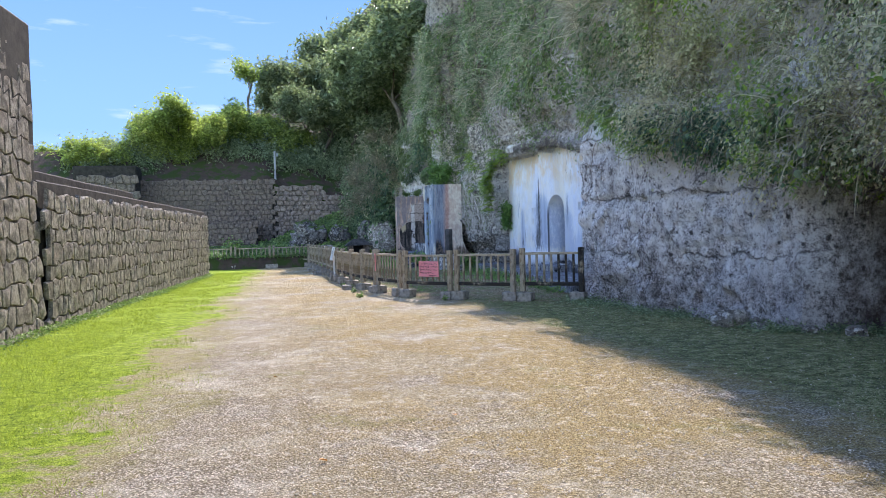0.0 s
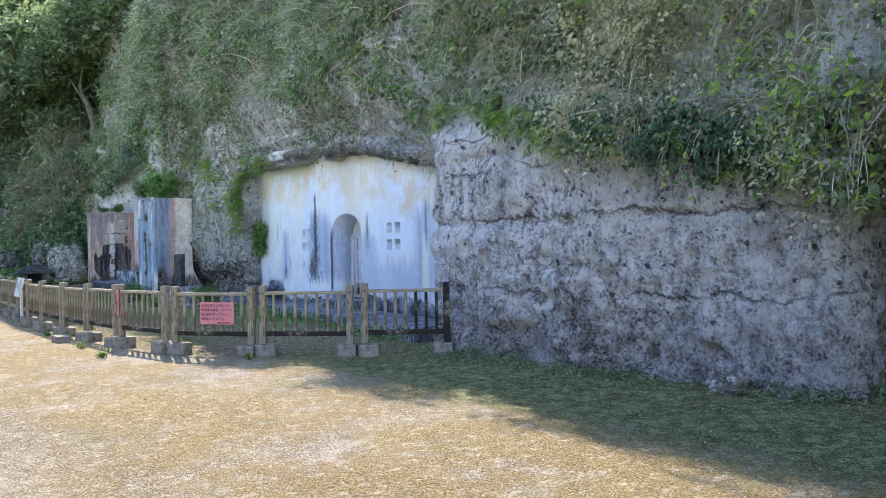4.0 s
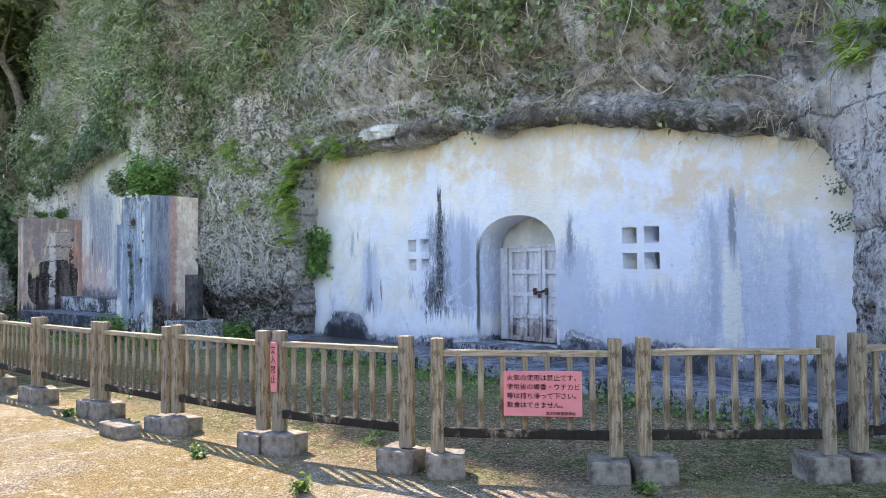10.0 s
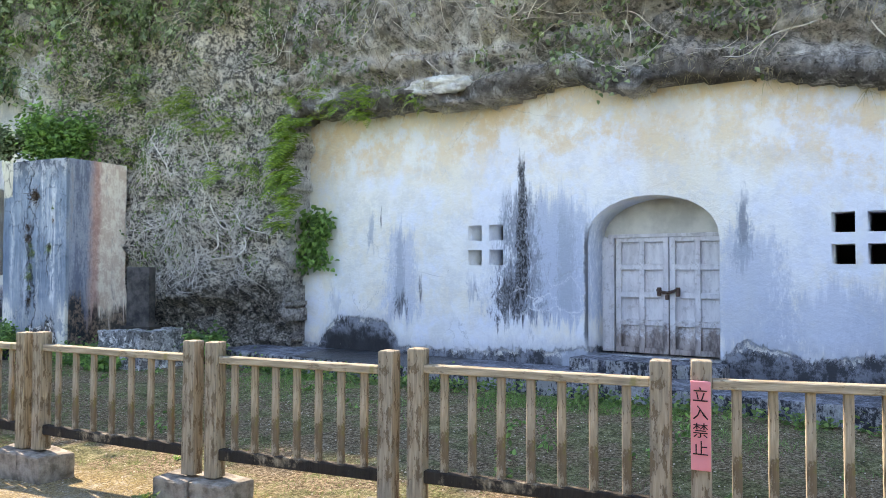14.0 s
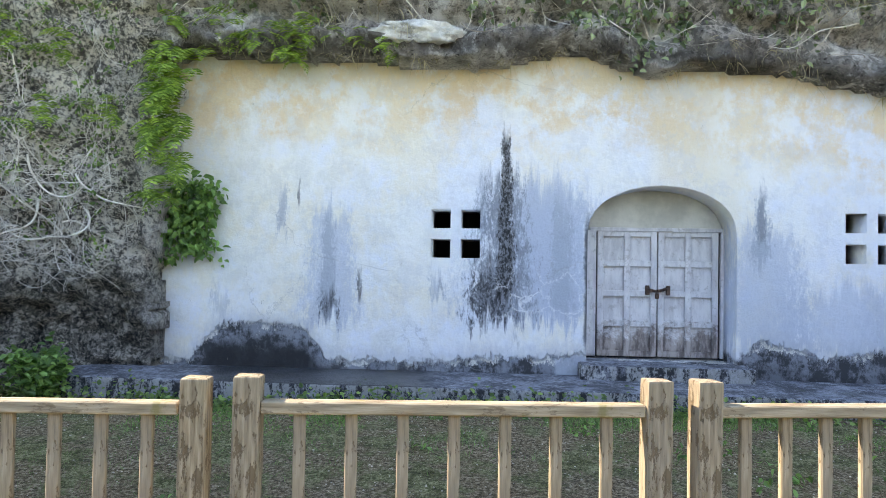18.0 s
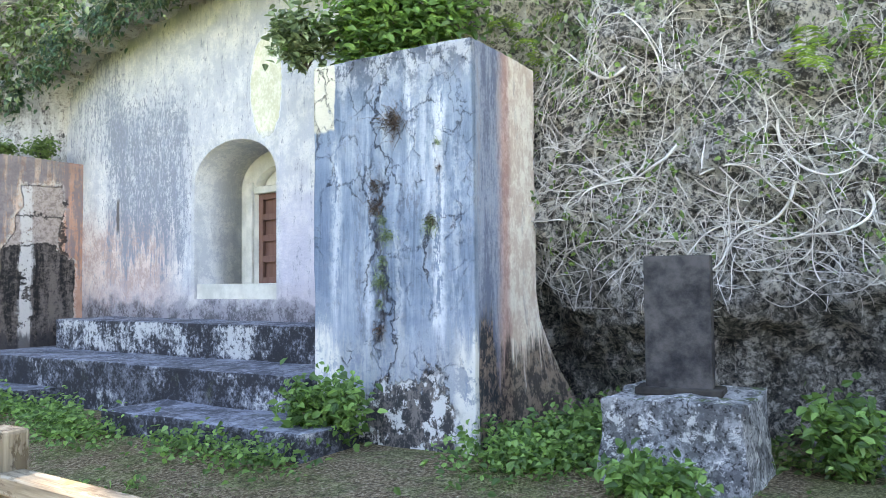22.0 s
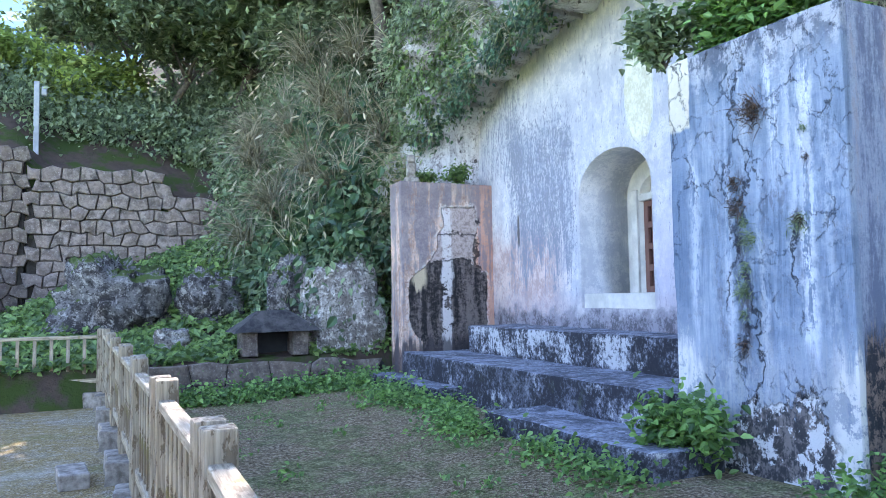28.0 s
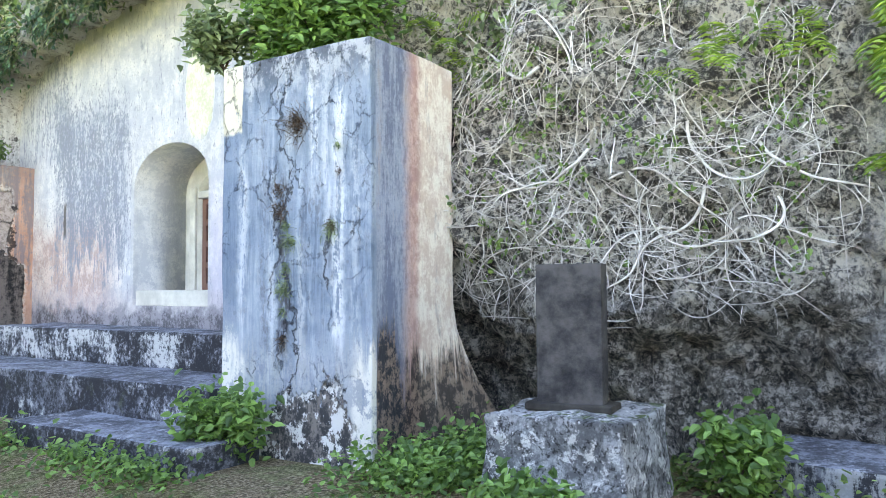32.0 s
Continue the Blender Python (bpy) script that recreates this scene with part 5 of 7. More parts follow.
# ---- stone walls ----
def stone(pts, deep, seed):
    """One polygonal wall stone from its outline; bulging, with worn edges. Its face looks along -y."""
    mid = sum((Vector(p) for p in pts), Vector((0, 0))) / len(pts)
    rnd = random.Random(seed)
    vs, n = [], len(pts)
    for inset, d in ((0.02, 0.0), (0.03, -deep * 0.5), (0.13, -deep * rnd.uniform(0.75, 1.05))):
        for p in pts:
            q = Vector(p) + (mid - Vector(p)) * inset
            vs.append((q.x, d, q.y))
    vs.append((mid.x, -deep * rnd.uniform(0.9, 1.15), mid.y))
    fs = []
    for ring in (0, n):
        for k in range(n):
            fs.append((ring + k, ring + (k + 1) % n, ring + n + (k + 1) % n, ring + n + k))
    return vs, fs, [(2 * n + k, 2 * n + (k + 1) % n, 3 * n) for k in range(n)]


def stone_wall(wall, m, u0, u1, v0, v1, w, h, deep, mat, single, seed, lean=0.0):
    """Courses of polygonal stones on a wall; single(u) tells which stones are objects of their own."""
    def corner(k, j):
        r = random.Random(seed * 7919 + k * 131 + j)
        return (u0 + j * w / 2 + r.uniform(-0.2, 0.2) * w, v0 + k * h + r.uniform(-0.22, 0.22) * h)
    V, F, T, count = [], [], [], 0
    for k in range(int((v1 - v0) / h)):
        for c in range(int((u1 - u0) / w)):
            j = 2 * c + k % 2
            pts = [corner(k, j), corner(k, j + 1), corner(k, j + 2), corner(k + 1, j + 2), corner(k + 1, j + 1), corner(k + 1, j)]
            vs, quads, tris = stone(pts, deep, seed + 977 * k + c)
            vs = [(a, b + lean * z, z) for a, b, z in vs]
            if single(pts[0][0]) and count < 300:
                count += 1
                me = bpy.data.meshes.new("stone")
                me.from_pydata(vs, [], quads + tris)
                me.transform(m)
                me.materials.append(mat)
                share("stone", me, wall)
            else:
                b = len(V)
                V += vs
                F += [tuple(b + i for i in f) for f in quads] + [tuple(b + i for i in f) for f in tris]
    if V:
        me = bpy.data.meshes.new("stonework")
        me.from_pydata(V, [], F)
        me.transform(m)
        me.materials.append(mat)
        tagged(share("stonework", me, wall), kind="stuff")


def wall_line(y): return -3.73 + 0.0885 * (y - 12.79)


LEAN_WEST = math.degrees(math.atan(0.0885))
M_WEST = pose(wall_line(14.7), 14.7, -0.15, 0, 0, 90 - LEAN_WEST)      # local x along the wall, local y into it


def wall_core(name, size, at, m, label):
    bm = block(size, at, 0.03, 1, 0.02, 6)
    bmesh.ops.transform(bm, matrix=m, verts=bm.verts)
    return simple(name, bm, MORTAR, label, "wall")


def build_walls():
    west = wall_core("wall_west", (19.6, 0.9, 2.82), (9.8, 0.51, 1.36), M_WEST, "dark wall of fitted polygonal stones along the path")
    stone_wall(west, M_WEST, 0.0, 19.6, 0.0, 2.85, 0.31, 0.32, 0.08, WALLSTONE, lambda u: u < 19, 1)
    tall = wall_core("wall_tall", (40.0, 1.2, 5.5), (-20.02, 0.66, 2.7), M_WEST, "tall dark wall of fitted polygonal stones")
    stone_wall(tall, M_WEST, -16.4, -0.02, 0.0, 5.6, 0.33, 0.34, 0.08, WALLSTONE, lambda u: u > -5, 2, 0.03)
    parapet = wall_core("wall_parapet", (12.0, 0.5, 3.3), (6.6, 1.6, 1.6), M_WEST, "low stone parapet behind the wall")
    mn = pose(-7.0, 46.5, 0.3)
    north = wall_core("wall_north", (8.4, 0.9, 4.75), (4.2, 0.5, 2.1), mn, "old dry stone retaining wall below the hill")
    stone_wall(north, mn, 0.0, 8.4, -0.2, 4.75, 0.32, 0.3, 0.09, OLDSTONE, lambda u: u > 4, 3)
    low = wall_core("wall_north_low", (2.75, 0.9, 3.9), (9.8, 0.5, 1.8), mn, "broken lower stretch of the old stone wall")
    stone_wall(low, mn, 8.4, 11.3, 0.9, 4.2, 0.36, 0.3, 0.13, BROKENSTONE, lambda u: True, 4)
    end = wall_core("wall_north_end", (1.5, 0.9, 3.3), (11.95, 0.5, 1.6), mn, "crumbling end of the old stone wall")
    stone_wall(end, mn, 11.2, 12.8, 0.9, 3.65, 0.36, 0.3, 0.13, BROKENSTONE, lambda u: True, 14)
    mk = pose(-4.2, 44.4, -0.1)
    kerb = wall_core("wall_terrace", (4.6, 1.8, 2.4), (2.3, 0.93, 1.15), mk, "low shaded terrace wall of stone")
    stone_wall(kerb, mk, 0.0, 4.6, 0.0, 2.4, 0.32, 0.3, 0.08, OLDSTONE, lambda u: True, 5)
    corner = wall_core("wall_buttress", (3.2, 2.2, 5.6), (-0.6, -0.6, 2.5), mn, "stone corner buttress of the terrace")
    mb = pose(-9.2, 44.75, 0.0)
    stone_wall(corner, mb, 0.0, 3.2, 0.0, 5.4, 0.45, 0.42, 0.08, OLDSTONE, lambda u: True, 6)
    mc = pose(3.2, 39.62, -0.2)
    rim = wall_core("kerb", (4.1, 0.4, 0.5), (2.05, 0.26, 0.3), mc, "low stone kerb along the grassy bank")
    stone_wall(rim, mc, 0.0, 4.1, 0.08, 0.66, 0.6, 0.28, 0.05, OLDSTONE, lambda u: True, 7)


build_walls()

# ---- fence ----
PANELS = [(6.66, 14.72, 5.66, 15.53), (5.5, 15.71, 4.53, 16.78), (4.42, 16.97, 3.6, 18.15), (3.52, 18.43, 3.2, 19.8), (3.16, 20.0, 3.06, 21.44), (3.04, 21.64, 2.95, 23.0),
          (2.93, 23.2, 2.89, 24.82), (2.89, 25.03, 2.89, 26.47), (2.91, 26.73, 2.95, 28.18), (2.96, 28.38, 3.0, 29.72), (3.0, 29.92, 3.0, 31.35), (3.0, 31.55, 2.98, 33.0),
          (2.98, 33.2, 2.96, 34.65), (2.96, 34.85, 2.94, 36.3), (2.94, 36.5, 2.93, 37.95), (2.93, 38.15, 2.92, 39.7), (2.85, 39.95, 1.1, 40.0), (0.9, 40.0, -0.8, 40.05), (-1.0, 40.05, -2.7, 40.1)]
_meshes = {}


def kept(key, make):
    """The mesh of that key, made at the first call."""
    if key not in _meshes:
        bm, mat = make()
        me = bpy.data.meshes.new(key)
        bm.to_mesh(me)
        bm.free()
        me.materials.append(mat)
        _meshes[key] = me
    return _meshes[key]


def build_panel(x0, y0, x1, y1):
    z = float(ground_z((x0 + x1) / 2, (y0 + y1) / 2))
    z += 0.035 * float(ease(y0, 22, 25))
    length = math.hypot(x1 - x0, y1 - y0)
    e = thing("picket_fence", (x0, y0, z), "weathered grey-brown wooden fence panel on concrete footings", "fence", "fence round the tombs", math.degrees(math.atan2(y1 - y0, x1 - x0)))
    inner, burnt = length - 0.105, y0 < 15.6
    for a in (0, length):
        share("post", kept("post %d" % (burnt and a == 0), lambda: (block((0.105, 0.105, 0.93), (0, 0, 0.665), 0.01, 2, 0.006, 2), DARKWOOD if burnt and a == 0 else WOOD)), e, pose(a, 0, 0, random.uniform(-0.6, 0.6), random.uniform(-0.6, 0.6), random.uniform(-2, 2)))
    for name, zz, th, hh in (("top_rail", 1.01, 0.075, 0.05), ("bottom_rail", 0.36, 0.06, 0.075)):
        share(name, kept("%s %.2f %d" % (name, inner, y0 > 26), lambda: (block((inner, th, hh), (0, 0, 0), 0.006), RAIL if name == "top_rail" or y0 > 26 else DARKWOOD)), e, pose(length / 2, 0, zz))
    n = 7
    for k in range(n):
        share("baluster", kept("baluster %d" % (burnt and k < 3), lambda: (block((0.048, 0.03, 0.6), (0, 0, 0), 0.004), DARKWOOD if burnt and k < 3 else WOOD)), e, pose(length * (k + 1) / (n + 1), 0, 0.69))
    for a, s in ((0, 1), (length, -1)):
        share("footing", kept("footing", lambda: (block((0.32, 0.3, 0.3), (0, 0, 0.06), 0.02, 2, 0.02, 3), CONCRETE)), e, pose(a + 0.06 * s, 0, random.uniform(-0.05, 0.0), 0, 0, random.uniform(-10, 10)))
    return e


for p in PANELS:
    build_panel(*p)

# ---- plants ----
RNG = np.random.default_rng(7)
_ys = np.arange(-30, 76, 0.12)
_zs = np.arange(-0.6, 15.5, 0.12)
_X = cliff_x(*np.meshgrid(_ys, _zs))


def cliff_at(y, z):
    """The cliff's face, read off a grid."""
    a, b = (np.asarray(y) + 30) / 0.12, (np.asarray(z) + 0.6) / 0.12
    i, j = np.clip(a.astype(int), 0, len(_ys) - 2), np.clip(b.astype(int), 0, len(_zs) - 2)
    fa, fb = np.clip(a - i, 0, 1), np.clip(b - j, 0, 1)
    return (_X[j, i] * (1 - fa) + _X[j, i + 1] * fa) * (1 - fb) + (_X[j + 1, i] * (1 - fa) + _X[j + 1, i + 1] * fa) * fb


def unit(v):
    return v / np.maximum(np.linalg.norm(v, axis=-1, keepdims=True), 1e-6)


def rand_dirs(n):
    return unit(RNG.normal(size=(n, 3)))


def leaf_quads(base, way, face, length, width, cup=0.15):
    """Leaves: two quads each, folded along the midrib, widest below the middle."""
    side = unit(np.cross(way, face))
    up = np.cross(side, way)
    L, W = length[:, None], width[:, None]
    low, high = base + way * L * 0.28 + up * W * cup, base + way * L * 0.68 + up * W * cup * 0.6
    tip = base + way * L - up * L * 0.14
    v = np.stack([base, low + side * W * 0.5, high + side * W * 0.36, tip, high - side * W * 0.36, low - side * W * 0.5], 1).reshape(-1, 3)
    i = (np.arange(len(base)) * 6)[:, None, None] + np.array([[0, 1, 2, 3], [0, 3, 4, 5]])[None]
    return v, i.reshape(-1, 4)


def small_leaves(base, way, face, length, width):
    """Far leaves: one folded quad each."""
    side = unit(np.cross(way, face))
    up = np.cross(side, way)
    L, W = length[:, None], width[:, None]
    mid = base + way * L * 0.45 + up * W * 0.15
    v = np.stack([base, mid + side * W * 0.5, base + way * L - up * L * 0.12, mid - side * W * 0.5], 1).reshape(-1, 3)
    return v, np.arange(len(v)).reshape(-1, 4)


def blades(base, way, droop, length, width, seg=4):
    """Grass blades: thin strips that bend downwards by droop."""
    n = len(base)
    side = unit(np.cross(way, rand_dirs(n)))
    p, d = base.copy(), way.copy()
    rows = []
    for k in range(seg + 1):
        w = (width * (1 - k / seg * 0.92))[:, None] * 0.5
        rows.append(np.stack([p - side * w, p + side * w], 1))
        p = p + d * (length / seg)[:, None]
        d = unit(d + np.array([0, 0, -1.0]) * (droop / seg)[:, None])
    v = np.stack(rows, 1).reshape(-1, 3)
    i = (np.arange(n) * (seg + 1) * 2)[:, None, None] + (np.arange(seg) * 2)[None, :, None] + np.array([0, 1, 3, 2])[None, None, :]
    return v, i.reshape(-1, 4)


def merge(*pieces):
    vs, fs, b = [], [], 0
    for v, f in pieces:
        vs.append(v)
        fs.append(f + b)
        b += len(v)
    return np.concatenate(vs), np.concatenate(fs)


def stuff(name, vf, mat, label, cat="plants"):
    return tagged(new(name, mesh_from(name, vf[0], vf[1], mat)), label, cat, kind="stuff")


def rock_top(y):
    return np.interp(y, [4, 7.8, 9.2, 10.7, 12, 12.5, 14.4, 15.5, 16.3, 18, 20, 22.5, 25, 27.2, 28.5, 30, 31.5, 34, 36, 40, 41, 60],
                     [1.2, 1.6, 2.3, 2.75, 2.95, 3.2, 3.75, 3.9, 3.9, 4.6, 5.0, 5.5, 6.0, 6.3, 6.0, 5.4, 4.6, 5.0, 5.3, 4.2, 1.2, 1.2])


def cliff_sites(n, y0, y1, top, low=0.0, clump=0.5, seed=5):
    """Random places on the overgrown part of the cliff, patchy."""
    y = RNG.uniform(y0, y1, n * 3)
    z = RNG.uniform(0.5, top, n * 3)
    p = np.stack([0 * y, y, z], -1)
    ok = (z > rock_top(y) + low) & (fbm(p, 0.8, 3, seed) + 0.5 > RNG.uniform(0.5 - clump * 0.5, 0.5 + clump * 0.25, n * 3))
    ok &= ~((y > 16.2) & (y < 27.5) & (z < pick(TOP1, y) + 0.12) | (y > 32.4) & (y < 40.0) & (z < pick(TOP2, y) + 0.12))
    y, z = y[ok][:n], z[ok][:n]
    return np.stack([cliff_at(y, z), y, z], -1)


def hanging_grass(n, y0, y1, top, mat, name, label, per=16, lo=0.3, hi=0.85, seed=5, wide=0.017, low=0.0):
    s = np.repeat(cliff_sites(n, y0, y1, top, low, 0.25, seed), per, 0)
    m = len(s)
    base = s + RNG.normal(size=(m, 3)) * 0.07
    base[:, 0] += 0.05
    way = unit(np.array([-1.0, 0, 0.5]) + RNG.normal(size=(m, 3)) * 0.5)
    stuff(name, blades(base, way, RNG.uniform(1.2, 3.6, m), RNG.uniform(lo, hi, m), RNG.uniform(0.6, 1.6, m) * wide), mat, label)


def leaf_clumps(sites, per, spread, size, mat, name, label, out=(-1, 0, 0.6), shape=leaf_quads):
    m = len(sites) * per
    r = np.repeat(RNG.uniform(0.5, 1.3, len(sites)), per)[:, None]
    base = np.repeat(sites, per, 0) + RNG.normal(size=(m, 3)) * spread * r
    base[:, 0] -= np.abs(RNG.normal(size=m)) * spread * 0.6
    face = unit(np.array(out) + RNG.normal(size=(m, 3)) * 0.6)
    way = unit(np.cross(face, rand_dirs(m)) + np.array([-0.2, 0, -0.5]))
    L = RNG.uniform(0.6, 1.4, m) * size
    stuff(name, shape(base, way, face, L, L * RNG.uniform(0.45, 0.75, m)), mat, label)


def fern_frond(base, way, length, pairs=10):
    """One frond: a drooping midrib with pinnae in two rows."""
    p, d, vs = base.copy(), unit(way), []
    side = unit(np.cross(d, np.array([0.2, 0.1, 1.0])))
    quads = []
    for k in range(pairs):
        t = (k + 1) / pairs
        q = p + d * length / pairs
        w = length * 0.24 * math.sin(math.pi * (0.12 + 0.86 * t) ** 0.8) + 0.01
        for s in (-1, 1):
            a = unit(side * s + d * 0.35)
            quads.append([p, p + a * w * 0.5 + d * length * 0.035, p + a * w - np.array([0, 0, 0.25 * w]), p + a * w * 0.5 - d * length * 0.03])
        quads.append([p - side * 0.002, p + side * 0.002, q + side * 0.002, q - side * 0.002])
        p = q
        d = unit(d + np.array([0, 0, -1.0]) * 0.17)
    v = np.array(quads).reshape(-1, 3)
    return v, np.arange(len(v)).reshape(-1, 4)


def fern_patch(name, sites, per, length, label, mat=None, side=0.8):
    out = []
    for s in sites:
        for k in range(per):
            way = np.array([-1.0, RNG.normal() * side, RNG.uniform(-0.1, 0.9)])
            out.append(fern_frond(s + RNG.normal(size=3) * 0.04, way, length * RNG.uniform(0.6, 1.25)))
    stuff(name, merge(*out), mat or FERN, label, "ferns")


def tube(points, radii, sides=5):
    """A branch along points with radii."""
    P = np.asarray(points, float)
    d = unit(np.gradient(P, axis=0))
    a = unit(np.cross(d, np.array([0.31, 0.2, 0.93])))
    b = np.cross(d, a)
    ang = np.arange(sides) * 2 * math.pi / sides
    r = np.asarray(radii, float)[:, None, None]
    v = P[:, None, :] + r * (np.cos(ang)[None, :, None] * a[:, None, :] + np.sin(ang)[None, :, None] * b[:, None, :])
    n = len(P)
    i = np.arange(n * sides).reshape(n, sides)
    j = np.roll(i, -1, 1)
    f = np.stack([i[:-1], j[:-1], j[1:], i[1:]], -1).reshape(-1, 4)
    return v.reshape(-1, 3), f


def creep(y, z, a, steps, bend=0.05, pull=0.0, step=0.05):
    """A smoothly winding line over the rock, as (y, z) rows."""
    pts, k = [], RNG.normal() * bend
    for s in range(steps):
        pts.append((y, z))
        k = 0.86 * k + RNG.normal() * bend
        a += k + pull * math.sin(-math.pi / 2 - a) * 0.1
        y, z = y + math.cos(a) * step, z + math.sin(a) * step
    return np.array(pts)


def root_tube(q, r0, r1, off, wave=0.04):
    x = cliff_at(q[:, 0], q[:, 1])
    n = 9
    x = np.convolve(np.pad(x, n // 2, mode="edge"), np.ones(n) / n, "valid")
    x = x - off - wave * np.sin(np.linspace(0, 1, len(q)) * math.pi * RNG.uniform(0.8, 3) + RNG.uniform(0, 6))
    return tube(np.stack([x, q[:, 0], q[:, 1]], -1), np.linspace(r0, r1, len(q)), 5 if r0 > 0.008 else 4)


def cliff_roots(n, y0, y1, z0, z1, r0, steps, name, label, down=0.0, lift=0.03, mat=None):
    """Bare roots and vines that creep over the rock."""
    out = []
    for k in range(n):
        q = creep(RNG.uniform(y0, y1), RNG.uniform(z0, z1), RNG.uniform(0, 2 * math.pi), int(steps * RNG.uniform(0.5, 1.3)), 0.07, down)
        q = q[(q[:, 0] > y0 - 0.3) & (q[:, 0] < y1 + 0.25) & (q[:, 1] > z0 - 0.25)]
        front = (q[:, 0] > 16.2) & (q[:, 0] < 27.5) & (q[:, 1] < pick(TOP1, q[:, 0]) + 0.15) | (q[:, 0] > 32.4) & (q[:, 0] < 40.0) & (q[:, 1] < pick(TOP2, q[:, 0]) + 0.15)
        q = q[:int(np.argmax(front))] if front.any() else q
        if len(q) > 5:
            r = r0 * RNG.uniform(0.5, 1.6)
            out.append(root_tube(q, r, r * 0.35, RNG.uniform(0.2, 1.0) * lift))
    stuff(name, merge(*out), mat or ROOT, label, "roots")


def root_system(y, z, a, steps, r0, label, seed_pull=0.3):
    """One thick root with its branches and twigs."""
    e = thing("bare_root", (float(cliff_at(y, z)), y, z), label, "root")
    org = np.array([float(cliff_at(y, z)), y, z])
    q = creep(y, z, a, steps, 0.07, seed_pull)
    off = 0.1
    stem = root_tube(q, r0, r0 * 0.45, off, 0.05)
    limbs = [("stem", stem)]
    for k in range(steps // 4):
        i = RNG.integers(3, steps)
        s = creep(q[i, 0], q[i, 1], a + RNG.normal() * 0.9, int(steps * RNG.uniform(0.25, 0.8)), 0.08, 0.0)
        limbs.append(("side_root", root_tube(s, r0 * 0.4, r0 * 0.12, off, 0.03)))
    for nm, vf in limbs:
        ob = new(nm, mesh_from(nm, vf[0] - org, vf[1], ROOT, True))
        ob.parent = e


def ground_leaves(name, n, region, size, mat, label, height=0.12, heap=0.0):
    """Low plants: leaves over a stretch of ground; region gives x and y of random numbers."""
    x, y = region(RNG.uniform(size=n), RNG.uniform(size=n))
    keep = RNG.uniform(size=n) < np.clip(2.6 * fbm(np.stack([x, y, 0 * x + 3], -1), 1.3, 3, 78) + 0.55, 0.06, 1)
    x, y = x[keep], y[keep]
    n = len(x)
    z = ground_z(x, y) + heap
    h = np.abs(RNG.normal(size=n)) * height * (0.3 + 1.4 * np.clip(fbm(np.stack([x, y, 0 * x], -1), 1.5, 3, 77) + 0.5, 0, 1))
    base = np.stack([x, y, z + h], -1)
    face = unit(np.array([-0.3, -0.1, 1.0]) + RNG.normal(size=(n, 3)) * 0.5)
    way = unit(np.cross(face, rand_dirs(n)))
    L = RNG.uniform(0.6, 1.4, n) * size
    stuff(name, leaf_quads(base, way, face, L, L * 0.7), mat, label)


def grass(name, x, y, z, length, width, mat, label, lean=0.6):
    n = len(x)
    base = np.stack([x, y, z], -1)
    way = unit(np.array([0, 0, 1.0]) + RNG.normal(size=(n, 3)) * lean)
    stuff(name, blades(base, way, RNG.uniform(0.2, 1.2, n), RNG.uniform(0.5, 1.4, n) * length, np.full(n, width), 2), mat, label, "grass")


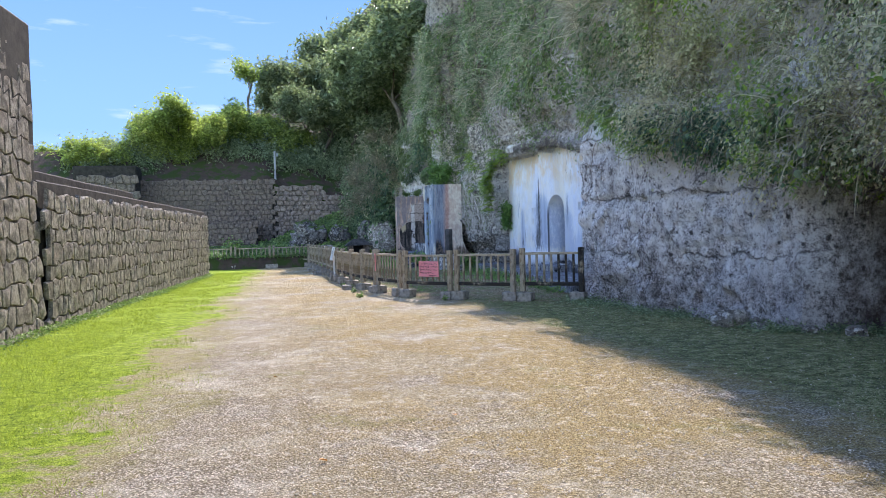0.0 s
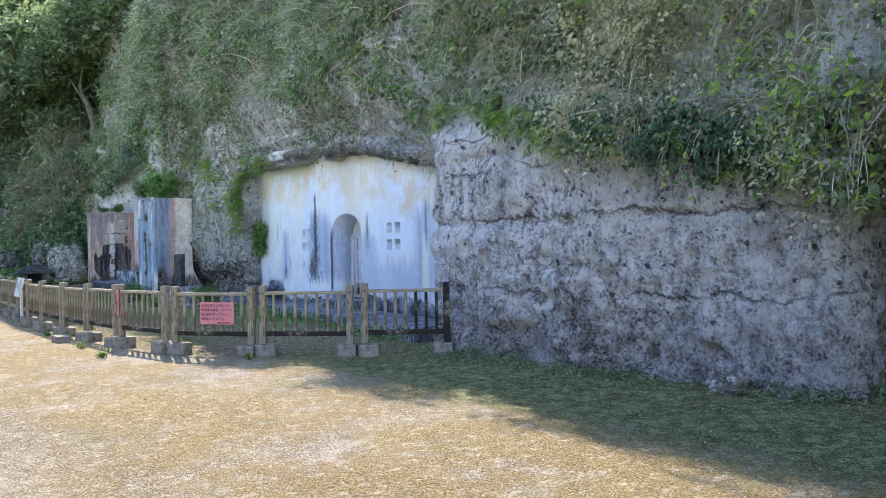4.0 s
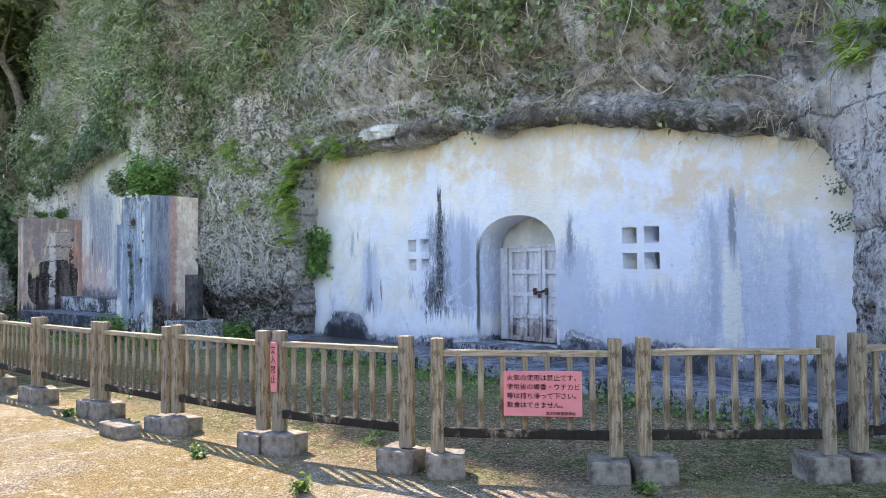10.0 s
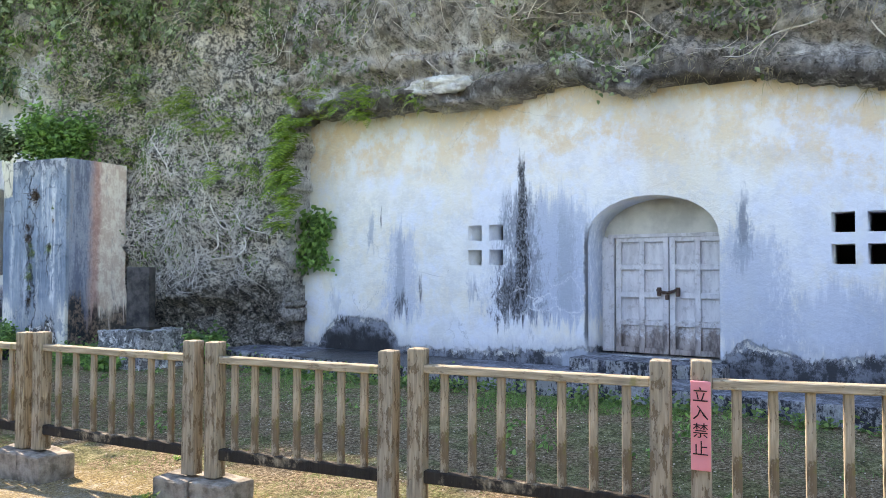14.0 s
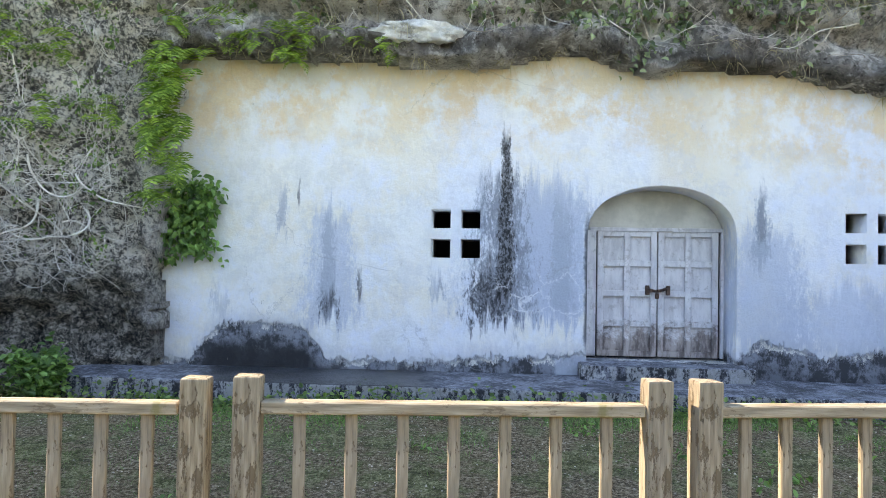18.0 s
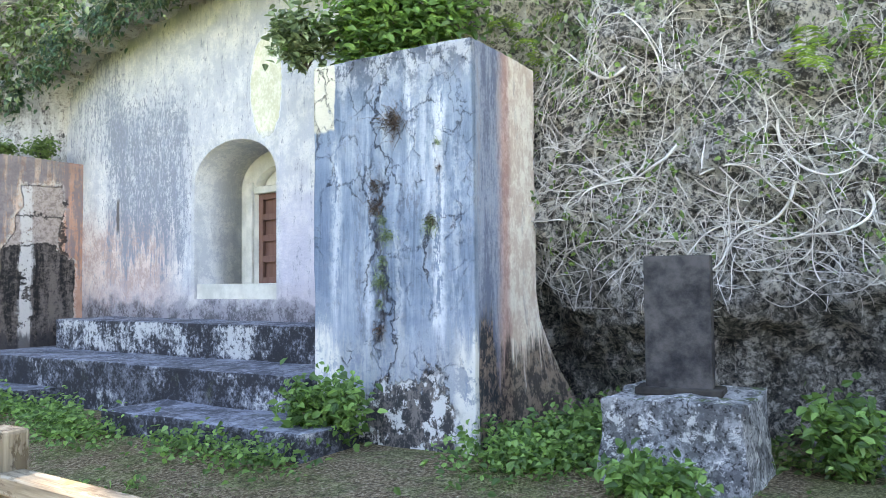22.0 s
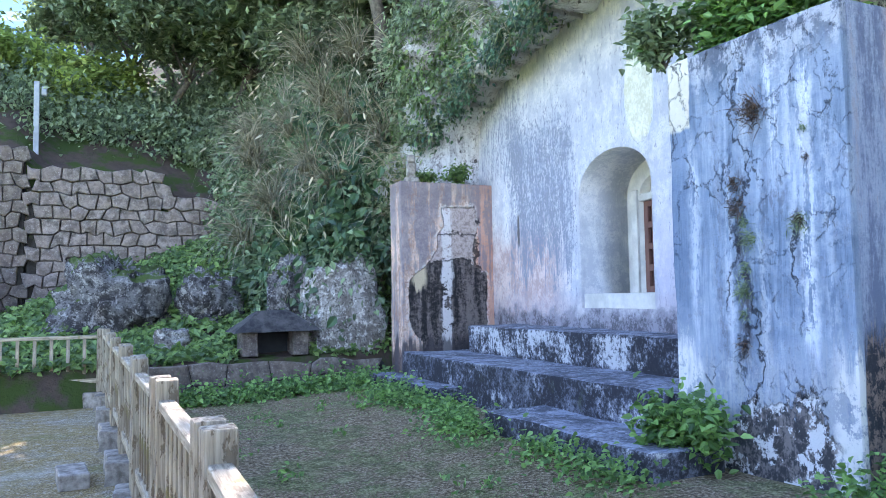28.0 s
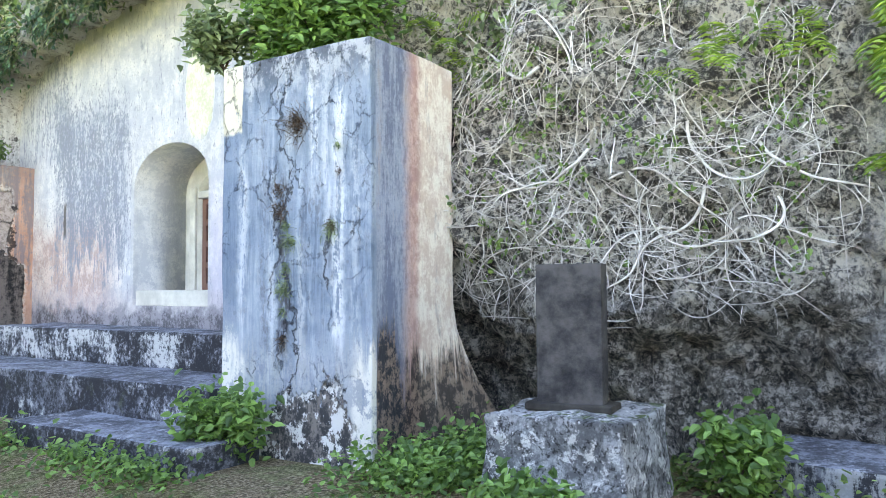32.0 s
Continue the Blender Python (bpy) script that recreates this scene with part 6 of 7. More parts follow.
def build_cliff_plants():
    hanging_grass(950, 3, 45, 10.5, HAY, "hanging_grass", "dry grass hanging over the cliff")
    hanging_grass(420, 3, 46, 10.5, REED, "green_grass", "green grass tufts on the cliff", 14, 0.3, 0.7, 15, 0.018)
    hanging_grass(210, 4, 44, 10.5, HAY, "reed_plumes", "long pale reeds arching from the cliff", 20, 0.8, 1.7, 25, 0.018)
    hanging_grass(460, 5, 17, 9.5, HAY, "south_grass", "tan dry grass hanging over the southern rock", 18, 0.4, 1.0, 105, 0.018)
    leaf_clumps(cliff_sites(2400, 3, 46, 11.0, -0.05, 0.22, 35), 46, 0.15, 0.105, IVY, "ivy", "dark creeping leaves over the cliff")
    hanging_grass(220, 17, 33, 7.0, HAY, "sparse_grass", "thin dry tufts on the bare rock", 16, 0.2, 0.5, 65, 0.011, -1.8)
    leaf_clumps(cliff_sites(320, 17, 33, 7.0, -1.9, 0.2, 75), 22, 0.12, 0.08, IVY, "sparse_ivy", "small creepers on the bare rock")
    leaf_clumps(cliff_sites(600, 3, 46, 11.0, 0.0, 0.15, 45), 30, 0.15, 0.11, BRIGHT, "creeper", "fresh green creeper on the cliff")
    s = cliff_sites(300, 3.5, 12.3, 8.0, -0.15, 0.6, 55)
    leaf_clumps(s + np.array([-0.25, 0, 0.1]), 150, 0.22, 0.055, OLIVE, "bushes", "olive and brown bushes overhanging the southern rock")
    s = cliff_sites(110, 3.5, 12, 8.0, -0.35, 0.3, 85)
    leaf_clumps(s + np.array([-0.4, 0, 0.0]), 30, 0.16, 0.07, FERN, "yellow_leaves", "yellow-green drooping leaves over the southern rock", (-1, 0, 0.2))
    y = RNG.normal(size=60) * 0.7 + 10.6
    z = rock_top(y) + RNG.normal(size=60) * 0.14 + 0.2
    leaf_clumps(np.stack([cliff_at(y, z) - 0.15, y, z], -1), 60, 0.12, 0.07, SHADE, "dark_shrub", "dark glossy-leaved shrub hanging over the rock edge")
    y = np.concatenate([RNG.uniform(16.4, 27.4, 150), RNG.uniform(33.2, 40.0, 170)])
    z = np.where(y < 30, pick(TOP1, y), pick(TOP2, y))
    s = np.stack([cliff_at(y, z + 0.5) - 0.03, y, z + RNG.uniform(-0.02, 0.3, len(y))], -1)
    m = np.repeat(s, 9, 0)
    way = unit(np.array([-0.5, 0, -0.4]) + RNG.normal(size=m.shape) * 0.45)
    stuff("lip_twigs", blades(m, way, RNG.uniform(0.3, 2.0, len(m)), RNG.uniform(0.08, 0.4, len(m)), np.full(len(m), 0.007), 4), HAY, "dry twigs hanging from the rock lip")
    leaf_clumps(s[150:], 22, 0.12, 0.08, SHADE, "lip_leaves", "leaves hanging over the second tomb front")
    y = RNG.uniform(8.5, 16.2, 40)
    z = rock_top(y) + RNG.uniform(-0.15, 0.25, 40)
    fern_patch("rock_ferns", np.stack([cliff_at(y, z), y, z], -1), 6, 0.5, "yellow-green ferns hanging from the rock edge")
    y = RNG.uniform(27.0, 27.38, 40)
    z = 2.2 + 2.0 * RNG.uniform(size=40) ** 0.8
    x = np.minimum(cliff_at(27.8 + 0 * y, z) + 0.1, facade_x(y)) - 0.08
    fern_patch("wall_ferns", np.stack([x, y, z], -1), 3, 0.55, "bright ferns in the corner of the tomb front", side=0.3)
    y = RNG.uniform(24.6, 27.3, 30)
    z = pick(TOP1, y) + RNG.uniform(-0.05, 0.35, 30)
    fern_patch("lip_ferns", np.stack([cliff_at(y, z + 0.4), y, z], -1), 4, 0.38, "ferns below the rock overhang")
    y = np.repeat(RNG.uniform(27.7, 31.4, 13), 4) + RNG.normal(size=52) * 0.14
    z = np.repeat(2.6 + 2.2 * RNG.uniform(size=13) ** 0.6, 4) + RNG.normal(size=52) * 0.1
    fern_patch("cliff_ferns", np.stack([cliff_at(y, z) - 0.08, y, z], -1), 2, 0.42, "yellow-green ferns on the root-covered rock")
    y = RNG.uniform(10, 40, 46)
    z = rock_top(y) + RNG.uniform(0.3, 4.0, 46)
    fern_patch("high_ferns", np.stack([cliff_at(y, z), y, z], -1), 5, 0.4, "scattered ferns high on the cliff", BRIGHT)
    cliff_roots(230, 27.75, 31.3, 1.4, 3.5, 0.0038, 26, "fine_roots", "tangle of fine bare roots on the rock", lift=0.1)
    cliff_roots(55, 27.8, 30.6, 1.35, 2.6, 0.0055, 30, "winding_roots", "winding pale roots clinging to the rock", 0.3, 0.1)
    cliff_roots(110, 27.8, 31.4, 1.5, 4.6, 0.0036, 30, "bare_twigs", "bare pale twigs hanging on the rock", 0.0, 0.16)
    for y, z, a, n, r in ((29.9, 3.3, -0.5, 26, 0.017), (28.7, 2.7, -1.2, 22, 0.015), (28.2, 2.5, -1.9, 22, 0.014), (29.3, 2.3, 2.6, 24, 0.012), (28.9, 3.4, 1.5, 32, 0.01), (29.6, 3.2, 1.4, 32, 0.01), (30.6, 2.0, 0.2, 24, 0.008), (28.4, 1.9, -0.6, 20, 0.013), (29.2, 1.9, -2.4, 20, 0.012), (30.3, 3.8, 1.9, 26, 0.008), (28.6, 2.2, -1.4, 18, 0.016), (28.1, 2.1, -2.2, 16, 0.014), (29.5, 2.6, -0.9, 22, 0.015), (30.2, 2.3, 2.9, 22, 0.011), (28.9, 1.9, 0.3, 16, 0.012)):
        root_system(y, z, a, n, r, "thick pale bare root with branching side roots, clinging to the rock")
    cliff_roots(300, 9, 40, 3.4, 8.0, 0.0045, 30, "vines", "bare vines over the upper cliff", 0.2, 0.18)
    cliff_roots(420, 4.5, 16, 2.6, 8.5, 0.0055, 30, "south_vines", "bare twigs and vines over the southern cliff", 0.2, 0.4, TWIG)
    cliff_roots(420, 9, 40, 3.8, 9.0, 0.005, 24, "brown_twigs", "dry brown twigs over the upper cliff", 0.2, 0.25, TWIG)
    cliff_roots(110, 16.4, 27, 4.1, 6.0, 0.0055, 28, "overhang_vines", "bare twigs along the overhang", 0.1, 0.2)
    y, z = RNG.uniform(16.15, 16.4, 16), RNG.uniform(2.1, 3.2, 16)
    leaf_clumps(np.stack([facade_x(y) - 0.1, y, z], -1), 26, 0.06, 0.035, SHADE, "edge_vine", "thin dark vine hanging beside the tomb front")
    y, z = RNG.uniform(27.8, 31.2, 280), RNG.uniform(1.5, 4.6, 280)
    leaf_clumps(np.stack([cliff_at(y, z), y, z], -1), 9, 0.07, 0.05, BRIGHT, "small_creeper", "small leaves among the roots")
    y, z = RNG.uniform(26.75, 27.5, 30), RNG.uniform(1.7, 2.5, 30)
    leaf_clumps(np.stack([facade_x(y) - 0.14, y, z], -1), 40, 0.1, 0.09, WEED, "corner_bush", "leafy bush in the corner of the tomb front")


def build_ground_plants():
    ground_leaves("ledge_weeds", 6500, lambda a, b: (facade_x(16.5 + 12.5 * b) - 1.32 - np.abs(RNG.normal(size=6500)) * 0.2, 16.5 + 12.5 * b), 0.055, BRIGHT, "weeds along the foot of the ledge", 0.09)
    ground_leaves("step_weeds", 9000, lambda a, b: (np.where(b < 0.45, 6.45, 6.75) - np.abs(RNG.normal(size=9000)) * 0.26, 31.6 + 8.0 * b), 0.055, WEED, "weeds along the foot of the steps", 0.1)
    ground_leaves("pillar_weeds", 9000, lambda a, b: (7.3 + 1.9 * a - 0.35 * np.abs(RNG.normal(size=9000)), 30.4 + 0.3 * RNG.normal(size=9000)), 0.06, WEED, "weeds at the foot of the blue wing wall", 0.12)
    ground_leaves("cliff_foot_weeds", 22000, lambda a, b: (pick(BASE, 5 + 10.8 * b) - np.abs(RNG.normal(size=22000)) * 0.35, 5 + 10.8 * b), 0.035, IVY, "low weeds along the foot of the rock", 0.05)
    n = 44000
    x, y = RNG.uniform(-3.2, 8.6, n), RNG.uniform(39.9, 46.3, n)
    clear = (np.abs(x - 5.5) > 0.62) | (np.abs(y - 40.15) > 0.42)
    x, y = x[clear], y[clear]
    n = len(x)
    base = np.stack([x, y, bank_z(x, y) + np.abs(RNG.normal(size=n)) * 0.08], -1)
    face = unit(np.array([-0.2, -0.6, 1.0]) + RNG.normal(size=(n, 3)) * 0.5)
    L = RNG.uniform(0.05, 0.15, n)
    stuff("bank_weeds", leaf_quads(base, unit(np.cross(face, rand_dirs(n))), face, L, L * 0.75), BRIGHT, "low green plants over the bank")
    n = 4200
    x, y = 3.3 + 3.9 * RNG.uniform(size=n), 39.45 - np.abs(RNG.normal(size=n)) * 0.22
    face = unit(np.array([-0.2, -0.6, 1.0]) + RNG.normal(size=(n, 3)) * 0.5)
    L = RNG.uniform(0.04, 0.09, n)
    stuff("kerb_weeds", leaf_quads(np.stack([x, y, ground_z(x, y) + np.abs(RNG.normal(size=n)) * 0.13], -1), unit(np.cross(face, rand_dirs(n))), face, L, L * 0.75), WEED, "weeds before the stone kerb")
    n = 60
    x, y = RNG.uniform(3.6, 7.4, n), RNG.uniform(19, 38, n)
    x = np.minimum(x, facade_x(y) - 1.6)
    leaf_clumps(np.stack([x, y, ground_z(x, y) + 0.03], -1), 26, 0.06, 0.05, WEED, "yard_weeds", "small weeds in the fenced yard", (0, 0, 1))
    n = 90000
    y = 2.5 + 34 * RNG.uniform(size=n) ** 1.7
    u = RNG.uniform(size=n)
    left, right = wall_line(np.maximum(y, 0)) + 0.05, -1.55 + 0.055 * y
    x = left + (right - left) * u + 0.35 * RNG.normal(size=n) * u
    keep = fbm(np.stack([x, y, 0 * x], -1), 1.8, 4, 91) + 0.5 > 0.3 + 0.34 * u ** 2
    x, y = x[keep], y[keep]
    grass("lawn", x, y, ground_z(x, y), 0.05, 0.006, LAWN, "bright short lawn along the stone wall")
    n = 9000
    y = 9 + 25 * RNG.uniform(size=n)
    x = wall_line(y) + np.abs(RNG.normal(size=n)) * 0.14
    L = RNG.uniform(0.02, 0.06, n)
    face = unit(np.array([0.2, 0, 1.0]) + RNG.normal(size=(n, 3)) * 0.5)
    stuff("wall_weeds", leaf_quads(np.stack([x, y, ground_z(x, y) + RNG.uniform(0, 0.12, n)], -1), unit(np.cross(face, rand_dirs(n))), face, L, L * 0.8), BRIGHT, "clover at the foot of the stone wall")
    n = 60000
    y = 2.5 + 28 * RNG.uniform(size=n) ** 1.5
    x = RNG.uniform(-1.8, 8.0, n)
    keep = (fbm(np.stack([x, y, 0 * x], -1), 0.7, 5, 95) + 0.5 > 0.5) & (x < np.maximum(pick(BASE, y), 3.0) - 0.1)
    x, y = x[keep], y[keep]
    grass("dry_grass", x, y, ground_z(x, y), 0.022, 0.004, HAY, "thin dry grass on the gravel", 1.2)
    n = 60000
    y = 2.5 + 36 * RNG.uniform(size=n)
    x = RNG.uniform(3.2, 7.6, n)
    keep = (x > 4.6) & (x < pick(BASE, y)) & (y < 16.5) | (y > 19) & (x < 8.0) & (fbm(np.stack([x, y, 0 * x], -1), 0.9, 4, 97) > 0.03)
    x, y = x[keep], y[keep]
    grass("shade_grass", x, y, ground_z(x, y), 0.04, 0.006, REED, "short grass in the shade of the cliff", 0.9)
    n = 26000
    y = RNG.uniform(18.5, 31.0, n)
    x = facade_x(y) - 1.4 - np.abs(RNG.normal(size=n)) * 0.65
    keep = fbm(np.stack([x, y, 0 * x], -1), 1.1, 4, 99) > -0.02
    x, y = x[keep], y[keep]
    grass("yard_grass", x, y, ground_z(x, y), 0.055, 0.007, WEED, "fresh green grass in the yard before the tomb", 0.8)
    n = 27000
    y = 2.6 + 26 * RNG.uniform(size=n) ** 1.8
    x = RNG.uniform(-2.0, 7.6, n)
    keep = ((x < 4.2) | (y > 17.5) | (RNG.uniform(size=n) < 0.25)) & (x > -1.2 + 0.055 * y)
    x, y = x[keep], y[keep]
    n = len(x)
    r = RNG.uniform(0.4, 1.0, n) ** 2 * 0.011
    c = np.stack([x, y, ground_z(x, y) + r * 0.2], -1)
    ring = np.array([[1, 0, 0], [0.3, 0.9, 0], [-0.9, 0.4, 0], [-0.2, -1, 0]])
    turn = RNG.uniform(0, 6.28, n)
    rot = np.stack([np.cos(turn)[:, None] * ring[None, :, 0] - np.sin(turn)[:, None] * ring[None, :, 1], np.sin(turn)[:, None] * ring[None, :, 0] + np.cos(turn)[:, None] * ring[None, :, 1], 0 * turn[:, None] + ring[None, :, 2]], -1)
    low = c[:, None] + rot * r[:, None, None]
    high = c[:, None] + rot * r[:, None, None] * 0.55 + np.array([0, 0, 1.0]) * (r * RNG.uniform(0.4, 0.9, n))[:, None, None]
    v = np.concatenate([low, high], 1).reshape(-1, 3)
    f = np.array([[0, 1, 5, 4], [1, 2, 6, 5], [2, 3, 7, 6], [3, 0, 4, 7], [4, 5, 6, 7]])
    stuff("gravel", (v, (np.arange(n)[:, None, None] * 8 + f[None]).reshape(-1, 4)), PEBBLE, "loose pale gravel on the path", "gravel")


build_cliff_plants()
build_ground_plants()


# ---- trees ----
def tree_meshes(seed, height, spread, leaves, size):
    """A broad-leaved tree: tapered trunk, forking limbs, leaf clumps at the twig ends."""
    g = np.random.default_rng(seed)
    limbs, tips = [], []

    def grow(p, d, length, r, depth):
        pts, rad, q, w = [p], [r], p, d
        for k in range(5):
            w = unit(w + g.normal(size=3) * 0.16 + np.array([0, 0, 0.05]))
            q = q + w * length / 5
            pts.append(q)
            rad.append(r * (1 - 0.1 * (k + 1)))
        limbs.append(tube(pts, rad, 6 if depth < 2 else 4))
        if depth == 3:
            tips.extend(pts[2:])
            return
        for k in range(3 if depth else 4):
            a = g.uniform(0, 2 * math.pi)
            out = np.array([math.cos(a), math.sin(a), g.uniform(-0.1, 0.7)])
            grow(pts[g.integers(3, 6)], unit(w * 0.5 + out * spread), length * g.uniform(0.55, 0.8), rad[-1] * 0.7, depth + 1)

    grow(np.zeros(3), np.array([0, 0, 1.0]), height * 0.36, height * 0.025, 0)
    tips = np.array(tips)
    pick_tip = tips[g.integers(0, len(tips), leaves)]
    m = leaves
    base = pick_tip + g.normal(size=(m, 3)) * height * 0.05
    face = unit(np.array([0, 0, 1.0]) + g.normal(size=(m, 3)) * 0.7)
    way = unit(np.cross(face, unit(g.normal(size=(m, 3)))))
    L = g.uniform(0.6, 1.4, m) * size
    return merge(*limbs), small_leaves(base, way, face, L, L * 0.5)


def make_tree(name, seed, height, spread, leaves, size, label, mat):
    e = thing(name, (0, 0, -50), label, "tree", "trees on the hill")
    a, b = tree_meshes(seed, height, spread, leaves, size)
    for nm, vf, mt in (("trunk", a, BARK), ("crown", b, mat)):
        ob = new(nm, mesh_from(nm, vf[0], vf[1], mt, nm == "trunk"))
        ob.parent = e
    return e


def build_trees():
    kinds = [make_tree("tree", 3, 6.5, 0.95, 15000, 0.24, "dense broad-leaved tree in dark green leaf on the hill", CROWN),
             make_tree("tree", 8, 6.0, 1.15, 14000, 0.22, "spreading broad-leaved tree with sunlit green leaves", CROWN),
             make_tree("tree", 14, 4.5, 1.0, 11000, 0.19, "bushy young tree on the hillside", CROWN),
             make_tree("tree", 17, 6.2, 1.05, 14000, 0.22, "broad-leaved tree whose leaf colour holds the shade of the hill", SHADECROWN),
             make_tree("tree", 23, 5.0, 1.1, 12000, 0.2, "bushy tree whose leaf colour holds the shade of the hill", SHADECROWN)]
    spots = [(-9.9, 50.5, 1, 0.8), (-6.6, 50.5, 0, 1.0), (-3.6, 50.0, 2, 1.25), (-8.4, 49.8, 1, 0.95), (-5.2, 49.6, 1, 0.95), (-4.4, 51.5, 0, 1.0), (-7.6, 49.2, 2, 1.0), (-2.0, 49.3, 2, 0.9), (-1.2, 53, 1, 0.85), (-0.5, 51.5, 0, 0.9), (1.8, 50.6, 2, 1.2), (3.4, 51.5, 1, 1.0), (4.8, 50.4, 0, 1.0), (6.6, 49.6, 1, 1.05),
             (3.0, 56, 0, 1.25), (5.5, 56, 1, 1.35), (8.0, 53.5, 0, 1.3), (9.5, 50.5, 1, 1.1), (6.8, 60, 0, 1.5), (10.5, 57, 1, 1.5), (0.5, 56.5, 1, 1.0), 
             (12.5, 53.5, 0, 1.4), (13.5, 60, 1, 1.6), (8.2, 47.2, 2, 1.1), (9.6, 45.2, 2, 1.2), (8.7, 43.4, 0, 1.25), (9.6, 46.6, 1, 1.6), (10.4, 42.2, 0, 1.5), (7.4, 48.4, 0, 1.35), (11.5, 49, 1, 1.8)]
    used = set()
    for k, (x, y, i, s) in enumerate(spots):
        z = float(hill_z(x, y)) - (2.4 if x < -4 else 1.2 if x < 2 else 0) if y > 47.5 else max(3.5, float(hill_z(x, 46.7))) + (2.0 if x > 8.5 else 0)
        # trees on the shaded side take the darkened leaf colour
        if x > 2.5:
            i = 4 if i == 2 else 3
        first = i not in used
        used.add(i)
        if first:
            src = kinds[i]
            src.matrix_basis = pose(x, y, z - 0.2, 0, 0, 40 * k) @ Matrix.Diagonal((s, s, s, 1))
        else:
            src = kinds[i]
            c = copy_thing(src, pose(x, y, z - 0.2, 0, 0, 67 * k))
            c.scale = (s, s, s * (0.9 + 0.2 * ((k * 37) % 10) / 10))
    lone = make_tree("lone_tree", 21, 3.6, 0.5, 1500, 0.2, "slender lone tree against the sky", CROWN)
    lone.matrix_basis = pose(0.1, 53.5, float(hill_z(0.1, 53.5)) + 2.8)
    stem = tube([(0, 0, -3.8), (0.08, 0, -2), (0, 0, 0.1)], [0.1, 0.08, 0.07], 6)
    ob = new("stem", mesh_from("stem", stem[0], stem[1], BARK, True))
    ob.parent = lone
    n = 500
    x, y = RNG.uniform(-10, 9, n), 47.6 + 2.6 * RNG.uniform(size=n)
    pos = np.stack([x, y, hill_z(x, y) + 0.25], -1)
    keep = (y > 48.6) | (RNG.uniform(size=n) < 0.22)
    leaf_clumps(pos[keep], 70, 0.28, 0.13, IVY, "undergrowth", "dark undergrowth at the top of the slope", (-0.1, -0.5, 0.9), small_leaves)
    k = 200
    x, y = RNG.uniform(1.5, 9.0, k), RNG.uniform(48.5, 56, k)
    leaf_clumps(np.stack([x, y, hill_z(x, y) + 0.4], -1), 60, 0.4, 0.17, IVY, "hill_undergrowth", "dark undergrowth between the trees", (-0.1, -0.6, 0.8), small_leaves)
    n = 800
    x, y = RNG.uniform(5.7, 8.8, n), RNG.uniform(40.2, 47.5, n)
    z = np.where(y < 46.6, bank_z(x, y), hill_z(x, y)) + RNG.uniform(0, 1.4, n) * ease(x, 5, 7)
    clear = (np.abs(x - 5.5) > 0.8) | (y > 41)
    x, y, z = x[clear], y[clear], z[clear]
    leaf_clumps(np.stack([x, y, z], -1), 40, 0.2, 0.13, SLOPE, "hill_shrubs", "dark shrubs on the northern slope", (-0.3, -0.6, 0.7))
    k = 260
    x, y = RNG.uniform(5.8, 8.8, k), RNG.uniform(40.3, 43.0, k)
    clear = (np.abs(x - 5.5) > 0.85) | (y > 41.2)
    x, y = x[clear], y[clear]
    z = bank_z(x, y) + RNG.uniform(0.2, 1.8, len(x)) * ease(x, 5.6, 7)
    leaf_clumps(np.stack([x, y, z], -1), 16, 0.2, 0.2, BROAD, "broad_creeper", "large round leaves of a creeper on the slope", (-0.4, -0.7, 0.5))
    m = 80
    x, y = RNG.uniform(5.7, 8.8, m), RNG.uniform(41.0, 48.5, m)
    z = np.where(y < 46.6, bank_z(x, y), hill_z(x, y)) + RNG.uniform(0.2, 1.8, m) * ease(x, 5, 7)
    b = np.repeat(np.stack([x, y, z], -1), 22, 0) + RNG.normal(size=(m * 22, 3)) * 0.06
    way = unit(np.array([-0.35, -0.5, 0.9]) + RNG.normal(size=b.shape) * 0.4)
    half = len(b) // 2
    stuff("slope_grass", blades(b[:half], way[:half], RNG.uniform(1, 3, half), RNG.uniform(0.5, 1.2, half), np.full(half, 0.017)), REED, "long grass on the northern slope", "grass")
    stuff("slope_reeds", blades(b[half:], way[half:], RNG.uniform(1, 3, len(b) - half), RNG.uniform(0.6, 1.7, len(b) - half), np.full(len(b) - half, 0.016)), HAY, "pale reeds on the northern slope", "grass")
    # great tufts of dry reed arching out of the slope
    out = []
    for x, y, up in ((6.0, 42.5, 2.2), (6.6, 43.5, 2.6), (6.2, 44.5, 2.0), (7.4, 42.0, 2.4), (6.9, 41.4, 1.5), (6.4, 42.9, 1.4), (7.9, 41.2, 2.6), (6.3, 45.4, 2.4), (7.2, 44.6, 3.2), (5.6, 43.2, 1.2), (7.0, 42.4, 3.4), (7.8, 42.6, 4.0), (5.9, 44.0, 3.0), (6.6, 41.9, 2.4)):
        c = np.array([x, y, float(bank_z(x, y)) + up * 0.7])
        w = unit(np.array([-0.45, -0.45, 0.9]) + RNG.normal(size=(120, 3)) * 0.42)
        out.append(blades(c + RNG.normal(size=(120, 3)) * 0.09, w, RNG.uniform(1.5, 3.2, 120), RNG.uniform(0.8, 1.9, 120), np.full(120, 0.026), 6))
    stuff("reed_tufts", merge(*out), OLDREED, "great tufts of dry arching reed on the slope", "grass")
    # seed plumes at the ends of arching stalks
    out = []
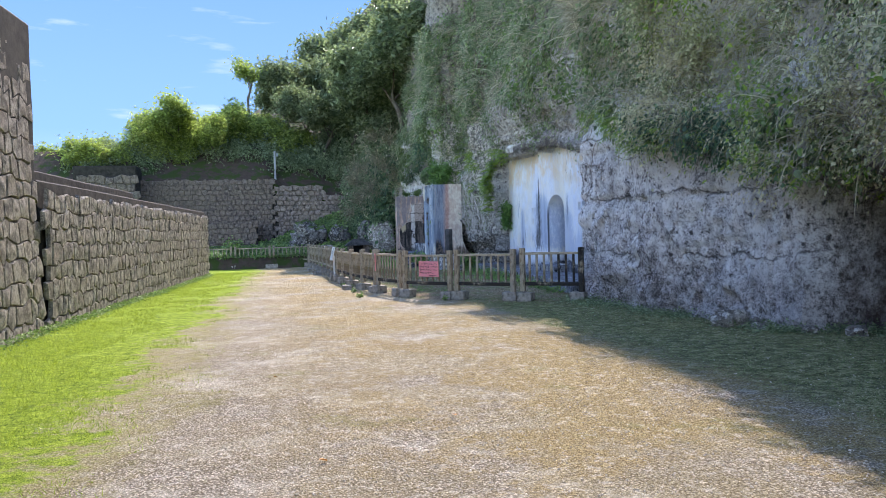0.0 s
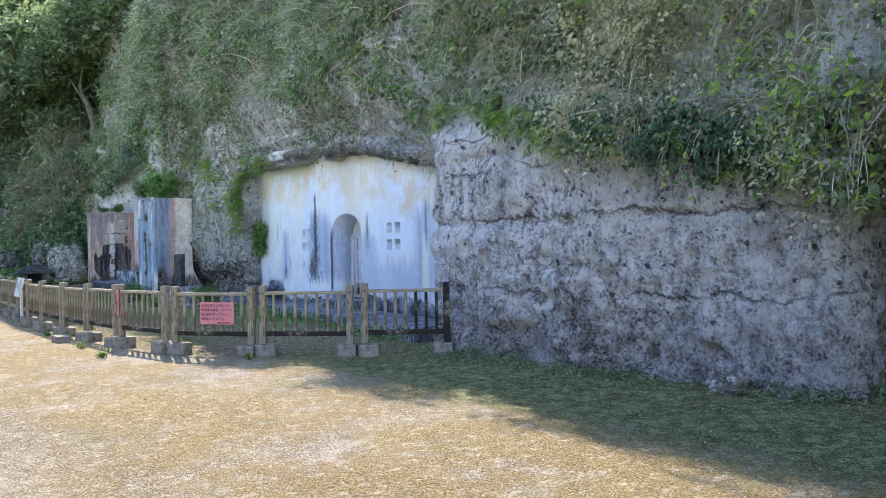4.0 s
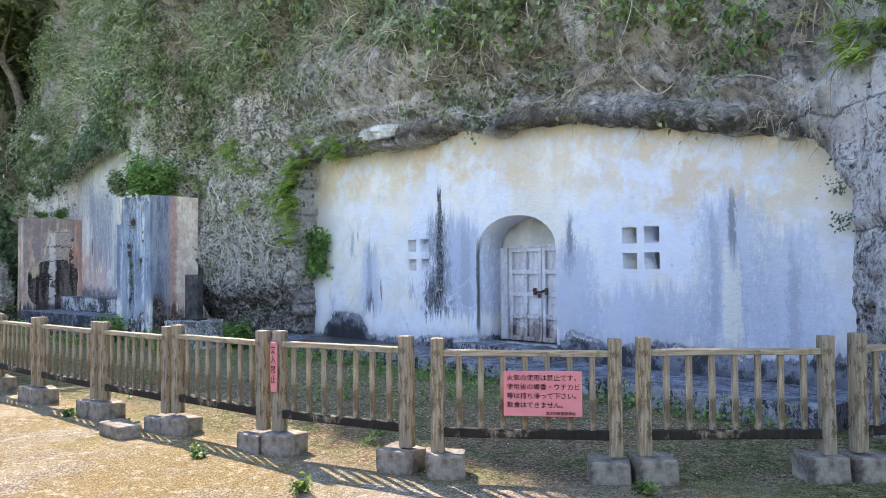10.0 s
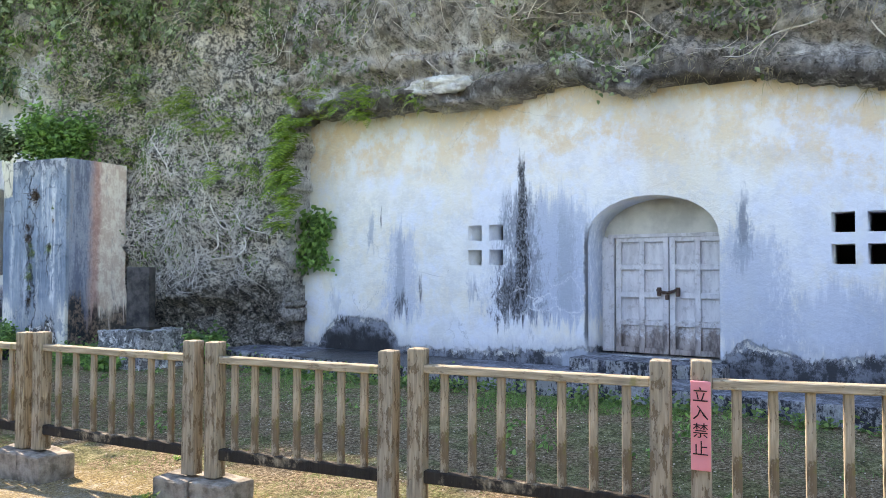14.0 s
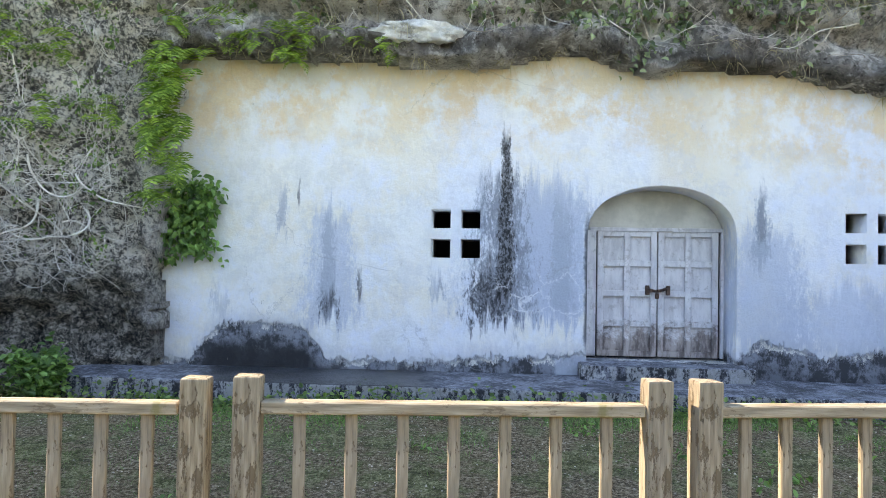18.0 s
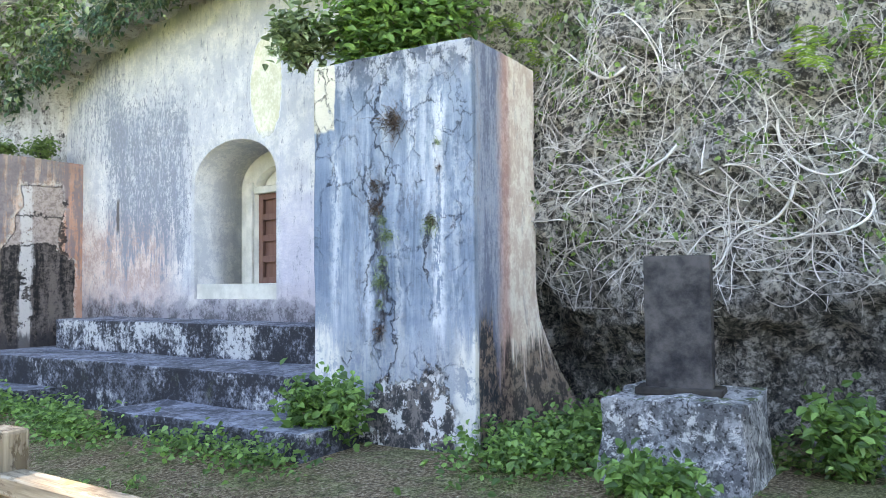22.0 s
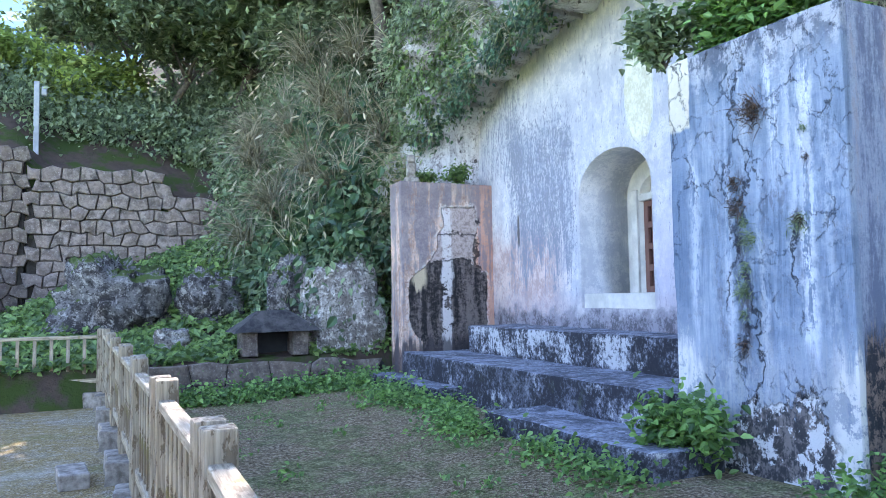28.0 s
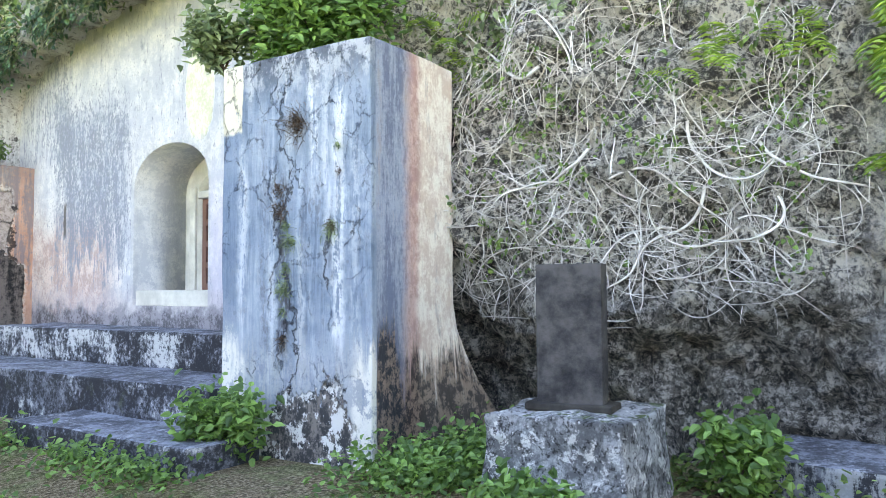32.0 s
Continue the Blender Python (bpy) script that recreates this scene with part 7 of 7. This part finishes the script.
    for k in range(110):
        x, y = RNG.uniform(5.8, 8.6), RNG.uniform(41.0, 46.4)
        p = np.array([x, y, float(bank_z(x, y)) + RNG.uniform(0.6, 2.6) * float(ease(x, 4.8, 7))])
        d, r, pts = unit(np.array([RNG.normal() * 0.5 - 0.3, RNG.normal() * 0.4 - 0.4, 1.0])), RNG.uniform(0.7, 1.5), []
        for s in range(9):
            pts.append(p)
            p = p + d * r / 9
            d = unit(d + np.array([-0.03, -0.05, -0.2]))
        out.append(tube(pts, np.linspace(0.005, 0.003, 9), 4))
        out.append(tube([p, p + d * 0.06, p + d * 0.14, p + d * 0.24], [0.004, 0.022, 0.02, 0.003], 5))
    stuff("plumes", merge(*out), PLUME, "pale seed plumes of tall reeds on the slope", "grass")
    # bushes added on the cliff rim to shape the edge of its shadow
    m = 190
    y, z = RNG.uniform(3, 47, m), 15.4 + RNG.uniform(-0.2, 0.5, m)
    leaf_clumps(np.stack([cliff_at(y, np.full(m, 15.2)) + RNG.uniform(-0.1, 1.2, m), y, z], -1), 190, 0.24, 0.15, IVY, "clifftop_bushes", "bushes added along the cliff top to shape its shadow", shape=small_leaves)


build_trees()

# ---- writing ----
def letters(text, size, at, mat, parent, name="character", vertical=False):
    """Raised characters on a board that looks along its own -y; at is the first one's lower left corner."""
    for k, sign in enumerate(text):
        cu = bpy.data.curves.new(name, "FONT")
        cu.body, cu.size, cu.extrude, cu.resolution_u = sign, size, 0.0006, 2
        tmp = new("tmp", cu)
        bpy.context.view_layer.update()
        me = bpy.data.meshes.new_from_object(tmp.evaluated_get(bpy.context.evaluated_depsgraph_get()))
        bpy.data.objects.remove(tmp)
        bpy.data.curves.remove(cu)
        me.transform(pose(at[0] + (0 if vertical else k * size), at[1], at[2] - (k * size * 1.12 if vertical else 0), 90, 0, 0))
        bm = bmesh.new()
        bm.from_mesh(me)
        bpy.data.meshes.remove(me)
        part(name, bm, mat, parent)


def build_signs():
    x0, y0, x1, y1 = PANELS[2]
    a = math.degrees(math.atan2(y1 - y0, x1 - x0))
    d = Vector((x1 - x0, y1 - y0, 0)).normalized()
    out = Vector((-d.y, d.x, 0))
    if out.x > 0:
        out = -out
    c = Vector((4.03, 17.4, 0)) + out * 0.03
    e = thing("warning_sign", (c.x, c.y, 0.64), "pink rectangular notice with dark writing on the fence", "sign", turn=a + 180)
    part("board", block((0.62, 0.012, 0.36), (0, 0, 0), 0.004), PINK, e)
    for k, t in enumerate(("火気の使用は禁止です。", "使用後の線香・ウチカビ", "等は持ち帰って下さい。", "飲食はできません。")):
        letters(t, 0.053, (-0.285, -0.009, 0.108 - 0.072 * k), INK, e)
    letters("浦添市教育委員会", 0.03, (0.02, -0.009, -0.165), INK, e)
    e = thing("prohibition_sign", (3.13, 19.79, 0.75), "narrow pink upright notice nailed to a fence post", "sign", turn=-90)
    part("board", block((0.1, 0.012, 0.46), (0, 0, 0), 0.003), PINK, e)
    letters("立入禁止", 0.082, (-0.041, -0.009, 0.13), INK, e, vertical=True)
    e = thing("alarm_label", (2.825, 26.42, 0.76), "small white upright label on a fence post", "label", turn=-90)
    part("board", block((0.045, 0.006, 0.16), (0, 0, 0), 0.002), PAPER, e)
    letters("防犯装置作動中", 0.02, (-0.01, -0.005, 0.055), INK, e, vertical=True)
    # the leaning board on its post
    e = thing("information_board", (2.79, 27.21, float(ground_z(2.7, 27.1))), "white printed information board on a post before the fence", "sign", turn=-90)
    b = part("board", block((0.62, 0.03, 0.46), (0, 0, 0), 0.006), PAPER, e)
    b.matrix_basis = pose(0, 0.0, 0.95, -14, 0, 0)
    part("frame", joined(block((0.64, 0.04, 0.018), (0, 0, 0.235)), block((0.64, 0.04, 0.018), (0, 0, -0.235)), block((0.018, 0.04, 0.45), (0.315, 0, 0)), block((0.018, 0.04, 0.45), (-0.315, 0, 0))), PAPER, b)
    letters("浦添ようどれ", 0.034, (0.25, -0.017, 0.1), GREYINK, b, "title", vertical=True)
    for k in range(9):
        part("text_column", joined(*[block((0.011, 0.002, 0.01), (0.2 - 0.026 * k, -0.0165, 0.18 - 0.016 * j)) for j in range(20 - 3 * (k % 2))]), GREYINK, b, "column of small print")
    plan = part("site_plan", joined(block((0.22, 0.002, 0.16), (-0.19, -0.0165, 0.05))), LIGHTGREY, b, "grey printed plan of the tombs")
    for k, (x, z, w, h) in enumerate(((-0.23, 0.03, 0.09, 0.035), (-0.15, 0.06, 0.07, 0.05), (-0.22, 0.08, 0.05, 0.02), (-0.14, 0.005, 0.05, 0.02))):
        part("plan_block", block((w, 0.002, h), (x, -0.0185, z)), GREYINK, plan)
    part("post", block((0.1, 0.06, 0.9), (0, 0.05, 0.42), 0.008), PAPER, e)
    part("footing", block((0.34, 0.3, 0.2), (0, 0.04, 0.06), 0.015, wear=0.008), CONCRETE, e)


# ---- stones and small things ----
def boulder(name, at, size, label, seed, cat="rock", mat=None, cuts=30, amp=0.3, turn=0.0):
    bm = bmesh.new()
    bmesh.ops.create_uvsphere(bm, u_segments=cuts * 2, v_segments=cuts, radius=1.0)
    off = Vector((seed * 3.1, seed * 1.7, seed))
    for v in bm.verts:
        p = v.co.copy()
        k = max(abs(p.x), abs(p.y), abs(p.z))
        p = p * (1 + 0.35 * (1 / k - 1))
        f = 1 + amp * noise.noise(p * 1.3 + off) + amp * 0.7 * noise.noise(p * 3.1 + off) + amp * 0.5 * noise.noise(p * 7.0 + off) + amp * 0.3 * noise.noise(p * 15.0 + off)
        v.co = Vector((p.x * size[0], p.y * size[1], p.z * size[2])) * f
    for f in bm.faces:
        f.smooth = True
    me = bpy.data.meshes.new(name)
    bm.to_mesh(me)
    bm.free()
    me.materials.append(mat or ROCK)
    ob = tagged(new(name, me), label, cat)
    ob.matrix_basis = pose(*at, 0, 0, turn)
    return ob


def build_stones():
    boulder("boulder", (3.1, 42.6, float(bank_z(3.1, 42.6)) + 0.25), (0.9, 0.65, 1.0), "large weathered limestone boulder on the grassy bank", 1, amp=0.3, mat=HILLROCK, cuts=40)
    boulder("boulder", (4.75, 42.2, float(bank_z(4.75, 42.2)) + 0.2), (0.5, 0.45, 0.6), "dark limestone boulder on the grassy bank", 2, amp=0.3, mat=HILLROCK, cuts=36)
    boulder("boulder", (3.95, 40.9, float(bank_z(3.95, 40.9)) + 0.12), (0.28, 0.25, 0.22), "small pale rock on the bank", 3, mat=CREAMROCK)
    boulder("outcrop", (6.8, 40.55, 0.95), (0.72, 0.6, 1.2), "tall pale limestone outcrop beside the wing wall", 4, amp=0.22, cuts=36, mat=CREAMROCK)
    boulder("outcrop", (6.05, 41.3, 1.35), (0.45, 0.45, 0.8), "dark limestone outcrop overgrown with leaves", 5, amp=0.35, mat=HILLROCK)
    for k, (x, y, s) in enumerate(((6.95, 10.1, 0.25), (7.25, 9.75, 0.14), (7.45, 9.4, 0.12), (7.4, 8.9, 0.1), (7.7, 8.4, 0.13), (8.3, 8.2, 0.17), (8.0, 7.9, 0.2), (8.6, 8.4, 0.14), (8.9, 8.0, 0.12), (7.1, 9.5, 0.08))):
        boulder("fallen_rock", (x, y, float(ground_z(x, y)) + s * 0.35), (s, s * 0.8, s * 0.6), "pale fallen rock at the foot of the cliff", 10 + k, amp=0.35, cuts=12, turn=40 * k, mat=CREAMROCK)
    boulder("lip_rock", (float(facade_x(24.3)) - 0.42, 24.3, 4.22), (0.3, 0.5, 0.14), "white-faced rock jutting over the tomb front", 30, amp=0.25, mat=PALEROCK)
    # memorial stone on its block
    e = thing("stele", (7.6, 29.27, 0.62), "plain black upright memorial slab on a rough stone block", "memorial", turn=-84)
    part("slab", block((0.47, 0.14, 0.98), (0, 0, 0.49), 0.008, 2, 0.003, 3), DARKSTONE, e)
    part("socket", block((0.62, 0.26, 0.06), (0, 0, 0.0), 0.02, 2, 0.01, 3), MORTAR, e, "mossy stone socket")
    bm = block((0.88, 0.98, 0.75), (7.58, 29.23, 0.23), 0.02, 2, 0.04, 16)
    for v in bm.verts:
        k = 1 + 0.16 * max(0.0, 0.35 - v.co.z)
        v.co.y = 29.22 + (v.co.y - 29.22) * k
        v.co.x = 7.9 + (v.co.x - 7.9) * k
    me = bpy.data.meshes.new("stone_block")
    bm.to_mesh(me)
    bm.free()
    me.materials.append(LICHEN)
    tagged(new("stone_block", me), "rough lichened stone block under the black slab", "stone block")
    # offering shrine
    z = 0.5
    e = thing("stone_shrine", (5.5, 40.15, z), "small dark stone shrine with a hipped roof", "shrine")
    for k in (-1, 1):
        part("side_stone", block((0.26, 0.5, 0.42), (0.42 * k, 0.1, 0.21), 0.02, 1, 0.012, 2), OLDSTONE, e)
    # near-black back: the shade inside the shrine is put into its colour
    part("back_stone", block((0.7, 0.1, 0.42), (0, 0.34, 0.21), 0.01), DARK, e)
    bm = block((1.42, 0.85, 0.34), (0, 0.1, 0.58), 0, 1, 0, 5)
    for v in bm.verts:
        t = max(0.0, (v.co.z - 0.42) / 0.32)
        v.co.x *= 1 - 0.62 * t
        v.co.y = 0.1 + (v.co.y - 0.1) * (1 - 0.7 * t)
        v.co += 0.02 * Vector(noise.noise_vector(v.co * 5))
    part("roof", bm, DARKSTONE, e, "dark mossy roof stone")
    # guardian statue on the low wing wall
    bm = joined(block((0.26, 0.2, 0.1), (0, 0, 0.05), 0.02), block((0.17, 0.15, 0.3), (0, 0, 0.22), 0.06, 3), block((0.15, 0.14, 0.14), (0, -0.03, 0.42), 0.05, 3))
    me = bpy.data.meshes.new("guardian_statue")
    bm.to_mesh(me)
    bm.free()
    me.materials.append(CONCRETE)
    ob = tagged(new("guardian_statue", me), "small weathered stone guardian statue on the wing wall", "statue")
    ob.matrix_basis = pose(7.72, 39.42, 3.4, 0, 0, -20)
    # camera post on the hill
    z = float(hill_z(1.55, 47.4))
    e = thing("lamp_post", (1.55, 47.4, z), "pale grey metal post with a small floodlight", "lamp post")
    part("pole", block((0.12, 0.12, 1.75), (0, 0, 0.75), 0.01), STEEL, e)
    part("floodlight", block((0.12, 0.12, 0.22), (0.16, -0.02, 1.4), 0.02), STEEL, e)
    for k, (x, y, s) in enumerate(((2.62, 21.85, 0.2), (2.55, 34.7, 0.24), (2.6, 31.6, 0.2))):
        e = thing("loose_block", (x, y, float(ground_z(x, y))), "flat loose concrete block on the gravel beside the fence", "block", turn=90 + 5 * k)
        part("block", block((0.5, 0.24, 0.14), (0, 0, 0.06), 0.012, 1, 0.006, 2), CONCRETE, e)


def shrub(name, at, size, n, leaf, mat, label, stems=7, seed=1):
    """A bush: thin stems and many leaves."""
    g = np.random.default_rng(seed)
    e = thing(name, at, label, "shrub")
    rods, tips = [], []
    for k in range(stems):
        a = g.uniform(0, 6.28)
        d = np.array([math.cos(a) * size[0] * 0.7, math.sin(a) * size[1] * 0.7, size[2] * g.uniform(0.6, 1.0)])
        pts = [d * t + np.array([0, 0, 0.12 * size[2] * math.sin(3 * t)]) for t in np.linspace(0, 1, 6)]
        rods.append(tube(pts, np.linspace(0.012, 0.004, 6), 4))
        tips += pts[2:]
    tips = np.array(tips)
    v, f = merge(*rods)
    ob = new("stems", mesh_from("stems", v, f, BARK))
    ob.parent = e
    base = tips[g.integers(0, len(tips), n)] + g.normal(size=(n, 3)) * np.array(size) * 0.22
    base[:, 2] = np.maximum(base[:, 2], 0.02)
    face = unit(np.array([-0.4, -0.2, 0.9]) + g.normal(size=(n, 3)) * 0.5)
    way = unit(np.cross(face, unit(g.normal(size=(n, 3)))))
    L = g.uniform(0.6, 1.3, n) * leaf
    v, f = leaf_quads(base, way, face, L, L * 0.6)
    ob = new("leaves", mesh_from("leaves", v, f, mat))
    ob.parent = e


def build_shrubs():
    shrub("wall_top_bush", (8.1, 32.1, 3.45), (0.6, 0.8, 0.8), 5200, 0.1, WEED, "leafy bush growing on the blue wing wall", 12, 1)
    shrub("wall_top_bush", (7.7, 33.0, 3.6), (0.35, 0.4, 0.5), 900, 0.11, IVY, "bush behind the blue wing wall", 8, 2)
    shrub("fig_bush", (7.05, 32.2, 0.0), (0.36, 0.4, 0.5), 1500, 0.085, WEED, "broad-leaved weed at the foot of the blue wall", 8, 3)
    shrub("fig_bush", (8.05, 28.3, 0.0), (0.28, 0.3, 0.5), 1000, 0.09, WEED, "broad-leaved bush beside the stone block", 7, 4)
    shrub("fig_bush", (6.9, 29.3, -0.05), (0.2, 0.4, 0.25), 800, 0.08, WEED, "bright weeds before the stone block", 7, 5)
    shrub("wing_wall_bush", (8.55, 39.35, 3.38), (0.25, 0.2, 0.3), 500, 0.07, BRIGHT, "small bush on top of the pink wing wall", 8, 6)
    shrub("wing_wall_bush", (8.0, 39.4, 3.38), (0.3, 0.15, 0.2), 400, 0.07, BRIGHT, "small creeper on top of the pink wing wall", 8, 7)
    shrub("path_bush", (-0.9, 41.2, 0.3), (0.6, 0.5, 0.9), 900, 0.12, BRIGHT, "pale green bush behind the far fence", 9, 8)
    for k, (x, y) in enumerate(((2.6, 20.2), (2.75, 21.9), (2.55, 18.6), (4.2, 16.6), (2.7, 23.4))):
        shrub("fence_weed", (x, y, float(ground_z(x, y)) - 0.01), (0.09, 0.09, 0.1), 70, 0.05, BRIGHT, "small green weed beside a fence footing", 6, 20 + k)
    g = np.random.default_rng(5)
    for name, mat, label, spots in (
            ("crack_weeds", DEADWEED, "dry weeds rooted in the cracks of the blue wall", ((31.68, 2.85, 0.13, 190), (31.88, 2.3, 0.06, 90), (31.86, 2.12, 0.07, 120), (31.27, 1.96, 0.05, 60), (31.84, 1.0, 0.06, 60), (31.2, 2.4, 0.03, 30))),
            ("crack_ferns", IVY, "small dark green plants in the cracks of the blue wall", ((31.8, 1.98, 0.05, 70), (31.75, 1.84, 0.07, 120), (31.8, 1.62, 0.05, 70), (31.82, 1.45, 0.07, 120), (31.83, 1.25, 0.04, 50), (31.28, 1.93, 0.07, 120), (31.21, 2.62, 0.03, 40)))):
        out = []
        for y0, z0, r, n in spots:
            p = np.stack([np.full(n, 7.37), y0 + g.normal(size=n) * r * 0.5, z0 + g.normal(size=n) * r * 0.5], -1)
            way = unit(np.array([-0.6, 0, 0.1]) + g.normal(size=(n, 3)) * 0.7)
            out.append(blades(p, way, g.uniform(0.6, 2.5, n), g.uniform(0.6, 1.8, n) * r, np.full(n, 0.007), 3))
        stuff(name, merge(*out), mat, label)


def build_litter():
    """A dry twig and a few fallen leaves on the gravel."""
    g = np.random.default_rng(9)
    pts = [(-1.0 + 0.1 * k, 4.6 + 0.03 * k + 0.02 * math.sin(2 * k), 0) for k in range(5)]
    pts = [(x, y, float(ground_z(x, y)) + 0.012) for x, y, z in pts]
    v, f = tube(pts, np.linspace(0.008, 0.004, 5), 5)
    tagged(new("fallen_twig", mesh_from("fallen_twig", v, f, BARK)), "short dry twig lying on the gravel path", "twig")
    for k, (x, y) in enumerate(((-1.72, 3.85), (-1.66, 3.9), (0.4, 5.2), (-2.3, 6.6), (1.6, 6.1), (0.2, 8.4), (1.9, 14.2))):
        b = np.array([[x, y, float(ground_z(x, y)) + 0.03]])
        way = unit(g.normal(size=(1, 3)) * np.array([1, 1, 0.2]))
        v, f = leaf_quads(b, way, np.array([[0.1, 0.1, 1.0]]), np.array([0.07]), np.array([0.045]))
        tagged(new("fallen_leaf", mesh_from("fallen_leaf", v, f, DEADLEAF)), "dry orange-brown leaf fallen on the path", "leaf")


DEADLEAF = leaf_mat("dead leaf", (0.3, 0.12, 0.02), (0.7, 0.3, 0.04), 0.2)
PALEROCK = stone_mat("pale lichened rock", (0.45, 0.44, 0.42), (0.92, 0.91, 0.88), (0.7, 0.69, 0.66))
build_signs()
build_stones()
build_shrubs()
build_litter()
